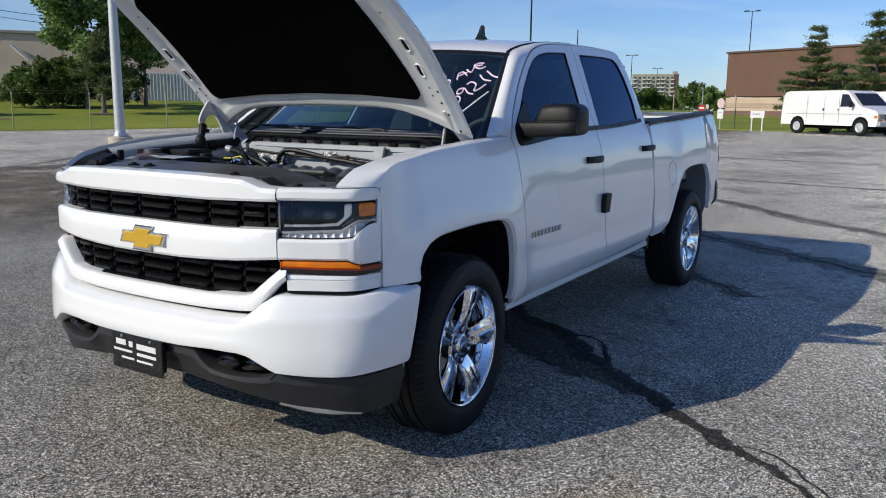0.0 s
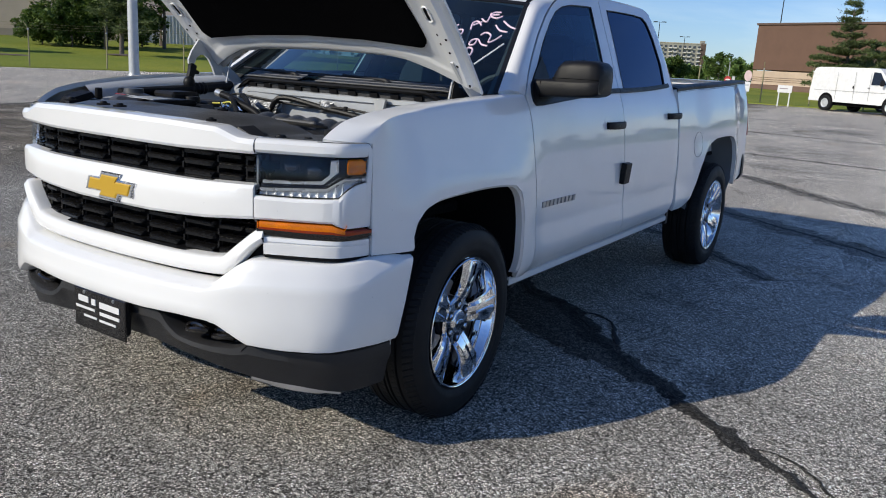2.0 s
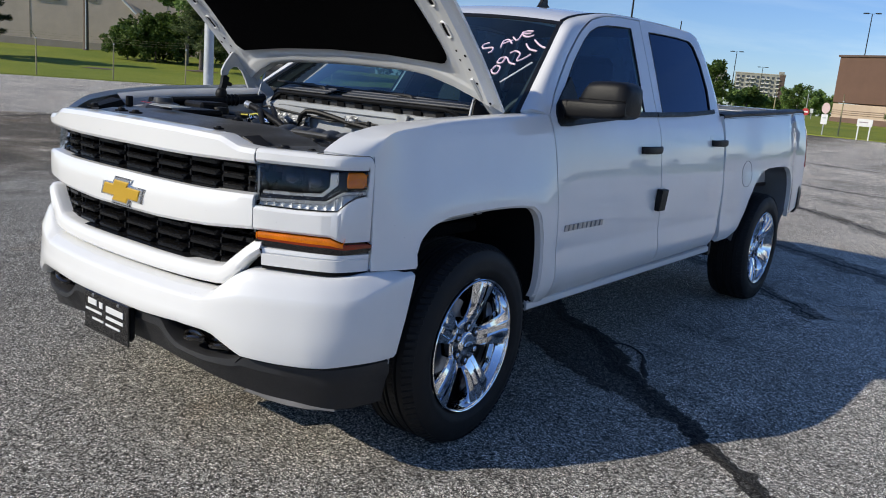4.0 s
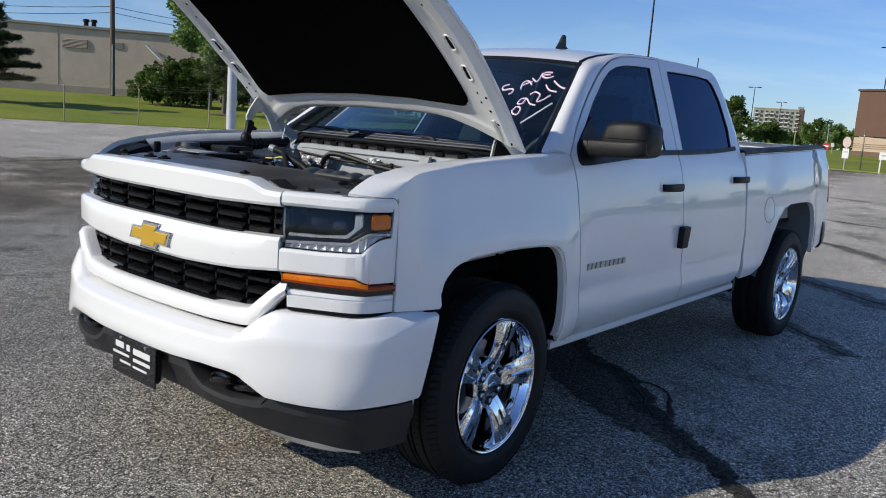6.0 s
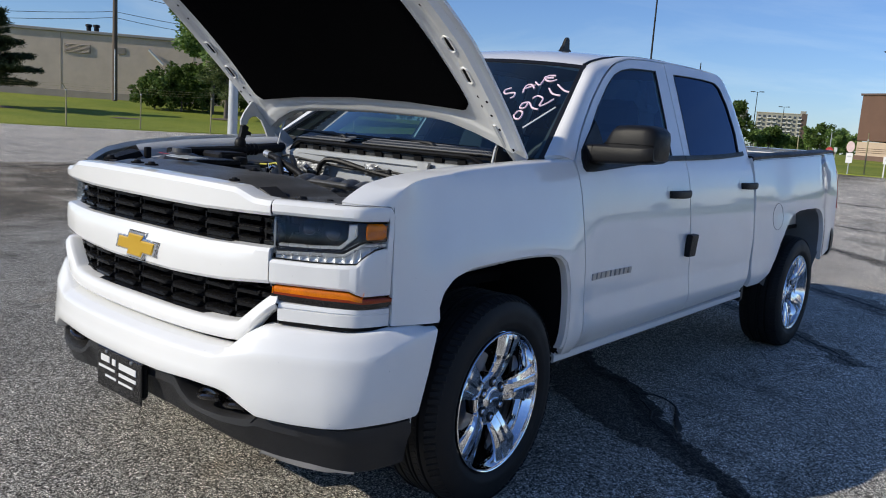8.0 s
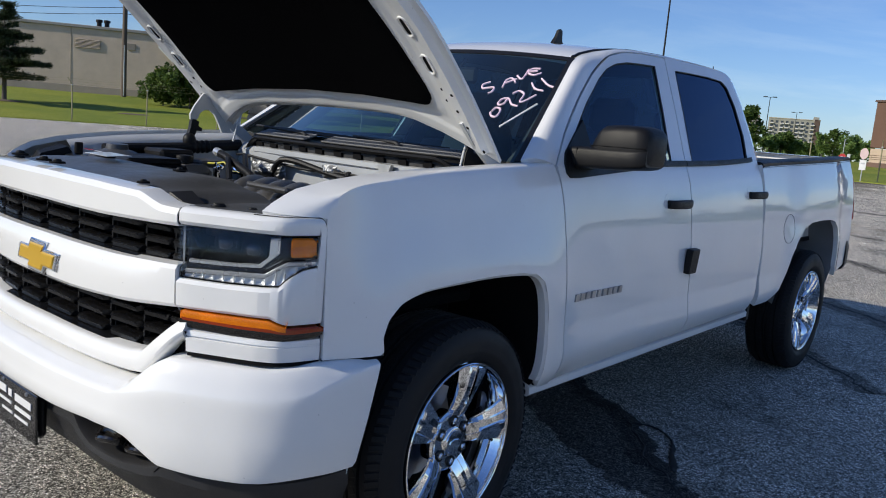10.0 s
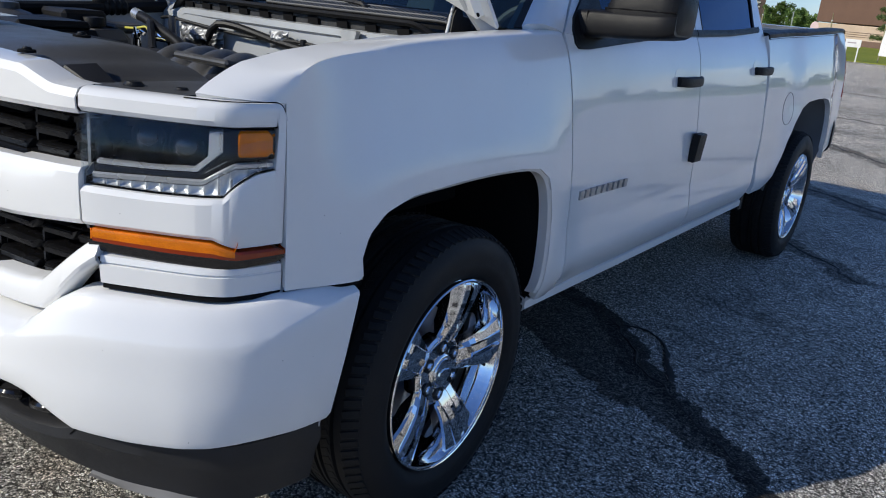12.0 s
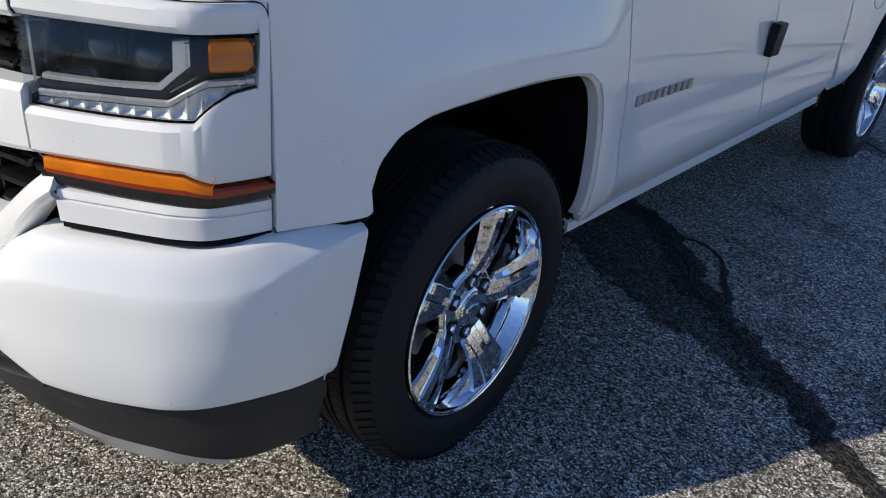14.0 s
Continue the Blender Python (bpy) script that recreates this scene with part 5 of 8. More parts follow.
# hood, open on its hinges: x across, q along from the hinge edge, h down from its outer face
HOOD_FOOT, HOOD_LEAN, HOOD_LEN = Vector((0, 0.345, 1.322)), radians(140.5), 1.27


def hood_at(x, q, h=0.0):
    """A point of the hood; q runs from hinge to nose, h is the depth under its outer face."""
    bend = 0.055 * math.sin(math.pi * min(max(q / HOOD_LEN, 0), 1)) - 0.03 * (x / 0.82) ** 2
    a = math.pi - HOOD_LEAN
    d, n = Vector((0, -math.cos(a), math.sin(a))), Vector((0, math.sin(a), math.cos(a)))
    return HOOD_FOOT + Vector((x, 0, 0)) + d * q + n * (bend - h)


def hood_half(q):
    return float(np.interp(q, [0, 0.25, 0.6, 0.95, 1.15, 1.27], [0.828, 0.835, 0.838, 0.80, 0.72, 0.60]))


def hood_rear(x):
    """Where the rear edge lies: the corners reach back further than the middle."""
    return float(np.interp(abs(x), [0, 0.40, 0.52, 0.64, 0.72, 0.80, 0.84], [0.190, 0.186, 0.168, 0.125, 0.085, 0.040, 0.018]))


def hood_q(i, j):
    x0 = i * 0.835
    q = hood_rear(x0) + j * (HOOD_LEN - hood_rear(x0))
    return i * hood_half(q), q


across = np.concatenate([np.linspace(-1, -0.55, 34), np.linspace(-0.5, 0.5, 12), np.linspace(0.55, 1, 34)])
along = np.concatenate([np.linspace(0, 0.12, 16), np.linspace(0.14, 1, 44)])
hood = part("hood", sheet(arr([[tuple(hood_at(*hood_q(i, j))) for i in across] for j in along]), 0.012, (0, 1, 1)), WHITE, truck, "open white hood seen from its underside")


def under(x, q):
    """Depth of the inner frame below the outer face."""
    e = min(hood_half(q) - abs(x), (q - hood_rear(x)) * 0.9, HOOD_LEN - q)
    step = 0.012 + 0.030 * float(smoothstep(0.018, 0.034, e)) - 0.005 * float(smoothstep(0.075, 0.095, e)) * (1 - float(smoothstep(0.125, 0.14, e)))
    return step, e


def frame_point(i, j):
    x, q = hood_q(i, j)
    return hood_at(x, q, under(x, q)[0])


INS_HALF = lambda q: float(np.interp(q, [0.29, 0.32, 0.38, 0.60, 0.95, 1.10], [0.655, 0.684, 0.684, 0.668, 0.64, 0.52]))
INS_REAR = lambda w: 0.318 - 0.026 * w * w
part("inner_frame", sheet(arr([[tuple(frame_point(i, j)) for i in across] for j in along]), 0.008, (0, -1, -1)), WHITE, hood)
grid = []
for w, h in ((-1.0, 0.038), (-1.0, 0.047), (-0.975, 0.053), (-0.9, 0.054), (-0.5, 0.054), (0, 0.054), (0.5, 0.054), (0.9, 0.054), (0.975, 0.053), (1.0, 0.047), (1.0, 0.038)):
    grid.append([tuple(hood_at(w * INS_HALF(q), q, h)) for q in np.linspace(INS_REAR(w), 1.10, 40)])
part("insulator", sheet(arr(grid), 0.015, (0, -1, -1)), FELT, hood, "black felt insulator pad")


def on_hood(x, q, pts, depth, proud):
    """A small flat shape on the hood's inner frame, about (x, q)."""
    h0 = under(x, q)[0]
    return prism(pts, lambda a, b, d: hood_at(x + a, q + b, h0 + proud - d), depth)


for s in (1, -1):
    for q in (0.465, 0.618):
        xx = s * 0.752
        part("slot", on_hood(xx, q, rounded(0.022, 0.062, 0.0105), 0.01, 0.0015), LINER, hood)
        part("slot_rim", tube([tuple(hood_at(xx + a, q + b, under(xx, q)[0] + 0.002)) for a, b in rounded(0.034, 0.076, 0.0165) + rounded(0.034, 0.076, 0.0165)[:1]], 0.0035, 6, False), WHITE, hood)
    for q, dx in ((0.34, 0.05), (0.36, 0.085), (0.31, 0.09), (0.27, 0.06), (0.20, 0.05), (0.09, 0.03), (0.80, 0.09), (0.88, 0.10)):
        xx = s * (hood_half(q) - dx)
        part("hole", on_hood(xx, q, [(0.006 * math.cos(a), 0.006 * math.sin(a)) for a in np.linspace(0, 2 * math.pi, 11)[:-1]], 0.004, 0.001), LINER, hood)
    # hinge: a bent arm from the fender's inner edge to the hood
    arm = resample([(0.780, 0.42, 1.24), (0.780, 0.37, 1.275), (0.779, 0.31, 1.315), (0.777, 0.24, 1.36), (0.774, 0.15, 1.435)], 18)
    wide = np.interp(np.linspace(0, 1, 18), [0, 0.3, 0.6, 1], [0.018, 0.026, 0.018, 0.010])
    d = np.gradient(arm, axis=0)
    d /= np.linalg.norm(d, axis=1, keepdims=True)
    nrm = np.stack([np.zeros(18), -d[:, 2], d[:, 1]], -1)
    g = arr([arm - nrm * wide[:, None], arm + nrm * wide[:, None]])
    part("hinge_arm", flip(merge(sheet(g, 0.014, (1, 0, 0)), sheet(g + arr([-0.014, 0, 0]), 0.0, (-1, 0, 0))), s), PALEGREY, truck, "pale painted steel hood hinge")
    stay = [(0.690, 0.205, 1.446), (0.700, 0.240, 1.446), (0.702, 0.268, 1.438), (0.702, 0.283, 1.405), (0.700, 0.275, 1.370), (0.698, 0.262, 1.345), (0.698, 0.250, 1.300), (0.698, 0.240, 1.262)]
    part("hinge_stay", flip(tube(resample(stay, 26), 0.0045, 8), s), PALEGREY, truck, "bent pale wire stay")
    if s == 1:
        part("hinge_bracket", flip(prism([(0.235, 1.20), (0.365, 1.20), (0.352, 1.298), (0.335, 1.325), (0.305, 1.328), (0.290, 1.352), (0.272, 1.356), (0.258, 1.325)], lambda a, b, dd: (0.708 - dd, a, b), 0.02), s), BLACK, truck, "black hinge bracket")
    # strut along the inner fender
    part("hood_strut", flip(merge(tube([(0.735, -0.36, 1.205), (0.735, 0.06, 1.226)], 0.022, 10), tube([(0.735, 0.04 + 0.012 * k, 1.225 + 0.0007 * k) for k in range(9)], [0.024, 0.031, 0.024, 0.031, 0.024, 0.031, 0.024, 0.031, 0.024], 12), tube([(0.735, 0.13, 1.232), (0.735, 0.30, 1.245)], 0.026, 10)), s), BLACK, truck)


# wheels
def build_wheel():
    w = new("wheel")
    R, H = 0.405, 0.1375
    tyre_prof = [(-H + 0.02, 0.262), (-H, 0.30), (-H - 0.004, 0.335), (-H + 0.006, 0.372), (-H + 0.022, 0.392), (-H + 0.045, 0.400)]
    for x in (-0.062, -0.060, -0.052, -0.050, -0.016, -0.014, -0.006, -0.004, 0.004, 0.006, 0.014, 0.016, 0.050, 0.052, 0.060, 0.062):
        deep = x in (-0.060, -0.052, -0.014, -0.006, 0.006, 0.014, 0.052, 0.060)
        tyre_prof.append((x, 0.394 if deep else R - 0.10 * x * x))
    tyre_prof += [(H - 0.045, 0.400), (H - 0.022, 0.392), (H - 0.006, 0.372), (H + 0.004, 0.335), (H + 0.001, 0.318), (H + 0.002, 0.314), (H - 0.001, 0.300), (H - 0.010, 0.284), (H - 0.018, 0.274), (H - 0.03, 0.268)]
    tyre = part("tyre", lathe(tyre_prof, 96), RUBBER, w, "black all-terrain tyre")
    lug = []
    for k in range(92):
        a = 2 * math.pi * k / 92
        for sx in (-1, 1):
            m = Matrix.Rotation(a + (0.05 if sx > 0 else 0), 4, "X") @ Matrix.Translation((sx * 0.106, 0, 0.3965)) @ Matrix.Rotation(sx * 0.42, 4, "Y") @ Matrix.Rotation(0.25, 4, "Z")
            lug.append(moved(block((0, 0, 0), (0.046, 0.019, 0.0045), 0.0015), m))
            m = Matrix.Rotation(a + 0.03, 4, "X") @ Matrix.Translation((sx * 0.033, 0, 0.4035)) @ Matrix.Rotation(0.4 * sx, 4, "Z")
            lug.append(moved(block((0, 0, 0), (0.026, 0.020, 0.005), 0.002), m))
    part("tread", merge(*lug), RUBBER, tyre, smooth=False)["kind"] = "stuff"
    rim_prof = [(H - 0.028, 0.269), (H - 0.016, 0.2715), (H - 0.009, 0.2715), (H - 0.006, 0.2685), (H - 0.0075, 0.2655), (H - 0.012, 0.2645), (H - 0.013, 0.2615), (H - 0.022, 0.260), (H - 0.032, 0.255), (H - 0.06, 0.246), (H - 0.10, 0.238), (-0.05, 0.232), (-H + 0.02, 0.240)]
    rim = part("rim", lathe(rim_prof, 96), CHROME, w, "chrome alloy rim")
    for k in range(5):
        a0 = radians(77 - 72 * k)
        rad = [0.080, 0.105, 0.128, 0.150, 0.200, 0.243, 0.256, 0.267]
        half = [0.036, 0.043, 0.046, 0.050, 0.062, 0.076, 0.084, 0.096]
        spine = [0.030, 0.031, 0.029, 0.028, 0.030, 0.032, 0.032, 0.030]
        xoff = [0.0885, 0.100, 0.109, 0.116, 0.125, 0.129, 0.1275, 0.121]
        groove = [0.0, 0.0, 0.0005, 0.010, 0.013, 0.013, 0.008, 0.0]
        rise = [0.0, 0.003, 0.005, 0.006, 0.007, 0.007, 0.004, 0.0]
        verts, faces = [], []
        for r, hw, sp, xo, gv, up_ in zip(rad, half, spine, xoff, groove, rise):
            sect = [(-hw, xo - 0.05), (-hw * 0.985, xo - 0.020), (-hw * 0.93, xo - 0.012), (-sp - 0.003, xo - up_), (-sp, xo), (-0.0085, xo + 0.0015), (-0.0075, xo - gv), (0.0075, xo - gv), (0.0085, xo + 0.0015), (sp, xo), (sp + 0.003, xo - up_), (hw * 0.93, xo - 0.012), (hw * 0.985, xo - 0.020), (hw, xo - 0.05)]
            for t, x in sect:
                verts.append((x, r * math.cos(a0) - t * math.sin(a0), r * math.sin(a0) + t * math.cos(a0)))
        n = 14
        for i in range(len(rad) - 1):
            for q in range(n - 1):
                faces.append((i * n + q, i * n + q + 1, (i + 1) * n + q + 1, (i + 1) * n + q))
        part("spoke", (verts, faces), CHROME, rim, smooth=True, angle=8)
        # fillet that closes the window between two spokes at the hub
        am = a0 - radians(36)
        web = []
        for r, x in ((0.060, 0.088), (0.095, 0.086), (0.103, 0.080), (0.106, 0.045)):
            web.append([(x, r * math.cos(am + q), r * math.sin(am + q)) for q in np.linspace(-0.42, 0.42, 9)])
        part("hub_web", sheet(arr(web), 0, (1, 0, 0)), CHROME, rim, angle=20)
    part("hub", lathe([(0.04, 0.094), (0.080, 0.092), (0.0885, 0.088), (0.0895, 0.052), (0.093, 0.049), (0.0965, 0.046), (0.0975, 0.043), (0.098, 0.001)], 48), CHROME, rim)
    cap = part("centre_cap", lathe([(0.097, 0.0405), (0.0985, 0.0400), (0.1015, 0.037), (0.1025, 0.001)], 40), CHROME, rim, "chrome centre cap with plain badge")
    part("cap_badge", prism([(a * 0.16, b * 0.16) for a, b in bow], lambda a, b, d: (0.1050 - d, a, b), 0.004), CHROME, rim)
    for k in range(6):
        a = radians(30 + 60 * k)
        cy, cz = 0.070 * math.cos(a), 0.070 * math.sin(a)
        m = Matrix.Translation((0, cy, cz))
        part("lug_nut", moved(lathe([(0.080, 0.0115), (0.096, 0.0115), (0.101, 0.008), (0.102, 0.001)], 6), m), CHROME, rim)
        part("lug_hole", moved(lathe([(0.088, 0.0205), (0.0935, 0.0200), (0.0935, 0.011)], 20), m), GRILLE, rim)
    part("brake_disc", lathe([(-0.02, 0.165), (0.0, 0.165), (0.002, 0.10), (0.0, 0.05)], 40), STEEL, w, "steel brake disc")
    part("backing", lathe([(-0.055, 0.236), (-0.05, 0.10), (-0.05, 0.001)], 40), LINER, w)
    part("brake_caliper", hull([(x, 0.11 + y, 0.06 + z) for x in (-0.02, 0.03) for y, z in ((0, -0.06), (0.05, -0.05), (0.06, 0.04), (0.0, 0.06))]), LINER, w)
    part("valve", tube([(0.09, 0.222, -0.05), (0.108, 0.215, -0.05)], 0.005, 8), BLACK, rim)
    return w


wheel = build_wheel()
wheel.parent = truck
wheel.matrix_basis = pose(0.874, 0.0, 0.399, 0, 0, 3)
for m in (pose(0.862, 3.645, 0.399, 37), pose(-0.868, 0.0, 0.399, 0, 0, 183), pose(-0.862, 3.645, 0.399, 20, 0, 180)):
    copy_thing(wheel, m)


# mirrors
def mirror(s):
    head = []
    for k, (x, sy, z0, z1) in enumerate([(0.960, 0.070, 1.330, 1.388), (0.972, 0.086, 1.314, 1.396), (0.986, 0.096, 1.309, 1.422), (1.004, 0.100, 1.308, 1.456), (1.022, 0.103, 1.309, 1.470), (1.08, 0.106, 1.311, 1.476), (1.15, 0.104, 1.316, 1.476), (1.180, 0.098, 1.322, 1.470), (1.197, 0.086, 1.332, 1.456), (1.206, 0.062, 1.350, 1.435)]):
        ring = []
        cz, hz = (z0 + z1) / 2, (z1 - z0) / 2
        for q in range(20):
            a = 2 * math.pi * q / 20
            c, d = math.cos(a), math.sin(a)
            ring.append((x, 0.745 + 0.03 * (x - 0.95) - sy * math.copysign(abs(c) ** 0.42, c) * (1.0 if c > 0 else 0.75), cz + hz * math.copysign(abs(d) ** 0.42, d)))
        head.append(ring)
    v = [p for r in head for p in r]
    n = 20
    f = [(i * n + q, i * n + (q + 1) % n, (i + 1) * n + (q + 1) % n, (i + 1) * n + q) for i in range(9) for q in range(n)]
    f += [tuple(range(n)), tuple(9 * n + q for q in range(n))]
    shell = part("mirror", flip((v, f), s), BLACK, truck, "black folding door mirror")
    arm = []
    for x, cy, sy, z0, z1 in ((0.84, 0.705, 0.072, 1.290, 1.372), (0.90, 0.712, 0.086, 1.296, 1.384), (0.945, 0.727, 0.096, 1.302, 1.387), (1.0, 0.742, 0.1025, 1.306, 1.388), (1.09, 0.7465, 0.1075, 1.3095, 1.389), (1.15, 0.7485, 0.1055, 1.315, 1.391), (1.182, 0.7495, 0.0995, 1.321, 1.392), (1.198, 0.751, 0.088, 1.330, 1.392)):
        ring = []
        for q in range(28):
            a = 2 * math.pi * q / 28
            c, d = math.cos(a), math.sin(a)
            ring.append((x, cy - sy * math.copysign(abs(c) ** 0.34, c) * (1.0 if c > 0 else 0.72), (z0 + z1) / 2 + (z1 - z0) / 2 * math.copysign(abs(d) ** 0.34, d)))
        arm.append(ring)
    m = len(arm) - 1
    av = [p for r in arm for p in r]
    af = [(i * 28 + q, i * 28 + (q + 1) % 28, (i + 1) * 28 + (q + 1) % 28, (i + 1) * 28 + q) for i in range(m) for q in range(28)] + [tuple(range(28)), tuple(m * 28 + q for q in range(28))]
    part("mirror_arm", flip((av, af), s), BLACK, shell)
    part("arm_joint", flip(tube([(0.932, 0.727 - 0.0935 - 0.0015, z) for z in np.linspace(1.312, 1.380, 6)], 0.0025, 6), s), LINER, shell)
    part("sail_panel", flip(prism([(0.600, 1.355), (0.580, 1.318), (0.580, 1.282), (0.600, 1.266), (0.66, 1.266), (0.95, 1.288), (1.15, 1.302), (1.15, 1.332), (0.805, 1.345), (0.795, 1.485), (0.70, 1.425)], lambda a, b, d: (float(skin_x(a, b)) + 0.007 - d, a, b), 0.012), s), BLACK, shell)
    part("mirror_seam", flip(tube([(x, 0.745 + 0.03 * (x - 0.95) - 0.103 * (1 - 0.25 * abs((x - 1.09) / 0.14) ** 3), 1.392 + 0.01 * (x - 0.97)) for x in np.linspace(0.975, 1.196, 12)], 0.0035, 6), s), LINER, shell)
    part("mirror_glass", flip(prism(rounded(0.20, 0.11, 0.02), lambda a, b, d: (1.085 + a * 0.9, 0.832 - d, 1.392 + b), 0.004), s), CHROME, shell)


for s in (1, -1):
    mirror(s)

# badges and the foam guard on the doors
for k in range(9):
    y0 = 0.655 + 0.0425 * k
    if k in (4,):
        w = 0.026
    else:
        w = 0.030
    bar = part("badge_bar", prism([(-w / 2, -0.014), (w / 2 - 0.004, -0.014), (w / 2, 0.014), (-w / 2 + 0.004, 0.014)], lambda a, b, d, y0=y0: (float(side_x(y0, 0.813)) + 0.008 - d, y0 + a, 0.814 + b), 0.009), STEEL, truck, "chrome lettering shown as plain bars", smooth=False)
part("door_guard", block((float(side_x(1.66, 0.88)) + 0.016, 1.655, 0.885), (0.034, 0.085, 0.118), 0.004, Matrix.Rotation(0.08, 3, "Y")), BLACK, truck, "black foam door guard")

# engine bay
cover = []
yy = [-0.905, -0.86, -0.80, -0.72, -0.62, -0.52, -0.47, -0.455]
for y in yy:
    row = []
    for x in np.linspace(-0.80, 0.80, 61):
        fy = FRONT.at(FRONT.u(x), 0)[1]
        front = float(fy) + 0.045 - 0.018 * float(smoothstep(0.60, 0.70, abs(x)))
        yv = front + (y + 0.905) / 0.45 * (-0.455 - front + 0.06 * abs(x))
        dome = 0.022 * float(smoothstep(0.50, 0.36, abs(x))) * float(smoothstep(-0.90, -0.78, y)) * (1 - 0.9 * float(smoothstep(-0.54, -0.46, y)))
        z = float(white_top(min(abs(x), 0.66))) - 0.008 + dome - 0.10 * float(smoothstep(-0.53, -0.45, y))
        z += 0.0085 * float(smoothstep(0.58, 0.64, abs(x)))
        row.append((x, yv, z))
    cover.append(row)
part("radiator_cover", sheet(arr(cover), 0.006, (0, 0, 1)), COVER, truck, "black moulded radiator cover")
for x, y, big in ((-0.55, -0.80, 0.9), (-0.36, -0.83, 0.9), (-0.12, -0.85, 0.8), (-0.02, -0.85, 0.8), (0.42, -0.80, 0.6), (0.665, -0.715, 1.25), (0.735, -0.655, 0.9), (-0.70, -0.66, 1.0), (0.20, -0.56, 0.7), (-0.3, -0.55, 0.8)):
    part("clip_recess", moved(lathe([(-0.004, 0.030 * big), (0.0012, 0.029 * big), (0.0016, 0.016 * big)], 20, "z"), Matrix.Translation((x, y, float(white_top(min(abs(x), 0.66))) - 0.006 + 0.022 * float(smoothstep(0.50, 0.36, abs(x)))))), LINER, truck)
    part("cover_clip", moved(lathe([(0, 0.016 * big), (0.007 * big, 0.016 * big), (0.010 * big, 0.013 * big), (0.012 * big, 0.012 * big), (0.0125 * big, 0.001)], 18, "z"), Matrix.Translation((x, y, float(white_top(min(abs(x), 0.66))) - 0.006 + 0.022 * float(smoothstep(0.50, 0.36, abs(x)))))), BLACK, truck)
for k, (lx, lw, mat) in enumerate(((-0.46, 0.07, SIGNRED), (-0.375, 0.06, PALEGREY), (-0.30, 0.05, SIGNRED), (-0.24, 0.04, PALEGREY))):
    part("label_bar", block((lx, -0.545 - 0.006 * k, 1.2165), (lw, 0.010, 0.0016), 0.0004), mat, truck)
# pale plate: light off a facet of the cover, put in as colour
part("cover_facet_glint", block((-0.16, -0.62, 1.222), (0.16, 0.09, 0.002), 0.0005, Matrix.Rotation(0.03, 3, "X")), PALEGREY, truck)
for s in (1, -1):
    # dark blocks standing for shade: the cover's corner recess, the far fender's open nose
    px_, py_ = FRONT.at(FRONT.u(s * 0.585), -0.085)
    part("cover_recess_shade", hull([(float(px_) + s * a, float(py_) + b, z - 0.011) for a, b, z in ((-0.040, -0.030, 1.176), (0.030, -0.015, 1.148), (0.036, 0.045, 1.150), (-0.030, 0.040, 1.180), (-0.036, -0.026, 1.186), (0.026, -0.011, 1.158), (0.032, 0.040, 1.160), (-0.026, 0.035, 1.190))]), VALANCE, truck)
    if s == -1:
        part("nose_cavity", hull([(s * x, y, z) for x, y, z in ((0.700, -0.640, 1.150), (0.815, -0.620, 1.150), (0.835, -0.500, 1.185), (0.710, -0.500, 1.185), (0.715, -0.620, 1.180), (0.800, -0.600, 1.185), (0.815, -0.510, 1.212), (0.725, -0.510, 1.208))]), BLACK, truck)
    # inner fender walls and flanges
    ys = np.linspace(-0.47, 0.40, 24)
    top = np.interp(ys, CREST_Y, CREST_Z) - 0.012
    part("inner_fender", flip(sheet(arr([np.stack([np.full(24, x), ys, top + dz], -1) for x, dz in ((0.858, -0.002), (0.835, -0.006), (0.80, -0.03), (0.785, -0.06), (0.74, -0.065), (0.73, -0.20), (0.70, -0.45))]), 0, (-1, 0, 0.5)), s), PALEGREY, truck)
    part("fender_bracket", flip(block((0.76, -0.55, 1.165), (0.05, 0.07, 0.03), 0.006), s), BLACK, truck)
    part("rubber_bumper", flip(block((0.765, -0.45, 1.20), (0.02, 0.03, 0.05), 0.004), s), BLACK, truck)
part("firewall", sheet(arr([[(x, 0.292 + dy - 0.035 * (1 - (x / 0.75) ** 2), z) for x in np.linspace(-0.72, 0.72, 25)] for z, dy in ((1.060, 0.004), (1.100, 0.0), (1.150, 0.0), (1.190, -0.002), (1.206, -0.003), (1.230, -0.002), (1.262, 0.03))]), 0.01, (0, -1, 0)), FIREWALL, truck, "pale grey firewall and cowl panel")
seal_line = lambda x: (0.285 - 0.05 * (1 - (x / 0.72) ** 2) + 0.35 * max(0, abs(x) - 0.56) ** 1.3, 1.292 - 1.4 * max(0, abs(x) - 0.55) ** 1.5)
xs = np.linspace(-0.70, 0.70, 61)
part("cowl_seal", sheet(arr([[(x, seal_line(x)[0] + dy, seal_line(x)[1] + dz) for x in xs] for dy, dz in ((0.014, -0.010), (-0.004, -0.007), (-0.008, 0.001), (-0.001, 0.009), (0.012, 0.006), (0.03, 0.004))]), 0.008, (0, -1, 1)), BLACK, truck, "black rubber cowl seal")
part("cowl_skirt", sheet(arr([[(x, seal_line(x)[0] + 0.022, seal_line(x)[1] + dz) for x in xs] for dz in (-0.008, -0.038)]), 0.004, (0, -1, 0)), VALANCE, truck)
for x in (-0.664, -0.541, -0.424, -0.313, -0.200, -0.087, 0.034, 0.149, 0.275, 0.390, 0.513, 0.630):
    yn, zn = seal_line(x)
    part("cowl_notch", hull([(x + a, yn + d, zn + b) for d in (0.012, 0.022) for a, b in ((-0.026, -0.006), (0.020, -0.006), (0.026, -0.036), (-0.020, -0.036))]), LINER, truck, smooth=False)
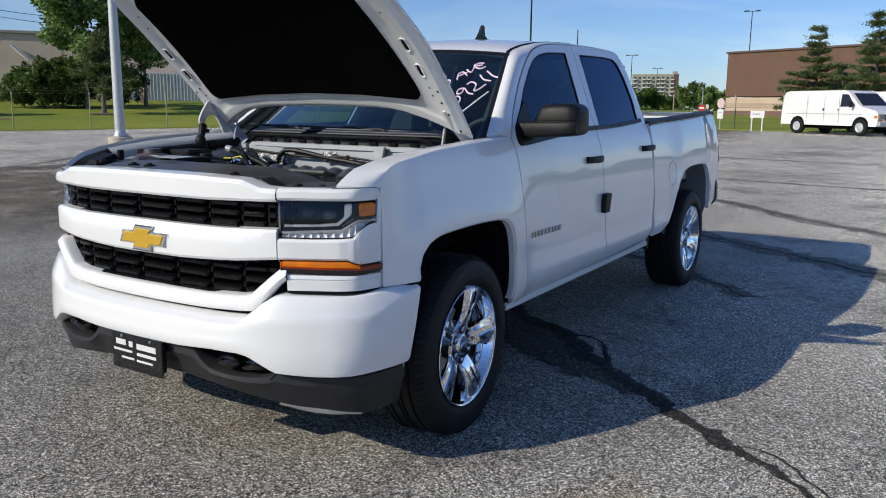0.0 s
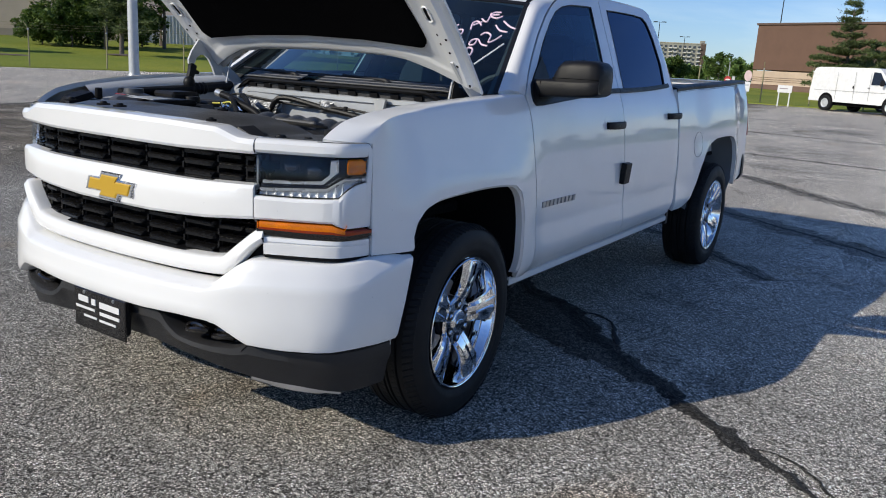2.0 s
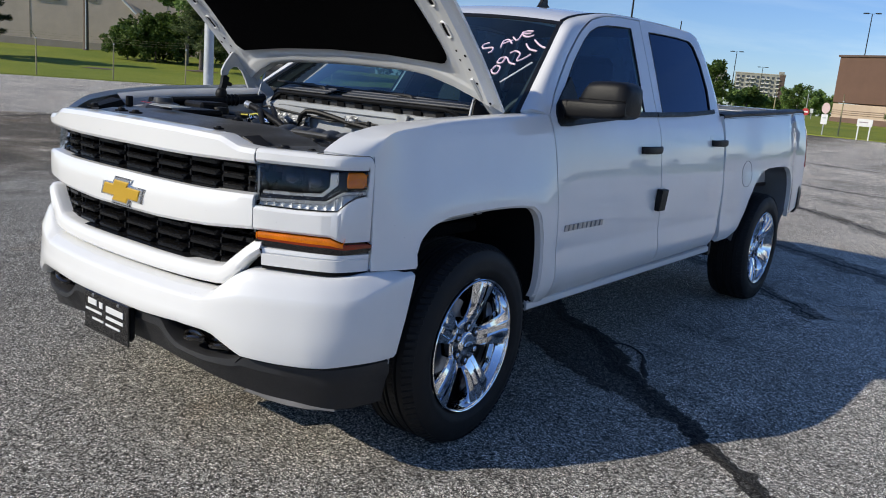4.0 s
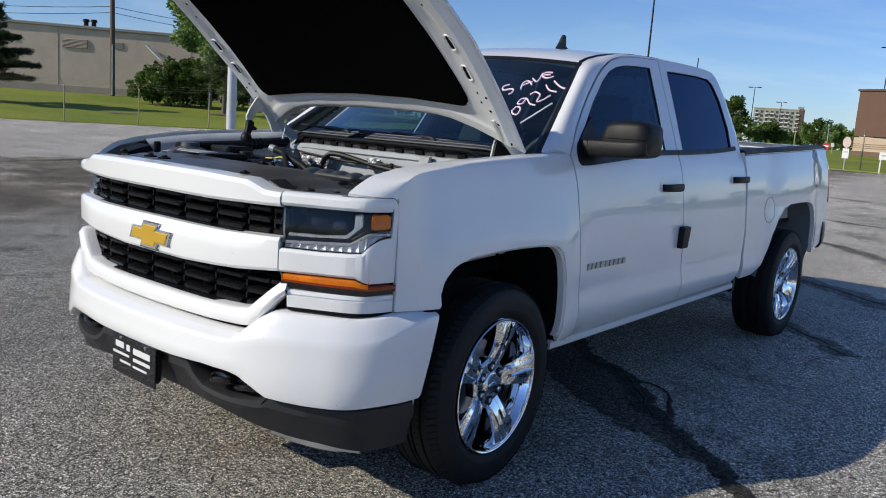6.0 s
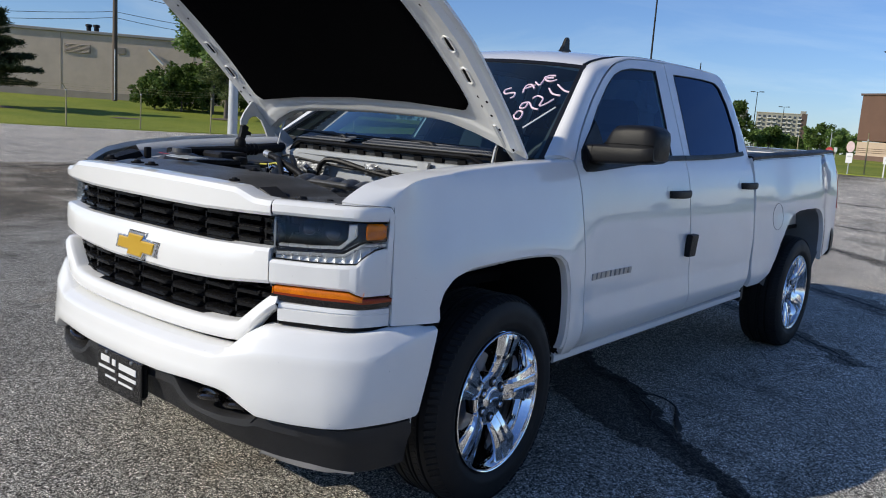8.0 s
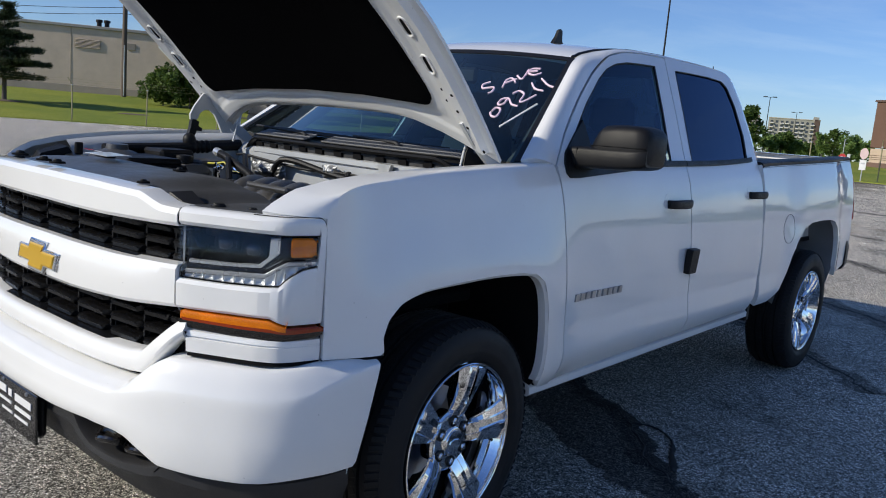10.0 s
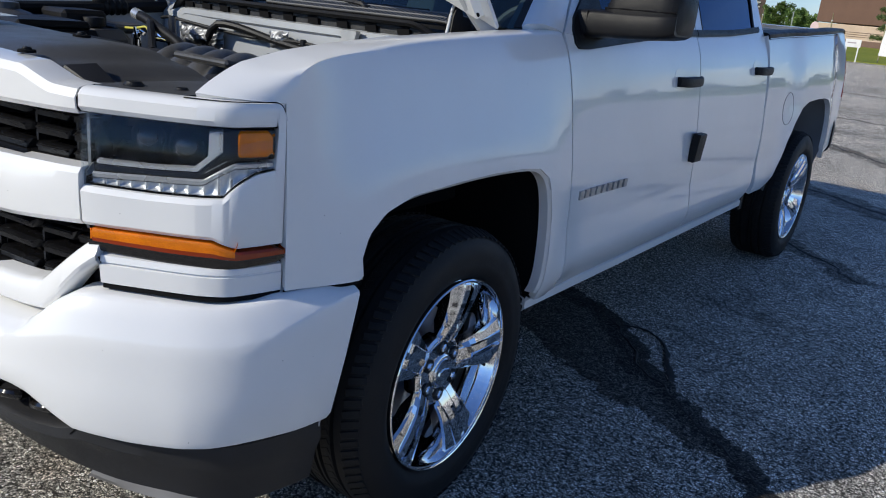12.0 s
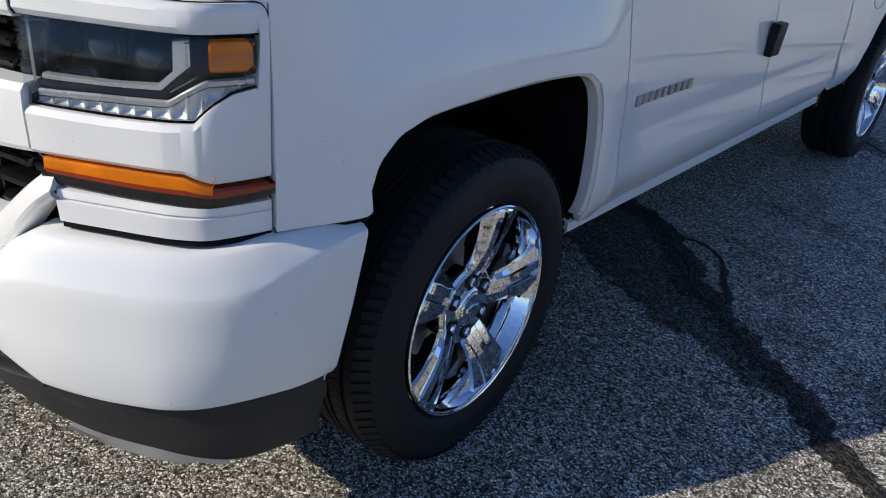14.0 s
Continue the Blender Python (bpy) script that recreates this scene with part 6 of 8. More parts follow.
part("cowl_flange", sheet(arr([[(x, seal_line(x)[0] + dy, seal_line(x)[1] - 0.038 + dz) for x in xs] for dy, dz in ((0.022, 0.0), (0.012, -0.002), (0.006, -0.004), (0.005, -0.024), (0.016, -0.030))]), 0.003, (0, -1, 0.4)), FIREWALL, truck, "pale steel flange under the cowl")
part("cowl_panel", sheet(arr([[(x, seal_line(x)[0] + 0.03 + w * (screen(x, 0.0)[1] - seal_line(x)[0] - 0.03 + 0.01), 1.294 + 0.010 * w - 0.55 * max(0, abs(x) - 0.62) ** 1.4 * (1 - w)) for x in xs] for w in (0, 0.25, 0.5, 0.75, 1)]), 0.01, (0, 0, 1)), BLACK, truck, "black cowl vent panel")
# vent meshes
for x0, x1 in ((-0.66, -0.22), (-0.10, 0.22), (0.22, 0.68)):
    vent = part("cowl_vent", sheet(arr([[(x, seal_line(x)[0] + 0.035 + w * 0.070, 1.304 + 0.022 * w - 0.55 * max(0, abs(x) - 0.62) ** 1.4) for x in np.linspace(x0, x1, 14)] for w in (0, 1)]), 0.004, (0, 0, 1)), GRILLE, truck)
    n = int((x1 - x0) / 0.0125)
    bars = []
    for k in range(n + 1):
        x = x0 + (x1 - x0) * k / n
        z = 1.3125 - 0.55 * max(0, abs(x) - 0.62) ** 1.4
        bars.append(block((x, seal_line(x)[0] + 0.070, z + 0.005), (0.005, 0.072, 0.006), 0.001, Matrix.Rotation(0.30, 3, "X")))
    for w in (0.0, 0.5, 1.0):
        bars.append(tube([(x, seal_line(x)[0] + 0.035 + 0.070 * w, 1.308 + 0.022 * w - 0.55 * max(0, abs(x) - 0.62) ** 1.4) for x in np.linspace(x0, x1, 14)], 0.0035, 5))
    part("vent_grid", merge(*bars), VENTGREY, vent, smooth=False)
# wipers
for px, tip in ((0.30, -0.30), (-0.28, -0.70)):
    arm = [(px, 0.340, 1.318), (px - 0.03, 0.342, 1.332), (px - 0.25, 0.368, 1.340), (tip + 0.28, 0.382, 1.342)]
    wp = part("wiper", tube(resample(arm, 12), [0.012, 0.011, 0.010, 0.009, 0.009, 0.008, 0.008, 0.007, 0.007, 0.006, 0.006, 0.006], 8), BLACK, truck, "black windshield wiper")
    blade = [tuple(screen(q, 0.035 + 0.02 * k / 11, 0.012)) for k, q in enumerate(np.linspace(px + 0.22, tip - 0.04, 12))]
    part("blade", tube(blade, 0.007, 6), BLACK, wp)
    part("wiper_pivot", moved(lathe([(0, 0.022), (0.02, 0.020), (0.028, 0.014), (0.030, 0.001)], 14, "z"), Matrix.Translation((px, 0.335, 1.302))), BLACK, wp)
# engine and what lies about it
part("bay_floor", block((0, -0.1, 0.80), (1.40, 0.95, 0.05), 0.01), LINER, truck)
part("bulkhead", sheet(arr([[(x, 0.335 - 0.035 * (1 - (x / 0.75) ** 2), z) for x in np.linspace(-0.72, 0.72, 15)] for z in (0.85, 1.0, 1.16)]), 0.0, (0, -1, 0)), LINER, truck)


def intake_z(x, y):
    """Top of the intake manifold: a long barrel with ribs slanting across it."""
    barrel = math.sqrt(max(0.0, 1 - ((y + 0.10) / 0.19) ** 2))
    rib = abs(math.sin((x + 0.55 * (y + 0.10)) * math.pi / 0.092)) ** 0.6
    return 1.070 + 0.085 * barrel * (0.86 + 0.14 * rib) + 0.014 * rib * barrel


engine = part("intake_manifold", sheet(arr([[(x, y, intake_z(x, y)) for x in np.linspace(-0.06, 0.60, 100)] for y in np.linspace(-0.285, 0.085, 26)]), 0.08, (0, 0, 1)), COVER, truck, "black ribbed plastic intake manifold")
part("manifold_plate", block((0.36, -0.300, 1.160), (0.22, 0.085, 0.018), 0.006, Matrix.Rotation(-0.22, 3, "X")), COVER, engine)
part("throttle_body", moved(lathe([(-0.06, 0.001), (-0.06, 0.045), (-0.02, 0.048), (-0.018, 0.058), (0.02, 0.058), (0.022, 0.046), (0.06, 0.045)], 24, "y"), Matrix.Translation((0.10, -0.33, 1.10))), ALU, engine)
part("engine_block", block((0.22, -0.12, 1.0), (0.66, 0.46, 0.16), 0.03), LINER, engine)
part("intake_duct", tube(resample([(-0.46, -0.40, 1.12), (-0.38, -0.30, 1.12), (-0.25, -0.22, 1.11), (-0.06, -0.20, 1.10)], 16), 0.045, 16), BLACK, truck)
part("air_box", merge(block((-0.52, -0.32, 1.10), (0.34, 0.30, 0.14), 0.025), block((-0.52, -0.32, 1.18), (0.28, 0.24, 0.03), 0.012)), BLACK, truck, "black air cleaner box")
part("reservoir_cap", moved(lathe([(0, 0.038), (0.012, 0.040), (0.03, 0.036), (0.034, 0.001)], 20, "z"), Matrix.Translation((-0.55, -0.10, 1.17))), BLACK, truck)
part("reservoir", block((-0.55, -0.08, 1.10), (0.18, 0.16, 0.13), 0.03), COVER, truck)
part("fuse_box", merge(block((0.60, 0.02, 1.08), (0.20, 0.30, 0.12), 0.02), block((0.60, 0.02, 1.15), (0.21, 0.31, 0.02), 0.006)), BLACK, truck)
part("battery", block((0.60, -0.30, 1.06), (0.20, 0.28, 0.18), 0.012), BLACK, truck)
part("brake_booster", moved(lathe([(-0.06, 0.001), (-0.06, 0.10), (0.0, 0.12), (0.05, 0.10), (0.06, 0.02)], 24, "y"), Matrix.Translation((0.52, 0.24, 1.06))), BLACK, truck)
def crumple(cx, cy, cz, w, h, deep, seed):
    """Foil pressed over pipes: creased facets on a bulging sheet."""
    rows = []
    for b in np.linspace(0, 1, 15):
        row = []
        for a in np.linspace(0, 1, 25):
            n1 = noise.noise(Vector((a * w * 28, b * h * 28, seed)))
            n2 = noise.noise(Vector((a * w * 75, b * h * 75, seed + 4)))
            bulge = math.sin(math.pi * a) * math.sin(math.pi * b)
            row.append((cx + w * (a - 0.5) + 0.004 * n2, cy - deep * bulge - 0.012 * abs(n1) - 0.005 * n2, cz + h * (b - 0.5) * (1 + 0.25 * noise.noise(Vector((a * 4, seed, 0)))) + 0.006 * n1))
        rows.append(row)
    return sheet(arr(rows), 0.003, (0, -1, 0))


# crumpled foil over the pipes at the firewall
part("heat_shield", crumple(-0.41, 0.238, 1.156, 0.25, 0.085, 0.03, 2.0), FOIL, truck, "crumpled silver foil heat shield", smooth=False)
part("pipe_shield", crumple(0.018, 0.228, 1.192, 0.09, 0.055, 0.015, 7.0), FOIL, truck, "crumpled silver foil on a pipe", smooth=False)
part("heater_hose", merge(*[tube(resample(q, 26), 0.013, 9) for q in (
    [(-0.34, 0.20, 1.10), (-0.30, 0.20, 1.20), (-0.22, 0.22, 1.215), (0.0, 0.225, 1.185), (0.2, 0.22, 1.165), (0.42, 0.21, 1.135)],
    [(-0.52, 0.10, 1.20), (-0.40, 0.02, 1.19), (-0.28, -0.05, 1.12)], [(-0.48, 0.16, 1.21), (-0.36, 0.08, 1.18), (-0.26, 0.02, 1.10)])]), BLACK, truck, "black rubber heater hoses")
part("wire_loom", merge(*[tube(resample(q, 24), 0.006, 7) for q in (
    [(-0.64, 0.225, 1.205), (-0.60, 0.225, 1.212), (-0.35, 0.225, 1.195), (-0.11, 0.225, 1.185), (0.13, 0.225, 1.192), (0.35, 0.23, 1.175)], [(0.30, 0.22, 1.15), (0.45, 0.15, 1.12), (0.6, 0.1, 1.17)])]), BLACK, truck)
part("steel_line", merge(*[tube(resample(q, 20), 0.007, 8) for q in (
    [(-0.44, 0.12, 1.06), (-0.41, 0.10, 1.15), (-0.33, 0.06, 1.155), (-0.24, 0.02, 1.14)], [(-0.46, 0.02, 1.06), (-0.44, 0.0, 1.16), (-0.36, -0.03, 1.165)])]), CHROME, truck)
part("strut_tower", moved(lathe([(0, 0.09), (0.05, 0.08), (0.06, 0.001)], 20, "z"), Matrix.Translation((0.62, 0.16, 1.05))), ALU, truck)
part("cowl_bracket", hull([(0.336 + a, 0.222, 1.222 + b) for a, b in ((-0.035, 0.03), (0.035, 0.03), (0.02, -0.03), (-0.02, -0.03))] + [(0.336 + a, 0.240, 1.222 + b) for a, b in ((-0.035, 0.03), (0.035, 0.03), (0.02, -0.03), (-0.02, -0.03))]), ALU, truck, smooth=False)
for x in (-0.56, -0.33, -0.09, 0.14):
    part("loom_clip", block((x, 0.222, 1.205 if x < -0.4 else 1.192), (0.022, 0.016, 0.022), 0.004), BLACK, truck)
part("coolant_hose", tube(resample([(-0.545, 0.065, 1.216), (-0.48, 0.058, 1.206), (-0.416, 0.05, 1.189), (-0.33, 0.04, 1.168), (-0.25, 0.03, 1.145), (-0.16, 0.01, 1.10)], 20), 0.017, 12), BLACK, truck, "black coolant hose")
part("hose_clamp", tube(resample([(-0.565, 0.067, 1.220), (-0.525, 0.064, 1.213)], 4), 0.0195, 12), SATIN, truck, "pale hose clamp")
part("bypass_pipe", tube(resample([(-0.40, 0.03, 1.150), (-0.37, 0.04, 1.148), (-0.319, 0.045, 1.147), (-0.29, 0.05, 1.146)], 10), 0.0085, 10), CHROME, truck)
part("riser_pipe", tube(resample([(-0.432, 0.045, 1.196), (-0.40, 0.045, 1.172), (-0.361, 0.045, 1.148)], 8), 0.009, 10), CHROME, truck)
part("sensor_stem", moved(lathe([(-0.06, 0.012), (-0.01, 0.012), (-0.006, 0.016), (0.006, 0.016), (0.010, 0.010), (0.03, 0.009), (0.032, 0.001)], 14, "z"), Matrix.Translation((-0.455, 0.0, 1.150))), CHROME, truck)
part("dipstick", tube(resample([(-0.52, 0.0, 1.172), (-0.46, 0.0, 1.176), (-0.40, 0.0, 1.186), (-0.385, 0.0, 1.178)], 12), 0.004, 8), YELLOW, truck)
part("coolant_tank", moved(lathe([(-0.10, 0.11), (-0.03, 0.125), (0.015, 0.11), (0.04, 0.075), (0.05, 0.045), (0.07, 0.042), (0.074, 0.001)], 26, "z"), Matrix.Translation((-0.66, -0.34, 1.16))), COVER, truck)
part("relay_box", block((-0.64, -0.12, 1.195), (0.16, 0.16, 0.05), 0.012), BLACK, truck)
part("relay_lid", block((-0.60, 0.03, 1.165), (0.15, 0.13, 0.03), 0.008), COVER, truck)
# far hinge's rubber boot
part("hinge_boot", moved(lathe([(-0.05, 0.026), (-0.034, 0.029), (-0.020, 0.027), (-0.010, 0.021), (-0.004, 0.013), (0.0, 0.001)], 20, "z"), Matrix.Translation((-0.745, 0.040, 1.290))), BLACK, truck)
part("hinge_hook", prism([(0.030, 1.275), (0.062, 1.275), (0.072, 1.300), (0.098, 1.298), (0.100, 1.312), (0.080, 1.322), (0.084, 1.340), (0.062, 1.352), (0.046, 1.345), (0.042, 1.315)], lambda a, b, dd: (-0.738 - dd, a, b), 0.022), BLACK, truck, "black hinge hook")
lobe = prism([(0.108, 1.468), (0.066, 1.412), (0.046, 1.372), (0.048, 1.350), (0.066, 1.342), (0.084, 1.354), (0.094, 1.380), (0.118, 1.396), (0.146, 1.396), (0.170, 1.380), (0.196, 1.336), (0.214, 1.296), (0.262, 1.296), (0.250, 1.350), (0.225, 1.420), (0.180, 1.475)], lambda a, b, dd: (-0.752 - dd, a, b), 0.012)
part("hinge_plate", lobe, PALEGREY, truck, "pale painted steel hinge plate", smooth=False)

# cabin
part("dashboard", sheet(arr([[(x, y, z + 0.02 * math.cos(x * 3)) for x in np.linspace(-0.74, 0.74, 20)] for y, z in ((0.46, 1.265), (0.70, 1.285), (0.92, 1.27), (1.00, 1.22), (1.02, 1.05), (1.0, 0.8))]), 0.02, (0, 0, 1)), INTERIOR, truck)
wheel_ring = [(0.42 + 0.19 * math.cos(a), 1.13 + 0.06 * math.sin(a), 1.20 + 0.18 * math.sin(a)) for a in np.linspace(0, 2 * math.pi, 36)]
sw = part("steering_wheel", tube(wheel_ring, 0.016, 8, False), INTERIOR, truck)
part("steering_hub", hull([(0.42 + a, 1.115 + d, 1.19 + b) for a, b in rounded(0.17, 0.12, 0.04) for d in (0, 0.05)]), INTERIOR, sw)


def seat(x, y, wide=0.50):
    st = new("seat")
    st.parent = truck
    rows = []
    for z, t, w in ((0.95, 0.10, 0.98), (1.10, 0.11, 1.0), (1.25, 0.10, 0.96), (1.38, 0.085, 0.88), (1.45, 0.06, 0.75)):
        rows.append([(x + wide / 2 * w * math.copysign(abs(math.cos(a)) ** 0.5, math.cos(a)), y + 0.22 * (z - 0.9) + t * math.copysign(abs(math.sin(a)) ** 0.6, math.sin(a)), z) for a in np.linspace(0, 2 * math.pi, 25)])
    part("backrest", sheet(arr(rows), 0, (0, -1, 0)), SEAT, st)
    part("cushion", block((x, y - 0.22, 0.90), (wide, 0.52, 0.16), 0.05), SEAT, st)
    part("headrest", block((x, y + 0.15, 1.54), (0.26, 0.10, 0.18), 0.04), SEAT, st)
    part("headrest_post", merge(tube([(x - 0.06, y + 0.14, 1.40), (x - 0.06, y + 0.15, 1.48)], 0.007, 6), tube([(x + 0.06, y + 0.14, 1.40), (x + 0.06, y + 0.15, 1.48)], 0.007, 6)), CHROME, st)


for x, y in ((0.42, 1.62), (-0.42, 1.62), (0.42, 2.38), (-0.42, 2.38)):
    seat(x, y)
part("cab_lining", sheet(arr([[(x, y, float(roof_z(x, y)) - 0.045) for x in np.linspace(-0.60, 0.60, 9)] for y in (1.18, 1.6, 2.1, 2.55)]), 0, (0, 0, -1)), LINING, truck)
part("cab_floor", block((0, 1.55, 0.62), (1.74, 2.0, 0.04), 0.01), INTERIOR, truck)
part("rear_view_mirror", merge(block((0.02, 0.98, 1.66), (0.24, 0.03, 0.075), 0.012), tube([(0.02, 0.99, 1.69), (0.02, 1.03, 1.74)], 0.008, 6)), BLACK, truck)
for s in (1, -1):
    part("door_lining", flip(sheet(arr([[(0.86, y, z) for y in (0.60, 1.6, 2.55)] for z in (0.6, 1.29)]), 0, (-1, 0, 0)), s), INTERIOR, truck)
    bx = lambda z: float(house_x(z)) - 0.05
    part("middle_pillar", flip(sheet(arr([[(bx(z), 1.58 + 0.20 * (z - 1.3), z), (bx(z), 1.72 + 0.20 * (z - 1.3), z)] for z in (1.28, 1.5, 1.8)]), 0.02, (-1, 0, 0)), s), INTERIOR, truck)


# ---- the ground ----
def ground_z(x, y):
    return 0.40 * smoothstep(10.0, 46.0, arr(y)) + 0.0 * arr(x)


axis = np.concatenate([-np.geomspace(4000, 14, 22), np.linspace(-12, 12, 17), np.geomspace(14, 4000, 22)])
ay = np.concatenate([-np.geomspace(4000, 14, 18), np.linspace(-12, 60, 49), np.geomspace(66, 4000, 18)])
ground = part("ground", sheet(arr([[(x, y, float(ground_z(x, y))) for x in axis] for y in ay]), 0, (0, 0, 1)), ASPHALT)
tagged(ground, "worn grey asphalt parking lot with cracks and stains", "ground", kind="structure")
rng = random.Random(7)


def wobble(points, n, amp):
    """A line with fine uneven bends."""
    p = resample(points, n)
    d = np.gradient(p, axis=0)
    d /= np.linalg.norm(d, axis=1, keepdims=True)
    nor = np.stack([-d[:, 1], d[:, 0]], -1)
    w = arr([noise.noise(Vector((q[0] * 3.1, q[1] * 3.1, 5.0))) + 0.6 * noise.noise(Vector((q[0] * 11, q[1] * 11, 1.0))) for q in p])
    return p + nor * (amp * w)[:, None], nor


def ribbon(points, width, n, amp, lift, jag=0.5, scale=9.0):
    """An uneven strip on the ground along a line; width a number or one a point."""
    p, nor = wobble(points, n, amp)
    w = resample([(i, v) for i, v in enumerate(width)], n)[:, 1] if isinstance(width, (list, tuple)) else np.full(n, width)
    rows = []
    for k, sgn in enumerate((-1, -0.33, 0.33, 1)):
        e = arr([1 + jag * (noise.noise(Vector((q[0] * scale, q[1] * scale, 3.0 * sgn))) + 0.8 * noise.noise(Vector((q[0] * 31, q[1] * 31, 7.0 * sgn)))) for q in p]) if abs(sgn) == 1 else 1
        q = p + nor * (sgn * w * e / 2)[:, None]
        rows.append([(a, b, float(ground_z(a, b)) + lift * (1 if abs(sgn) < 1 else 0.6)) for a, b in q])
    return sheet(arr(rows), 0, (0, 0, 1))


def crack(name, label, geo, mat):
    ob = part(name, geo, mat)
    return tagged(ob, label, "pavement crack", kind="structure")


LINE = [(-0.9, 3.2), (0.0, 2.30), (0.37, 1.89), (0.59, 1.80), (0.79, 1.63), (0.95, 1.44), (1.06, 1.29), (1.18, 1.22), (1.32, 1.09), (1.46, 0.98), (1.59, 0.88), (1.70, 0.77), (1.79, 0.70), (1.92, 0.57), (2.04, 0.47), (2.16, 0.41), (2.25, 0.36), (2.34, 0.26), (2.5, 0.10), (2.8, -0.18), (3.6, -0.95), (4.6, -2.0)]


def patch(one, other, n, lift, jag):
    """An uneven sheet on the ground between two border lines."""
    a, b = resample(one, n), resample(other, n)
    rows = []
    for w in np.linspace(0, 1, 7):
        q = a + (b - a) * w
        e = jag * (abs(2 * w - 1) ** 3)
        q = q + arr([(e * (noise.noise(Vector((x * 6, y * 6, w))) + 0.7 * noise.noise(Vector((x * 19, y * 19, w)))), e * (noise.noise(Vector((x * 6, y * 6, 9 + w))) + 0.7 * noise.noise(Vector((x * 23, y * 23, 4 + w))))) for x, y in q])
        rows.append([(x, y, float(ground_z(x, y)) + lift) for x, y in q])
    return sheet(arr(rows), 0, (0, 0, 1))


crack("trim_tar_stain", "mottled dark oil stain beside a pavement crack", patch([(-0.25, 1.85), (0.20, 1.50), (0.52, 1.28), (0.73, 1.15), (0.90, 1.08), (1.09, 0.97), (1.21, 0.97), (1.32, 0.90), (1.45, 0.86), (1.54, 0.86), (1.65, 0.77), (1.76, 0.69)],
                                                                               [(-0.10, 2.50), (0.36, 1.98), (0.62, 1.85), (0.81, 1.68), (0.98, 1.52), (1.08, 1.36), (1.19, 1.29), (1.33, 1.17), (1.48, 1.03), (1.61, 0.95), (1.70, 0.82), (1.80, 0.75)], 240, 0.0032, 0.045), OILY)
crack("trim_crack_band", "tar band on a pavement crack", ribbon(LINE, [0.05, 0.10, 0.14, 0.13, 0.12, 0.13, 0.12, 0.12, 0.11, 0.10, 0.11, 0.085, 0.045, 0.026, 0.022, 0.026, 0.032, 0.034, 0.028, 0.024, 0.024, 0.024], 560, 0.02, 0.006, 0.95, 9.0), TAR)
crack("trim_crack", "open crack in asphalt filled with tar", ribbon(LINE, 0.012, 700, 0.035, 0.009, 1.0, 14.0), TARBLACK)
crack("trim_crack_branch", "branching crack in asphalt", ribbon([(0.80, 1.69), (0.88, 1.72), (0.95, 1.71), (1.03, 1.63), (1.09, 1.50), (1.15, 1.38), (1.19, 1.28)], [0.03, 0.018, 0.014, 0.018, 0.022, 0.035, 0.05], 180, 0.02, 0.008, 0.9, 14.0), TARBLACK)
crack("trim_crack_edge", "branching crack in asphalt", ribbon([(2.04, 0.47), (2.16, 0.49), (2.28, 0.44), (2.40, 0.30), (2.52, 0.12)], 0.014, 120, 0.03, 0.008, 0.9, 14.0), TAR)
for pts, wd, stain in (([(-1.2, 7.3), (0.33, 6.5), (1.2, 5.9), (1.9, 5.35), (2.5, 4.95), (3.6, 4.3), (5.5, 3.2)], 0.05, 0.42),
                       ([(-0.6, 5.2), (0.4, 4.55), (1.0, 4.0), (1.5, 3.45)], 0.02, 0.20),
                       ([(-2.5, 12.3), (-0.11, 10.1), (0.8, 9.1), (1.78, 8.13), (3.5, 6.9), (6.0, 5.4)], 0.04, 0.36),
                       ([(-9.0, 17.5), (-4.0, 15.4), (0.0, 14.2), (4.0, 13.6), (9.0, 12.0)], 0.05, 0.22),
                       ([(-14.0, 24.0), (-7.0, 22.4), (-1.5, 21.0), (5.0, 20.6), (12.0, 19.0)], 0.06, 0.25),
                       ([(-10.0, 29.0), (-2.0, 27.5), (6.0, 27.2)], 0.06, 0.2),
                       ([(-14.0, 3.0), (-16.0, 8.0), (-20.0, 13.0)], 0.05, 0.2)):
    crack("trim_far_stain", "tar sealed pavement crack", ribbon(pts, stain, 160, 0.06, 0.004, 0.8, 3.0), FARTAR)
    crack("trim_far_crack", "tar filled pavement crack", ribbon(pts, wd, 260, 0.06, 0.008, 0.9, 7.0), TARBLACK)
# worn darker lanes and oil stains on the lot
for k, (pts, w) in enumerate((([(-1.5, -1.0), (-1.9, -1.4), (-2.2, -1.9)], [0.25, 0.4, 0.2]), ([(0.2, -1.7), (0.55, -1.45), (0.8, -1.5)], [0.15, 0.3, 0.15]), ([(-1.0, -2.3), (-0.6, -1.9), (-0.4, -1.5)], [0.2, 0.35, 0.2]))):
    tagged(part("trim_worn_lane", ribbon(pts, w, 150, 0.15, 0.0020 + 0.0012 * k, 0.7, 2.2), STAIN), "darker stained strip of worn asphalt", "stain", kind="structure")


# ---- lawn, rising to the buildings ----
LEFT_A, CORNER, RIGHT_B = Vector((-77.5, -60.0)), Vector((-25.4, 43.0)), Vector((90.0, 43.0))
cols = []
for k in range(60):
    t = k / 59
    cols.append((LEFT_A.lerp(CORNER, t), Vector((-0.89, 0.45)), 1.0 if t < 0.9 else 1 - (t - 0.9) * 5))
for k in range(1, 50):
    t = k / 49
    cols.append((CORNER.lerp(RIGHT_B, t), Vector((0, 1)), max(0.0, 0.5 - 4 * t)))
cols = [(p, (n if not 50 < i < 66 else Vector((-0.89, 0.45)).lerp(Vector((0, 1)), (i - 50) / 16)).normalized(), w) for i, (p, n, w) in enumerate(cols)]


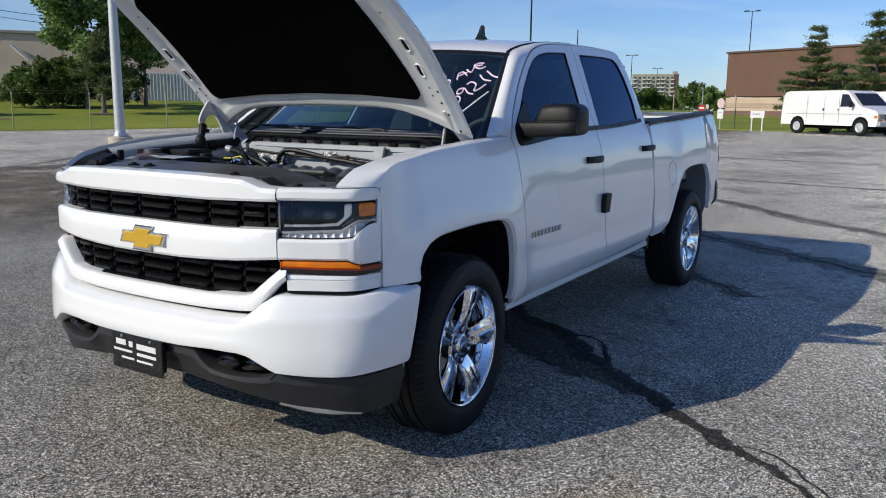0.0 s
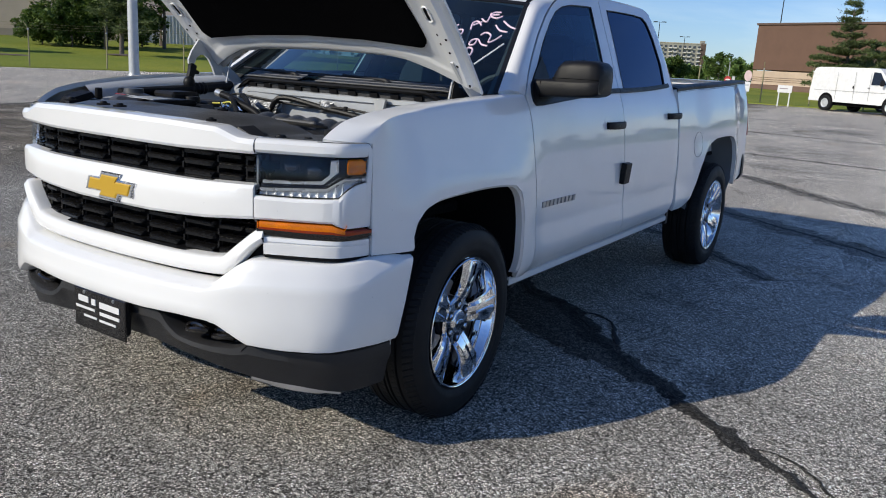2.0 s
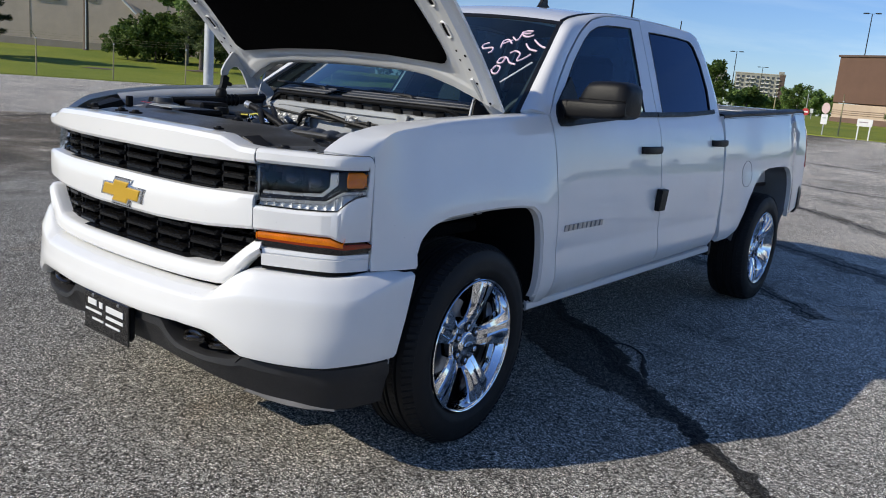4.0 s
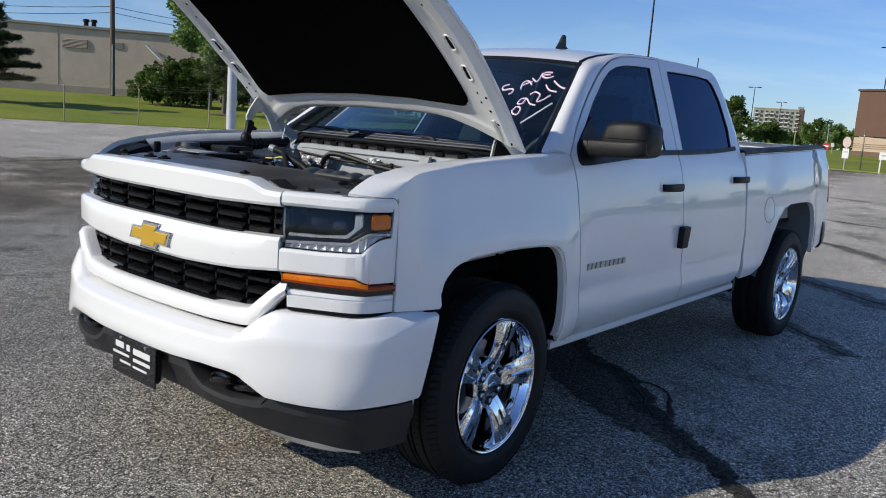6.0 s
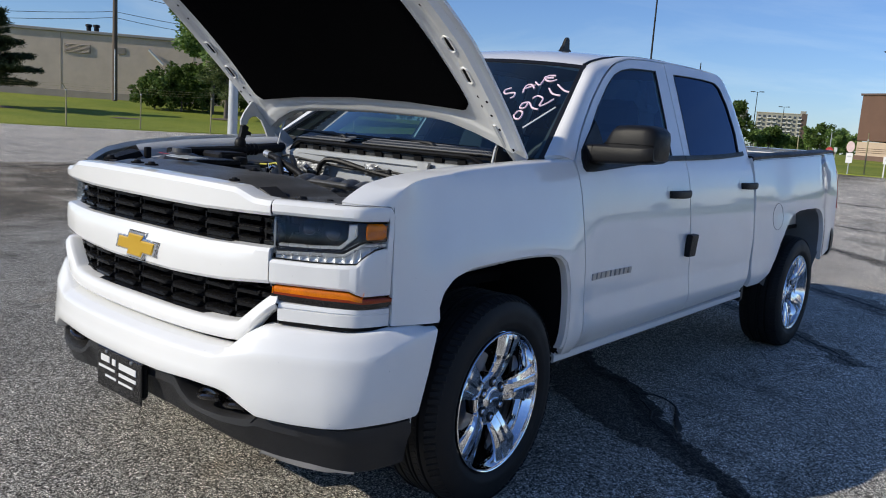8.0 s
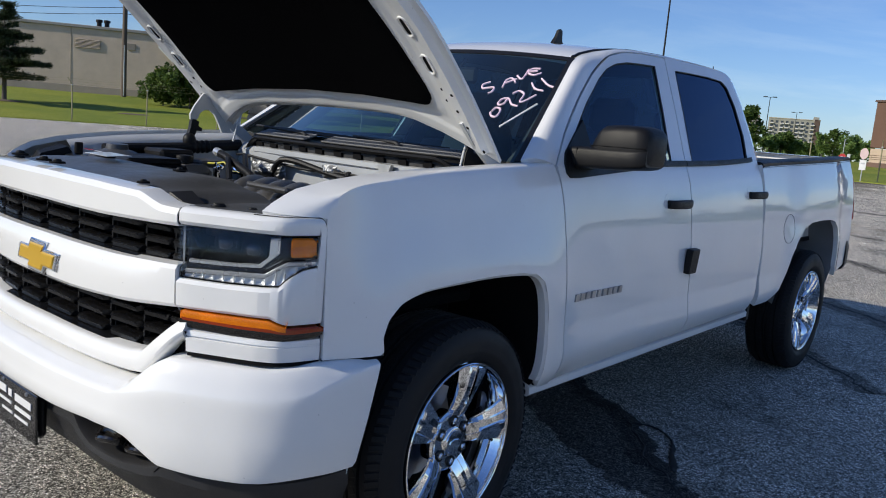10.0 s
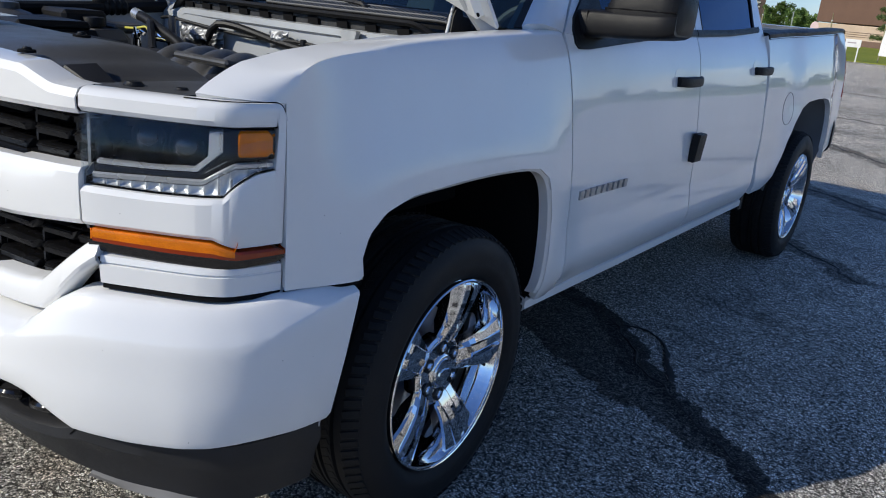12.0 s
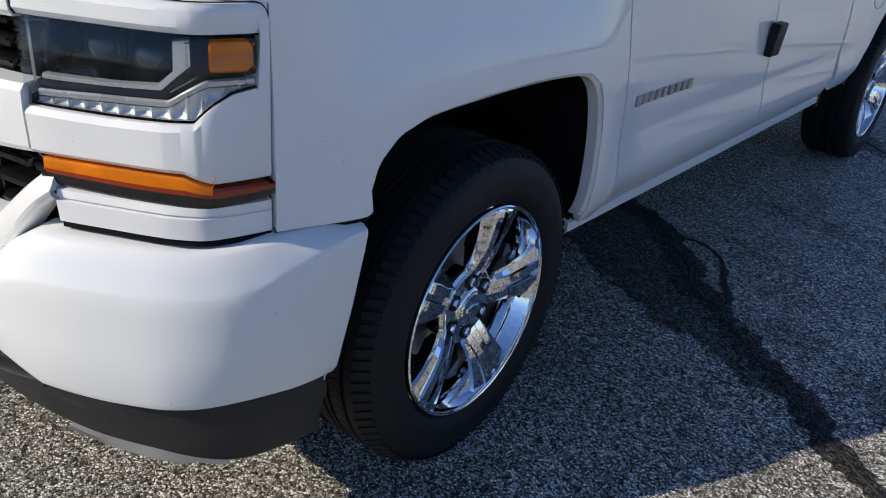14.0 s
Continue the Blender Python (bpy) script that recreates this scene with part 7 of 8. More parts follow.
def lawn_rise(d, w):
    return w * float(np.interp(d, [0, 3, 14, 32, 60], [0, 0.1, 0.55, 1.60, 1.62])) + (1 - w) * float(np.interp(d, [0, 50, 150], [0, 0.5, 0.8]))


lawn_rows = []
for d in (0.0, 0.05, 1.2, 3, 5, 8, 11, 14, 18, 22, 27, 32, 40, 55, 90, 200, 600):
    lawn_rows.append([(p.x + n.x * d, p.y + n.y * d, float(ground_z(p.x, p.y)) + (0.0 if d == 0 else 0.05) + lawn_rise(d, w) + (0.05 * noise.noise(Vector((p.x * 0.2, p.y * 0.2, d * 0.2))) if d > 1 else 0)) for p, n, w in cols])
lawn = part("ground_lawn", sheet(arr(lawn_rows), 0, (0, 0, 1)), GRASS)
tagged(lawn, "mown green lawn sloping up from the parking lot", "lawn", kind="structure")


def lawn_z(x, y):
    p = Vector((x, y))
    dl = (p - CORNER).dot(Vector((-0.89, 0.45)))
    dr = y - 43.0
    if dl > 0 and dr < 0:
        foot = p - Vector((-0.89, 0.45)) * dl
        return float(ground_z(foot.x, foot.y)) + 0.05 + lawn_rise(dl, 1.0)
    if dl > 0:
        return 0.42 + lawn_rise(max(dl, dr), 0.5)
    return 0.44 + lawn_rise(max(dr, 0), 0.0)


def spot(az, r):
    """A place by its bearing (degrees left of the truck's axis) and distance from the lot's corner by the truck."""
    a = radians(az)
    return 2.7 - r * math.sin(a), -2.6 + r * math.cos(a)


EYE_Z = 1.42


def up(r, el):
    return EYE_Z + r * math.tan(radians(el))


# ---- fence posts, lamps and signs ----
def fence_post(name="fence_post"):
    ob = thing(name, "thin weathered steel fence post with angled top", "fence post", group="fence posts round the lot")
    part("post", tube([(0, 0, -0.1), (0, 0, 1.85)], 0.035, 8), POSTPAINT, ob)
    part("post_arm", tube([(0, 0, 1.85), (0.03, -0.10, 2.02), (0.07, -0.22, 2.18)], 0.022, 6), POSTPAINT, ob)
    part("post_band", lathe([(1.80, 0.036), (1.80, 0.045), (1.86, 0.045), (1.86, 0.036)], 10, "z"), GALV, ob)
    return ob


first_post = None
posts = []
for az in (79.0, 74.6, 70.1, 65.6, 61.1, 56.6, 51.8, 46.8, 41.5):
    way, nor = Vector((-math.sin(radians(az)), math.cos(radians(az)))), Vector((-0.8923, 0.4513))
    r = (Vector((-38.0, 18.8)) - Vector((2.7, -2.6))).dot(nor) / way.dot(nor)
    posts.append(spot(az, r))
for az in (20.5, 16.4, 12.35, 9.38, 6.2, 3.0, -0.5):
    posts.append(spot(az, 46.6 / math.cos(radians(az))))
for x, y in posts:
    m = pose(x, y, lawn_z(x, y), rng.uniform(-1.5, 1.5), rng.uniform(-1.5, 1.5), rng.uniform(-15, 15))
    if first_post is None:
        first_post = fence_post()
        first_post.matrix_basis = m
    else:
        copy_thing(first_post, m)
strands = []
for run in (posts[:9],):
    for (xa, ya), (xb, yb) in zip(run[:-1], run[1:]):
        za, zb = lawn_z(xa, ya), lawn_z(xb, yb)
        for h in (1.90, 2.03, 2.15):
            strands.append(tube([(xa + (xb - xa) * t, ya + (yb - ya) * t, za + (zb - za) * t + h - 0.05 * math.sin(math.pi * t)) for t in (0, 0.25, 0.5, 0.75, 1)], 0.0035, 4))
tagged(part("fence_wire", merge(*strands), POSTPAINT), "thin strands of wire between fence posts", "wire", kind="stuff")
px, py_ = -21.3, 14.2
pole = thing("light_pole", "tall grey steel light pole on a round concrete base", "light pole", (px, py_, 0))
part("concrete_base", lathe([(-0.1, 0.40), (0.33, 0.40), (0.36, 0.37), (0.36, 0.001)], 36, "z"), CONCRETE, pole, "weathered concrete footing")
part("shaft", lathe([(0.38, 0.172), (3.0, 0.160), (9.5, 0.10)], 24, "z"), GALV, pole)
part("base_plate", block((0, 0, 0.375), (0.44, 0.44, 0.03), 0.01), GALV, pole)
part("collar", lathe([(0.39, 0.17), (0.39, 0.22), (0.45, 0.20), (0.55, 0.175)], 24, "z"), GALV, pole)
for k in range(4):
    a = radians(45 + 90 * k)
    part("anchor_bolt", tube([(0.25 * math.cos(a), 0.25 * math.sin(a), 0.36), (0.25 * math.cos(a), 0.25 * math.sin(a), 0.47)], 0.022, 6), STEEL, pole)
part("lamp_head", block((0.5, 0, 9.5), (1.0, 0.35, 0.14), 0.03), GALV, pole)


def lot_lamp(az, r, el, heads=2, name="street_lamp"):
    x, y = spot(az, r)
    top = up(r, el)
    z = lawn_z(x, y) if y > 43 else float(ground_z(x, y))
    ob = thing(name, "thin dark lamp post with two flat heads", "street lamp", (x, y, z - 0.05), group="lamp posts beyond the lot")
    h = top - z
    part("post", lathe([(0, 0.10), (h, 0.055)], 10, "z"), BLACK, ob)
    for s in (-1, 1)[:heads]:
        part("arm", tube([(0, 0, h - 0.05), (s * 0.5, 0.1 * s, h)], 0.035, 6), BLACK, ob)
        part("lamp_head", block((s * 0.75, 0.12 * s, h + 0.02), (0.7, 0.35, 0.14), 0.03), BLACK, ob)
    return ob


lot_lamp(11.72, 125, 6.50)
lot_lamp(19.3, 150, 3.75)
lot_lamp(17.55, 190, 2.86)
lot_lamp(26.4, 70, 12.5, 2)
lot_lamp(23.1, 95, 5.5, 0)

# signs by the fence on the far side
x, y = spot(13.3, 47.0)
g = lawn_z(x, y)
rs = thing("sign", "round faded sign over a small white plate", "sign", (x, y, g))
part("post", tube([(0, 0, -0.1), (0, 0, 1.65)], 0.03, 8), GALV, rs)
part("disc", prism([(0.20 * math.cos(a), 0.29 * math.sin(a)) for a in np.linspace(0, 2 * math.pi, 29)[:-1]], lambda a, b, d: (a, -0.04 - d, 1.42 + b), 0.01), plain("faded_pink", (0.66, 0.50, 0.48), 0.6), rs)
part("plate", block((0, -0.045, 0.84), (0.32, 0.012, 0.52), 0.003), SIGNWHITE, rs)
part("text_bar", block((0, -0.054, 0.92), (0.20, 0.006, 0.08), 0.002), GALV, rs)
x, y = spot(10.95, 46.0)
g = lawn_z(x, y)
ws_ = thing("sign", "white board sign on two white legs", "sign", (x, y, g))
part("board", block((0, 0, 0.84), (0.72, 0.04, 0.38), 0.006), SIGNWHITE, ws_)
for s in (-1, 1):
    part("leg", block((s * 0.27, 0.02, 0.40), (0.06, 0.05, 0.95), 0.006), SIGNWHITE, ws_)
part("text_bar", block((-0.05, -0.024, 0.86), (0.40, 0.006, 0.05), 0.002), plain("faded_ink", (0.35, 0.3, 0.32), 0.7), ws_)
x, y = spot(14.5, 75.0)
g = lawn_z(x, y)
stop = thing("stop_sign", "red eight-sided stop sign on a post", "stop sign", (x, y, g))
part("post", tube([(0, 0, -0.1), (0, 0, 2.0)], 0.035, 8), GALV, stop)
z0 = up(75, 0.40) - g - 0.25
part("board", prism([(0.32 * math.cos(radians(22.5 + 45 * k)), 0.32 * math.sin(radians(22.5 + 45 * k))) for k in range(8)], lambda a, b, d: (a, -0.05 - d, z0 + b), 0.012), SIGNRED, stop)
part("text_bar", block((0, -0.068, z0), (0.40, 0.006, 0.12), 0.002), SIGNWHITE, stop)
x, y = spot(14.15, 75.0)
cab_ = thing("sign", "small grey sign plate on a thin post", "sign", (x, y, lawn_z(x, y)))
part("post", tube([(0, 0, -0.1), (0, 0, z0 + 0.3)], 0.025, 6), GALV, cab_)
part("plate", block((0, -0.04, z0 + 0.12), (0.26, 0.015, 0.36), 0.004), GALV, cab_)


# ---- buildings ----
def local(origin, yaw):
    return Matrix.Translation(origin) @ pose(0, 0, 0, 0, 0, yaw)


def building(name, label, az, r, yaw, category="building"):
    x, y = spot(az, r)
    ob = thing(name, label, category)
    ob.matrix_basis = local((x, y, 0), yaw)
    return ob


# long beige hall: its near wall runs along local x, outside to local -y
hall = building("warehouse", "long low beige rendered building with a flat roof", 62.0, 83.0, 51.0, "building")
R = 83.0
top = up(R, 4.32)
part("wall", block((-6, 6.0, (top - 0.5) / 2 + 0.5), (64, 12, top - 0.5), 0.05), BEIGE, hall)
part("roof_edge", block((-6, 5.95, top + 0.12), (64.5, 12.3, 0.28), 0.04), plain("roof_trim", (0.30, 0.29, 0.28), 0.7), hall)
part("wall_base", block((-6, 5.98, 1.9), (64.1, 12.05, 0.9), 0.02), wall_mat("beige_plinth", (0.36, 0.31, 0.26)), hall)


def on_hall(az, el):
    return -R * math.tan(radians(az - 62.0)), up(R / math.cos(radians(az - 62)), el)


vx0, vz1 = on_hall(65.91, 3.62)
vx1, vz0 = on_hall(64.33, 3.05)
vent = part("wall_vent", block(((vx0 + vx1) / 2, -0.03, (vz0 + vz1) / 2), (abs(vx1 - vx0), 0.08, vz1 - vz0), 0.01), plain("vent_grey", (0.26, 0.23, 0.20), 0.7), hall)
for k in range(7):
    part("slat", block(((vx0 + vx1) / 2, -0.09, vz0 + (k + 0.5) * (vz1 - vz0) / 7), (abs(vx1 - vx0) - 0.1, 0.06, 0.05), 0.01, Matrix.Rotation(0.6, 3, "X")), BEIGE, vent)
vx, vz = on_hall(62.42, 3.40)
part("wall_vent", block((vx, -0.03, vz), (0.75, 0.08, 0.6), 0.01), plain("vent_grey_small", (0.26, 0.23, 0.20), 0.7), hall)
ax_, az_ = on_hall(60.68, 3.60)
bx_, bz_ = on_hall(59.75, 2.7)
part("wall_pipe", tube([(ax_, -0.25, az_), (bx_, -0.25, bz_)], 0.11, 8), SIGNWHITE, hall)
rx_, rz_ = on_hall(64.36, 4.6)
for s in (-0.35, 0.35):
    part("roof_vent", lathe([(top, 0.22), (top + 0.7, 0.22), (top + 0.75, 0.32), (top + 0.95, 0.30), (top + 1.0, 0.01)], 12, "z"), BLACK, hall).location = (rx_ + s, 1.0, 0)
for k in range(5):
    part("wall_seam", block((-30 + 12 * k, -0.012, top / 2 + 0.8), (0.06, 0.03, top - 1.6), 0.005), plain("seam_grey", (0.33, 0.28, 0.235), 0.9), hall)
# lean-to with pale ribbed metal wall beside the trees
shed = building("loading_shed", "pale ribbed metal shed wall under a beige roof line", 51.0, 79.0, 51.0)
part("wall", block((0, 2.0, 2.4), (10.5, 4.0, 4.0), 0.03), CORR, shed)
for k in range(36):
    part("rib", block((-5.2 + 0.297 * k, -0.02, 2.4), (0.09, 0.05, 3.9), 0.015), CORR, shed)
part("upper_wall", block((0, 4.0, 3.2), (12.0, 3.6, 6.0), 0.03), BEIGE, shed)
part("roof_edge", block((0, 4.0, 6.25), (12.2, 3.8, 0.2), 0.03), plain("shed_trim", (0.25, 0.25, 0.25), 0.7), shed)

# brown hall on the far right
hall2 = building("store_building", "large windowless building of brown cladding over tan block", 13.05, 98.0, -23.0)
T2, M2, B2 = up(98, 3.80), up(98, 0.96), up(98, -0.28)
part("wall", block((13, 14, (T2 + M2) / 2), (26, 28, T2 - M2), 0.05), BROWN, hall2)
part("lower_wall", block((13, 14.0, (M2 + B2) / 2 + 0.2), (25.9, 27.9, M2 - B2 - 0.6), 0.05), TAN, hall2)
part("plinth", block((13, 14, B2 + 0.1), (26.1, 28.1, 0.9), 0.03), DARKBASE, hall2)
part("roof_edge", block((13, 14, T2 + 0.08), (26.3, 28.3, 0.22), 0.03), plain("brown_trim", (0.10, 0.06, 0.045), 0.6), hall2)
for z in np.linspace(M2 - 0.8, B2 + 0.9, 3):
    part("block_course", block((13, -0.005, float(z)), (25.8, 0.02, 0.03), 0.004), DARKBASE, hall2)

# apartment tower in the distance
RA = 430.0
tower = building("apartment_tower", "tall tan apartment block with rows of balconies", 17.65, RA, 17.65)
TW, TZ = RA * math.tan(radians(1.55)), up(RA, 2.42)
part("wall", block((0, 6, TZ / 2), (2 * TW, 12, TZ), 0.1), APT, tower)
# right-hand end in a darker tone
part("side_wall", block((TW - 1.2, 5.9, TZ / 2 + 0.2), (2.6, 12.2, TZ + 0.4), 0.1), APTDARK, tower)
part("roof_box", block((TW * 0.85, 6, TZ + 0.9), (2.6, 4, 1.8), 0.1), APT, tower)
part("roof_edge", block((0, 6, TZ + 0.1), (2 * TW + 0.4, 12.4, 0.4), 0.05), CONCRETE, tower)
WIN = plain("far_window", (0.05, 0.06, 0.075), 0.15)
SLAB = plain("balcony_slab", (0.62, 0.60, 0.56), 0.8)
win_me, slab_me = None, None
for f in range(9):
    z = TZ - 1.7 - 2.05 * f
    for c in range(9):
        x = -TW + 1.5 + (2 * TW - 4.6) * c / 8
        w = part("window", block((0, 0, 0), (1.25, 0.16, 1.15), 0.02), WIN, tower) if win_me is None else new("window", win_me)
        win_me = w.data
        w.parent = tower
        w.location = (x, -0.02, z)
        if c in (0, 2, 3, 5, 6, 8):
            b = part("balcony", block((0, 0, 0), (1.9, 1.0, 0.55), 0.03), SLAB, tower) if slab_me is None else new("balcony", slab_me)
            slab_me = b.data
            b.parent = tower
            b.location = (x, -0.5, z - 0.75)
wing = building("apartment_tower", "tan apartment block wing behind trees", 20.2, 460.0, 20.2)
part("wall", block((0, 6, 10.6), (7, 12, 21.2), 0.1), APT, wing)
part("roof_edge", block((0, 6, 21.3), (7.3, 12.3, 0.4), 0.05), CONCRETE, wing)

# wooden poles and wires
for az, r, base, tall in ((62.8, 76.0, 0.2, 12.5), (53.1, 74.0, 0.1, 8.0)):
    x, y = spot(az, r)
    g = lawn_z(x, y)
    ob = thing("utility_pole", "weathered wooden utility pole with wires", "utility pole", (x, y, g - 0.1))
    part("pole", lathe([(0, 0.24), (tall, 0.17)], 14, "z"), WOODPOLE, ob)
    part("crossarm", block((0, 0, tall - 0.7), (2.2, 0.10, 0.12), 0.01, Matrix.Rotation(radians(az), 3, "Z")), WOODPOLE, ob)
    part("conduit", tube([(0.2, -0.1, 0.2), (0.2, -0.1, 4.5)], 0.05, 8), GALV, ob)
    for s in (-0.9, 0.0, 0.9):
        part("insulator", lathe([(tall - 0.62, 0.05), (tall - 0.50, 0.06), (tall - 0.45, 0.01)], 8, "z"), GALV, ob).location = (s * math.cos(radians(az)), s * math.sin(radians(az)), 0)
p0, p1 = spot(62.8, 76.0), spot(80.0, 90.0)
p2_ = spot(45.0, 80.0)
wv = []
for dz, sag in ((10.6, 1.0), (9.9, 1.0), (8.2, 0.7), (7.7, 0.8)):
    for a, b in ((p0, p1), (p0, p2_)):
        wv.append(tube([(a[0] + (b[0] - a[0]) * t, a[1] + (b[1] - a[1]) * t, dz + 1.0 - 4 * sag * t * (1 - t)) for t in np.linspace(0, 1, 14)], 0.022, 4))
tagged(part("overhead_wire", merge(*wv), BLACK), "thin dark overhead wires between poles", "wire", kind="stuff")


# ---- trees ----
def leaf_cards(centres, size, n, seed, flat=0.0, spread=1.0):
    """Many small bent leaves about clump centres (x, y, z, radius)."""
    r = random.Random(seed)
    v, f = [], []
    weights = [c[3] ** 2 for c in centres]
    for c in r.choices(centres, weights, k=n):
        d = Vector((r.gauss(0, 1), r.gauss(0, 1), r.gauss(0, 1))).normalized() * (c[3] * (r.random() ** 0.4) * spread)
        p = Vector(c[:3]) + Vector((d.x, d.y, d.z * (1 - flat)))
        a = Vector((r.gauss(0, 1), r.gauss(0, 1), r.gauss(0, 0.7))).normalized()
        b = a.cross(Vector((r.gauss(0, 1), r.gauss(0, 1), r.gauss(0, 1)))).normalized()
        s = size * r.uniform(0.6, 1.4)
        o = len(v)
        v += [tuple(p - a * s), tuple(p - b * s * 0.55), tuple(p + a * s), tuple(p + b * s * 0.55)]
        f.append((o, o + 1, o + 2, o + 3))
    return v, f


def broad_tree(name, label, x, y, z, tall, wide, seed, n=9000, leaf=0.14, mat=LEAF, trunk=0.16, low=0.25, category="tree"):
    r = random.Random(seed)
    ob = thing(name, label, category, (x, y, z))
    stem = [(0, 0, -0.1), (0.05, 0.02, tall * 0.2), (-0.04, 0.05, tall * 0.45), (0.05, -0.03, tall * 0.85)]
    part("trunk", tube(resample(stem, 12), list(np.linspace(trunk, trunk * 0.15, 12)), 10), BARK, ob)
    limbs, clumps = [], []
    for k in range(16):
        h = tall * r.uniform(low, 0.85)
        a = r.uniform(0, 6.28)
        reach = wide * r.uniform(0.5, 1.0) * math.sin(math.pi * min(0.95, 0.18 + 0.80 * (h / tall))) ** 0.7
        end = Vector((reach * math.cos(a), reach * math.sin(a), h + reach * r.uniform(0.2, 0.7)))
        mid = Vector((end.x * 0.5, end.y * 0.5, h + 0.12 * reach))
        limbs.append(tube([(0, 0, h), tuple(mid), tuple(end)], [trunk * 0.35, trunk * 0.22, trunk * 0.06], 6))
        for q in (0.45, 0.7, 0.95):
            e = Vector((0, 0, h)).lerp(end, q) + Vector((r.uniform(-0.4, 0.4), r.uniform(-0.4, 0.4), r.uniform(-0.2, 0.5)))
            clumps.append((e.x, e.y, e.z, wide * r.uniform(0.16, 0.34)))
    for k in range(14):
        a, h = r.uniform(0, 6.28), tall * r.uniform(low, 1.0)
        q = wide * r.uniform(0, 0.9) * math.sin(math.pi * min(0.97, 0.15 + 0.82 * h / tall))
        clumps.append((q * math.cos(a), q * math.sin(a), h, wide * r.uniform(0.16, 0.30)))
    part("branch_work", merge(*limbs), BARK, ob)["kind"] = "stuff"
    part("crown", leaf_cards(clumps, leaf, n, seed + 1), mat, ob, smooth=False, fix=False)
    return ob


def conifer(name, label, x, y, z, tall, wide, seed, bare=0.15, n=26, mat=NEEDLE):
    r = random.Random(seed)
    ob = thing(name, label, "tree", (x, y, z))
    part("trunk", tube([(0, 0, -0.1), (0.06, 0, tall * 0.5), (0, 0.05, tall)], [0.17, 0.11, 0.02], 10), BARK, ob)
    v, f, limbs = [], [], []
    for k in range(n * 4):
        h = tall * (bare + (1 - bare) * (k / (n * 4)) ** 0.9)
        t = (h / tall - bare) / (1 - bare)
        a = r.uniform(0, 6.28)
        reach = wide * (1 - t) ** 0.75 * r.uniform(0.45, 1.1) * (0.75 + 0.25 * math.sin(a * 2 + seed)) + 0.15
        lift = 0.15 + 0.25 * t
        end = Vector((reach * math.cos(a), reach * math.sin(a), h + reach * lift * r.uniform(0.5, 1.3)))
        limbs.append(tube([(0, 0, h), tuple(end)], [0.035, 0.008], 4))
        for q in range(int(30 + 95 * reach)):
            s = r.uniform(0.15, 1.05)
            p = Vector((0, 0, h)).lerp(end, s) + Vector((r.gauss(0, 0.17), r.gauss(0, 0.17), r.gauss(0, 0.10)))
            d = (Vector((math.cos(a), math.sin(a), r.uniform(-0.2, 0.7))) + Vector((r.gauss(0, 0.7), r.gauss(0, 0.7), r.gauss(0, 0.4)))).normalized()
            w = d.cross(Vector((r.gauss(0, 1), r.gauss(0, 1), r.gauss(0, 1)))).normalized() * r.uniform(0.025, 0.06)
            ln = r.uniform(0.14, 0.36)
            o = len(v)
            v += [tuple(p - w), tuple(p + w), tuple(p + d * ln)]
            f.append((o, o + 1, o + 2))
    part("branch_work", merge(*limbs), BARK, ob)["kind"] = "stuff"
    part("needles", (v, f), mat, ob, smooth=False, fix=False)
    return ob


def tier_pine(name, label, x, y, z, tall, wide, seed, bare=0.2, tiers=10, mat=NEEDLE):
    """An open pine: flat sprays of needles on long uneven limbs, with sky between its upper tiers."""
    r = random.Random(seed)
    ob = thing(name, label, "tree", (x, y, z))
    part("trunk", tube([(0, 0, -0.1), (0.08, 0.02, tall * 0.5), (-0.03, 0.05, tall * 0.97)], [0.17, 0.10, 0.015], 10), BARK, ob)
    v, f, limbs = [], [], []
    for k in range(tiers):
        t = k / (tiers - 1)
        h0 = tall * (bare + (0.97 - bare) * t)
        for q in range(7 if t < 0.6 else 4):
            a = r.uniform(0, 6.28)
            h = h0 + r.uniform(-0.12, 0.12)
            reach = wide * (1 - 0.86 * t ** 0.9) * r.uniform(0.45, 1.1)
            rise = reach * (0.02 + 0.38 * t * r.uniform(0.3, 1.3))
            side = Vector((-math.sin(a), math.cos(a), 0))
            root, end = Vector((0, 0, h)), Vector((reach * math.cos(a), reach * math.sin(a), h + rise))
            limbs.append(tube([tuple(root), tuple(root.lerp(end, 0.5) + Vector((0, 0, -0.04))), tuple(end)], [0.04, 0.025, 0.008], 5))
            for _ in range(int(60 + 330 * reach)):
                s = r.uniform(0.22, 1.04)
                pad = 0.34 * math.sin(math.pi * min(s, 1.0) * 0.85) + 0.06
                p = root.lerp(end, s) + side * r.gauss(0, pad) + Vector((0, 0, 0.05 + r.gauss(0, 0.075)))
                d = (Vector((math.cos(a), math.sin(a), r.uniform(0.1, 1.0))) + Vector((r.gauss(0, 0.7), r.gauss(0, 0.7), r.gauss(0, 0.35)))).normalized()
                w = d.cross(Vector((r.gauss(0, 1), r.gauss(0, 1), r.gauss(0, 1)))).normalized() * r.uniform(0.018, 0.045)
                ln = r.uniform(0.10, 0.26)
                o = len(v)
                v += [tuple(p - w), tuple(p + w), tuple(p + d * ln)]
                f.append((o, o + 1, o + 2))
    part("branch_work", merge(*limbs), BARK, ob)["kind"] = "stuff"
    part("needles", (v, f), mat, ob, smooth=False, fix=False)
    return ob


def put(az, r):
    x, y = spot(az, r)
    return x, y, lawn_z(x, y) - 0.03


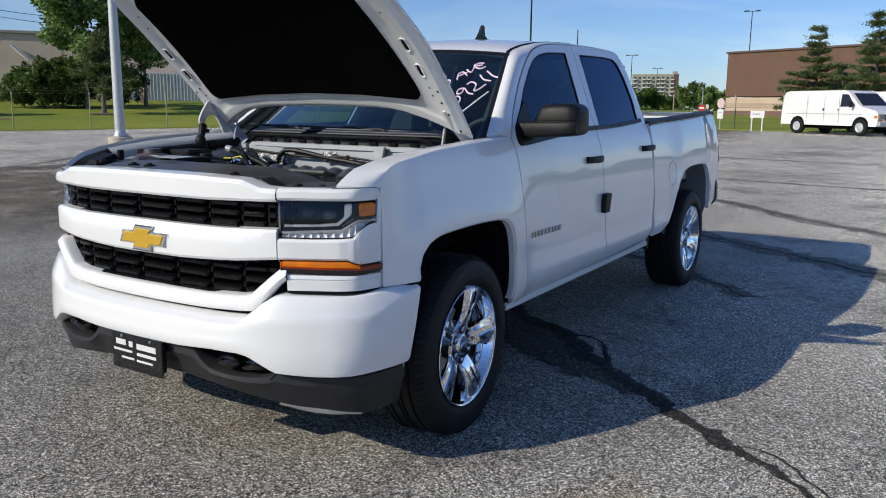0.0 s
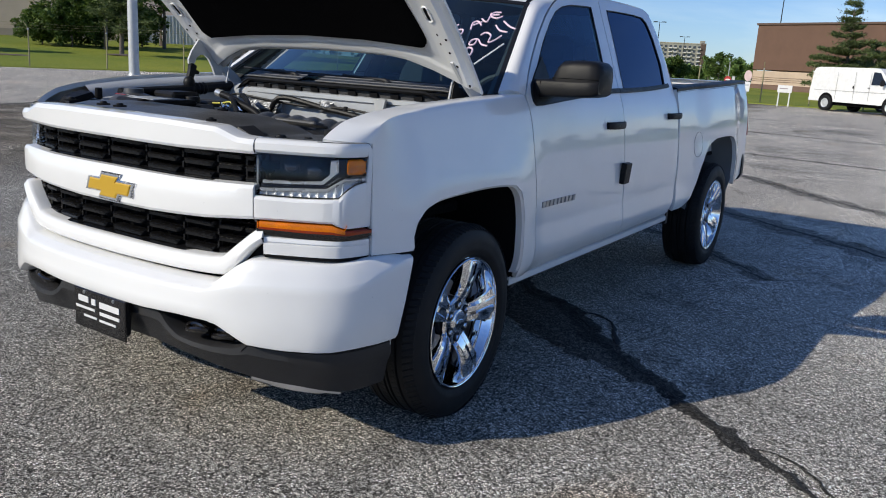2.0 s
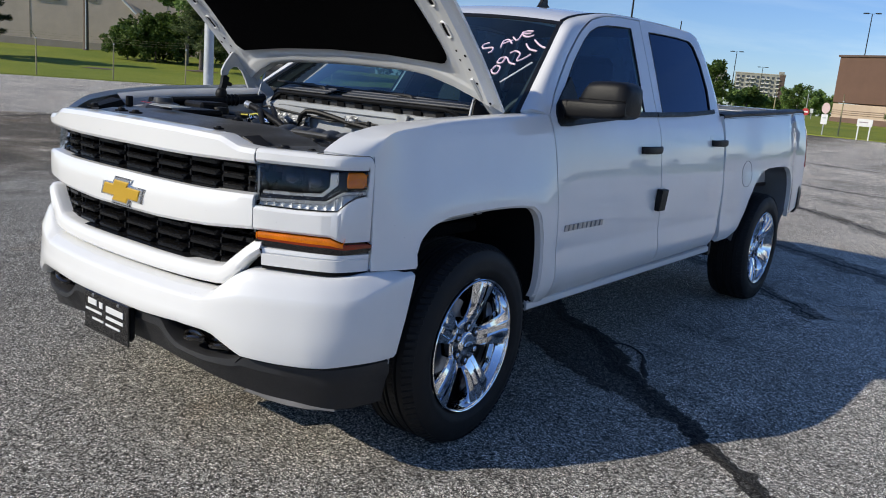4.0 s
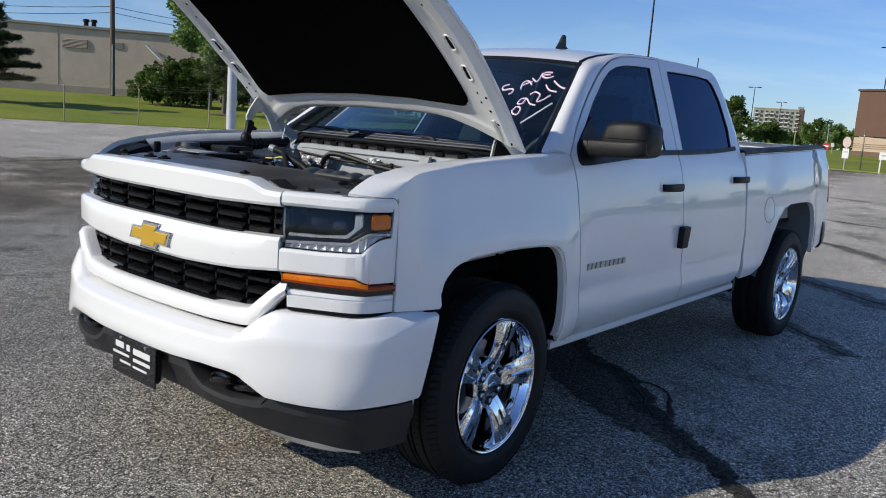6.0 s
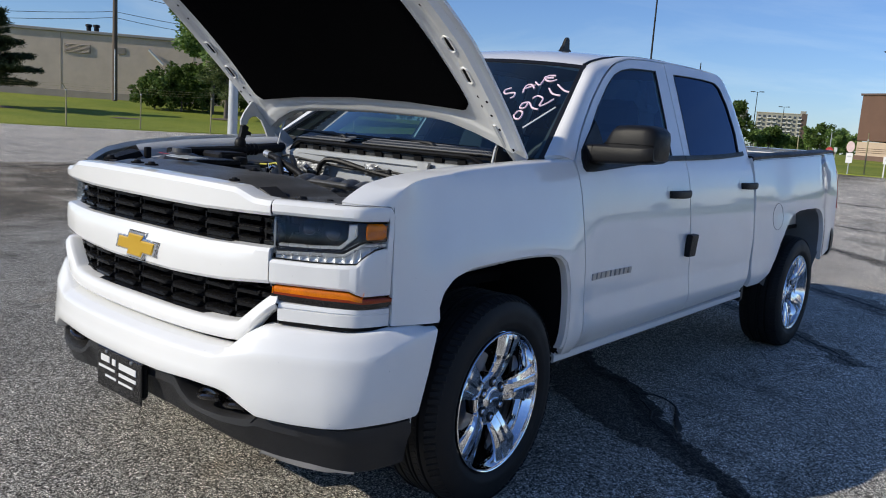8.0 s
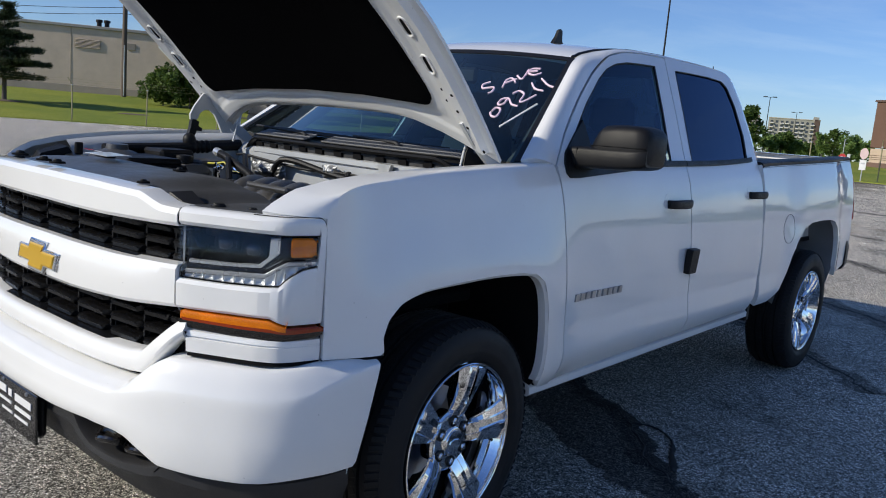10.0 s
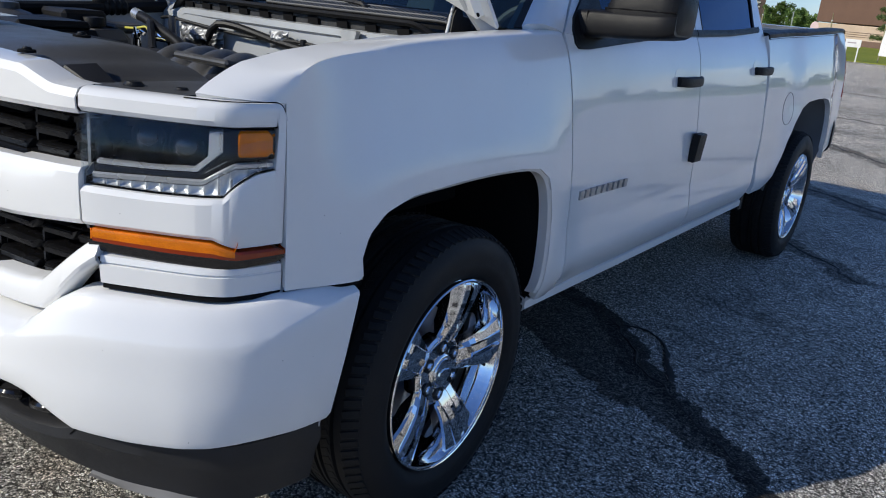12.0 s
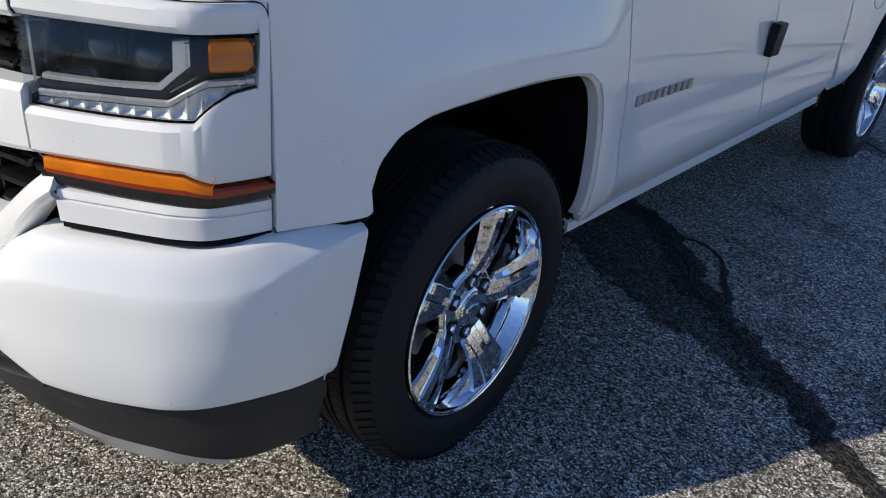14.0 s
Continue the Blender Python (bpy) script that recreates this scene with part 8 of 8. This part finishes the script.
broad_tree("tree", "tall leafy green tree beside shrubs on the lawn", *put(56.6, 66), 11.0, 3.9, 11, 16000, 0.17, low=0.34)
broad_tree("tree", "tall leafy green tree beside shrubs on the lawn", *put(53.0, 70), 10.0, 3.0, 12, 9000, 0.16, low=0.3)
conifer("pine_tree", "dark green shrubby conifer with a bare pale trunk", *put(55.65, 61), 5.6, 2.3, 13, 0.24, 22)
for az, r, tall, wide, sd in ((60.3, 68, 2.6, 1.9, 21), (58.6, 67, 3.2, 2.1, 22), (57.2, 69, 3.4, 2.2, 23), (54.4, 71, 3.0, 2.2, 24)):
    broad_tree("shrub", "dense dark green shrub on the lawn", *put(az, r), tall, wide, sd, 7000, 0.13, BUSH, 0.06, 0.08, "shrub")
tier_pine("pine_tree", "dark spreading pine with a leaning trunk on the lawn", *put(69.6, 61), 6.2, 3.6, 31, 0.26, 12, DARKNEEDLE)
mul = part("mulch_ring", lathe([(0.0, 1.3), (0.06, 0.9), (0.1, 0.3), (0.11, 0.001)], 24, "z"), WOODPOLE)
mul.location = put(69.6, 61)
tagged(mul, "ring of dark mulch round a tree", "mulch")
mul = part("mulch_ring", lathe([(0.0, 1.3), (0.06, 0.9), (0.1, 0.3), (0.11, 0.001)], 24, "z"), WOODPOLE)
mul.location = put(55.65, 61)
tagged(mul, "ring of dark mulch round a tree", "mulch")
cov = part("manhole_mound", lathe([(0.0, 1.1), (0.05, 0.7), (0.06, 0.001)], 24, "z"), WOODPOLE)
cov.location = put(61.9, 56)
tagged(cov, "low bare mound in the lawn", "mound")
tier_pine("pine_tree", "tall open green pine before a brown building", *put(7.6, 66), 6.9, 3.1, 41, 0.16, 11)
tier_pine("pine_tree", "tall open green pine before a brown building", *put(4.2, 62), 7.4, 3.3, 42, 0.16, 11)
tier_pine("pine_tree", "green pine before a brown building", *put(6.0, 70), 4.2, 2.6, 43, 0.12, 8)
tier_pine("pine_tree", "green pine before a brown building", *put(1.5, 66), 6.8, 2.8, 44, 0.15, 10)
for az, r, tall, wide, sd in ((15.1, 150, 4.6, 2.4, 51), (14.2, 146, 4.0, 2.0, 52), (15.75, 155, 3.8, 1.8, 53), (18.2, 120, 2.8, 1.7, 54), (18.9, 118, 2.2, 1.5, 55), (17.4, 122, 1.9, 1.2, 56), (20.3, 110, 6.0, 2.0, 57), (21.3, 112, 5.4, 1.9, 60), (13.4, 160, 2.9, 1.8, 59), (16.5, 165, 2.2, 1.5, 60), (22.8, 112, 4.0, 1.8, 61), (24.5, 115, 4.2, 2.0, 62)):
    broad_tree("tree", "small leafy green tree in the distance", *put(az, r), tall, wide, sd, 2600, 0.20, LEAF if sd % 3 else BUSH, 0.10, 0.2)
r2 = random.Random(3)
far = []
for k in range(150):
    az = r2.uniform(-25, 110)
    rr = r2.uniform(330, 420)
    x, y = spot(az, rr)
    far.append((x, y, r2.uniform(1.0, 4.0), r2.uniform(3, 6)))
tagged(part("far_woods", leaf_cards(far, 1.0, 14000, 5), BUSH, smooth=False, fix=False), "distant line of green trees on the horizon", "woods", kind="stuff")


# ---- the white vans ----
def van(x, y, z, yaw):
    ob = thing("van", "white cargo van parked at the lot's far edge", "van", group="white vans")
    VW = plain("van_white", (0.78, 0.78, 0.77), 0.35, coat=0.6)
    top_line = [(-2.85, 0.45), (-2.88, 0.9), (-2.84, 1.85), (-2.75, 2.02), (-2.5, 2.08), (0.8, 2.08), (1.05, 2.03), (1.75, 1.40), (1.95, 1.30), (2.70, 1.13), (2.80, 1.02), (2.82, 0.55), (2.75, 0.42)]
    rows = []
    for w, k in ((-1.0, 0.93), (-1.0, 1.0), (-0.97, 1.0), (-0.86, 1.0), (0.86, 1.0), (0.97, 1.0), (1.0, 1.0), (1.0, 0.93)):
        rows.append([(a, 0.97 * w * (1 - 0.10 * max(0, (b - 1.2) / 0.9)), 0.42 + (b - 0.42) * (1 if abs(w) < 0.9 else 0.985 if k == 1 else 0.93)) for a, b in top_line])
    body = part("body", sheet(arr(rows), 0, (0, 0, 1)), VW, ob)
    for s in (1, -1):
        side = [(a, b) for a, b in top_line]
        part("side_panel", prism(side, lambda a, b, d, s=s: (a, s * (0.972 * (1 - 0.10 * max(0, (b - 1.2) / 0.9)) - d), b), 0.02), VW, ob)
        part("side_window", prism([(0.72, 1.32), (1.52, 1.34), (1.08, 1.88), (0.72, 1.90)], lambda a, b, d, s=s: (a, s * (0.985 * (1 - 0.10 * max(0, (b - 1.2) / 0.9)) - d), b), 0.03), SMOKE, ob)
        part("door_handle", block((0.62, s * 0.985, 1.18), (0.10, 0.03, 0.04), 0.008), BLACK, ob)
        part("door_handle", block((-0.25, s * 0.985, 1.18), (0.06, 0.03, 0.12), 0.008), BLACK, ob)
        for xs_ in (-1.25, -0.20, 0.66):
            part("panel_seam", block((xs_, s * 0.974, 1.22), (0.014, 0.006, 1.30), 0.001), LIP, ob)
        part("rub_line", block((-0.3, s * 0.976, 0.98), (4.6, 0.006, 0.012), 0.001), LIP, ob)
        part("mirror", block((1.45, s * 1.13, 1.42), (0.14, 0.20, 0.28), 0.04), BLACK, ob)
        part("headlamp", block((2.80, s * 0.72, 0.88), (0.06, 0.36, 0.20), 0.02), LIP, ob)
        part("turn_signal", block((2.80, s * 0.80, 0.72), (0.07, 0.28, 0.08), 0.02), AMBER, ob)
        part("marker", block((2.70, s * 0.972, 0.86), (0.16, 0.03, 0.12), 0.01), AMBER, ob)
        for xw in (-1.78, 1.92):
            wh = part("wheel", moved(lathe([(-0.12, 0.22), (-0.12, 0.34), (-0.09, 0.37), (0.09, 0.37), (0.12, 0.34), (0.12, 0.22)], 28, "y"), Matrix.Translation((xw, s * 0.90, 0.37))), RUBBER, ob)
            part("rim", moved(lathe([(0.122, 0.225), (0.124, 0.205), (0.09, 0.16), (0.12, 0.06), (0.12, 0.001)], 24, "y"), Matrix.Translation((xw, s * (0.90 + 0.002), 0.37)) @ (pose(0, 0, 0) if s > 0 else pose(0, 0, 0, 0, 0, 180))), GALV, wh)
            part("wheel_arch", moved(lathe([(0.0, 0.445), (0.006, 0.44), (0.006, 0.36), (0.003, 0.001)], 28, "y"), Matrix.Translation((xw, s * 0.974 - (0.006 if s < 0 else 0), 0.42))), LINER, ob)
    part("windshield", prism([(-0.80, 0.0), (0.80, 0.0), (0.74, 0.86), (-0.74, 0.86)], lambda a, b, d: (1.80 - 0.745 * b * 0.92 + 0.02 - d * 0.6, a, 1.38 + 0.745 * b * 0.86 + 0.012), 0.02), SMOKE, ob)
    part("grille", block((2.815, 0, 0.84), (0.04, 1.06, 0.26), 0.01), BLACK, ob)
    part("grille_bar", block((2.84, 0, 0.86), (0.02, 1.04, 0.05), 0.006), GALV, ob)
    part("bumper", block((2.84, 0, 0.54), (0.16, 1.90, 0.20), 0.04), GALV, ob)
    part("rear_bumper", block((-2.9, 0, 0.52), (0.14, 1.86, 0.16), 0.03), GALV, ob)
    part("underbody", block((0, 0, 0.36), (4.6, 1.5, 0.16), 0.03), LINER, ob)
    ob.matrix_basis = pose(x, y, z, 0, 0, yaw)
    return ob


yaw_v = radians(-36.0)
rx, ry = spot(8.35, 43.6)
first_van = van(rx + 1.78 * math.cos(yaw_v) + 0.86 * math.sin(yaw_v) * -1, ry + 1.78 * math.sin(yaw_v) + 0.86 * math.cos(yaw_v), float(ground_z(0, 42.0)), -36.0)
rx, ry = spot(4.4, 47.0)
copy_thing(first_van, pose(rx + 1.78 * math.cos(yaw_v), ry + 1.78 * math.sin(yaw_v), float(ground_z(0, 45.0)), 0, 0, -36.0))
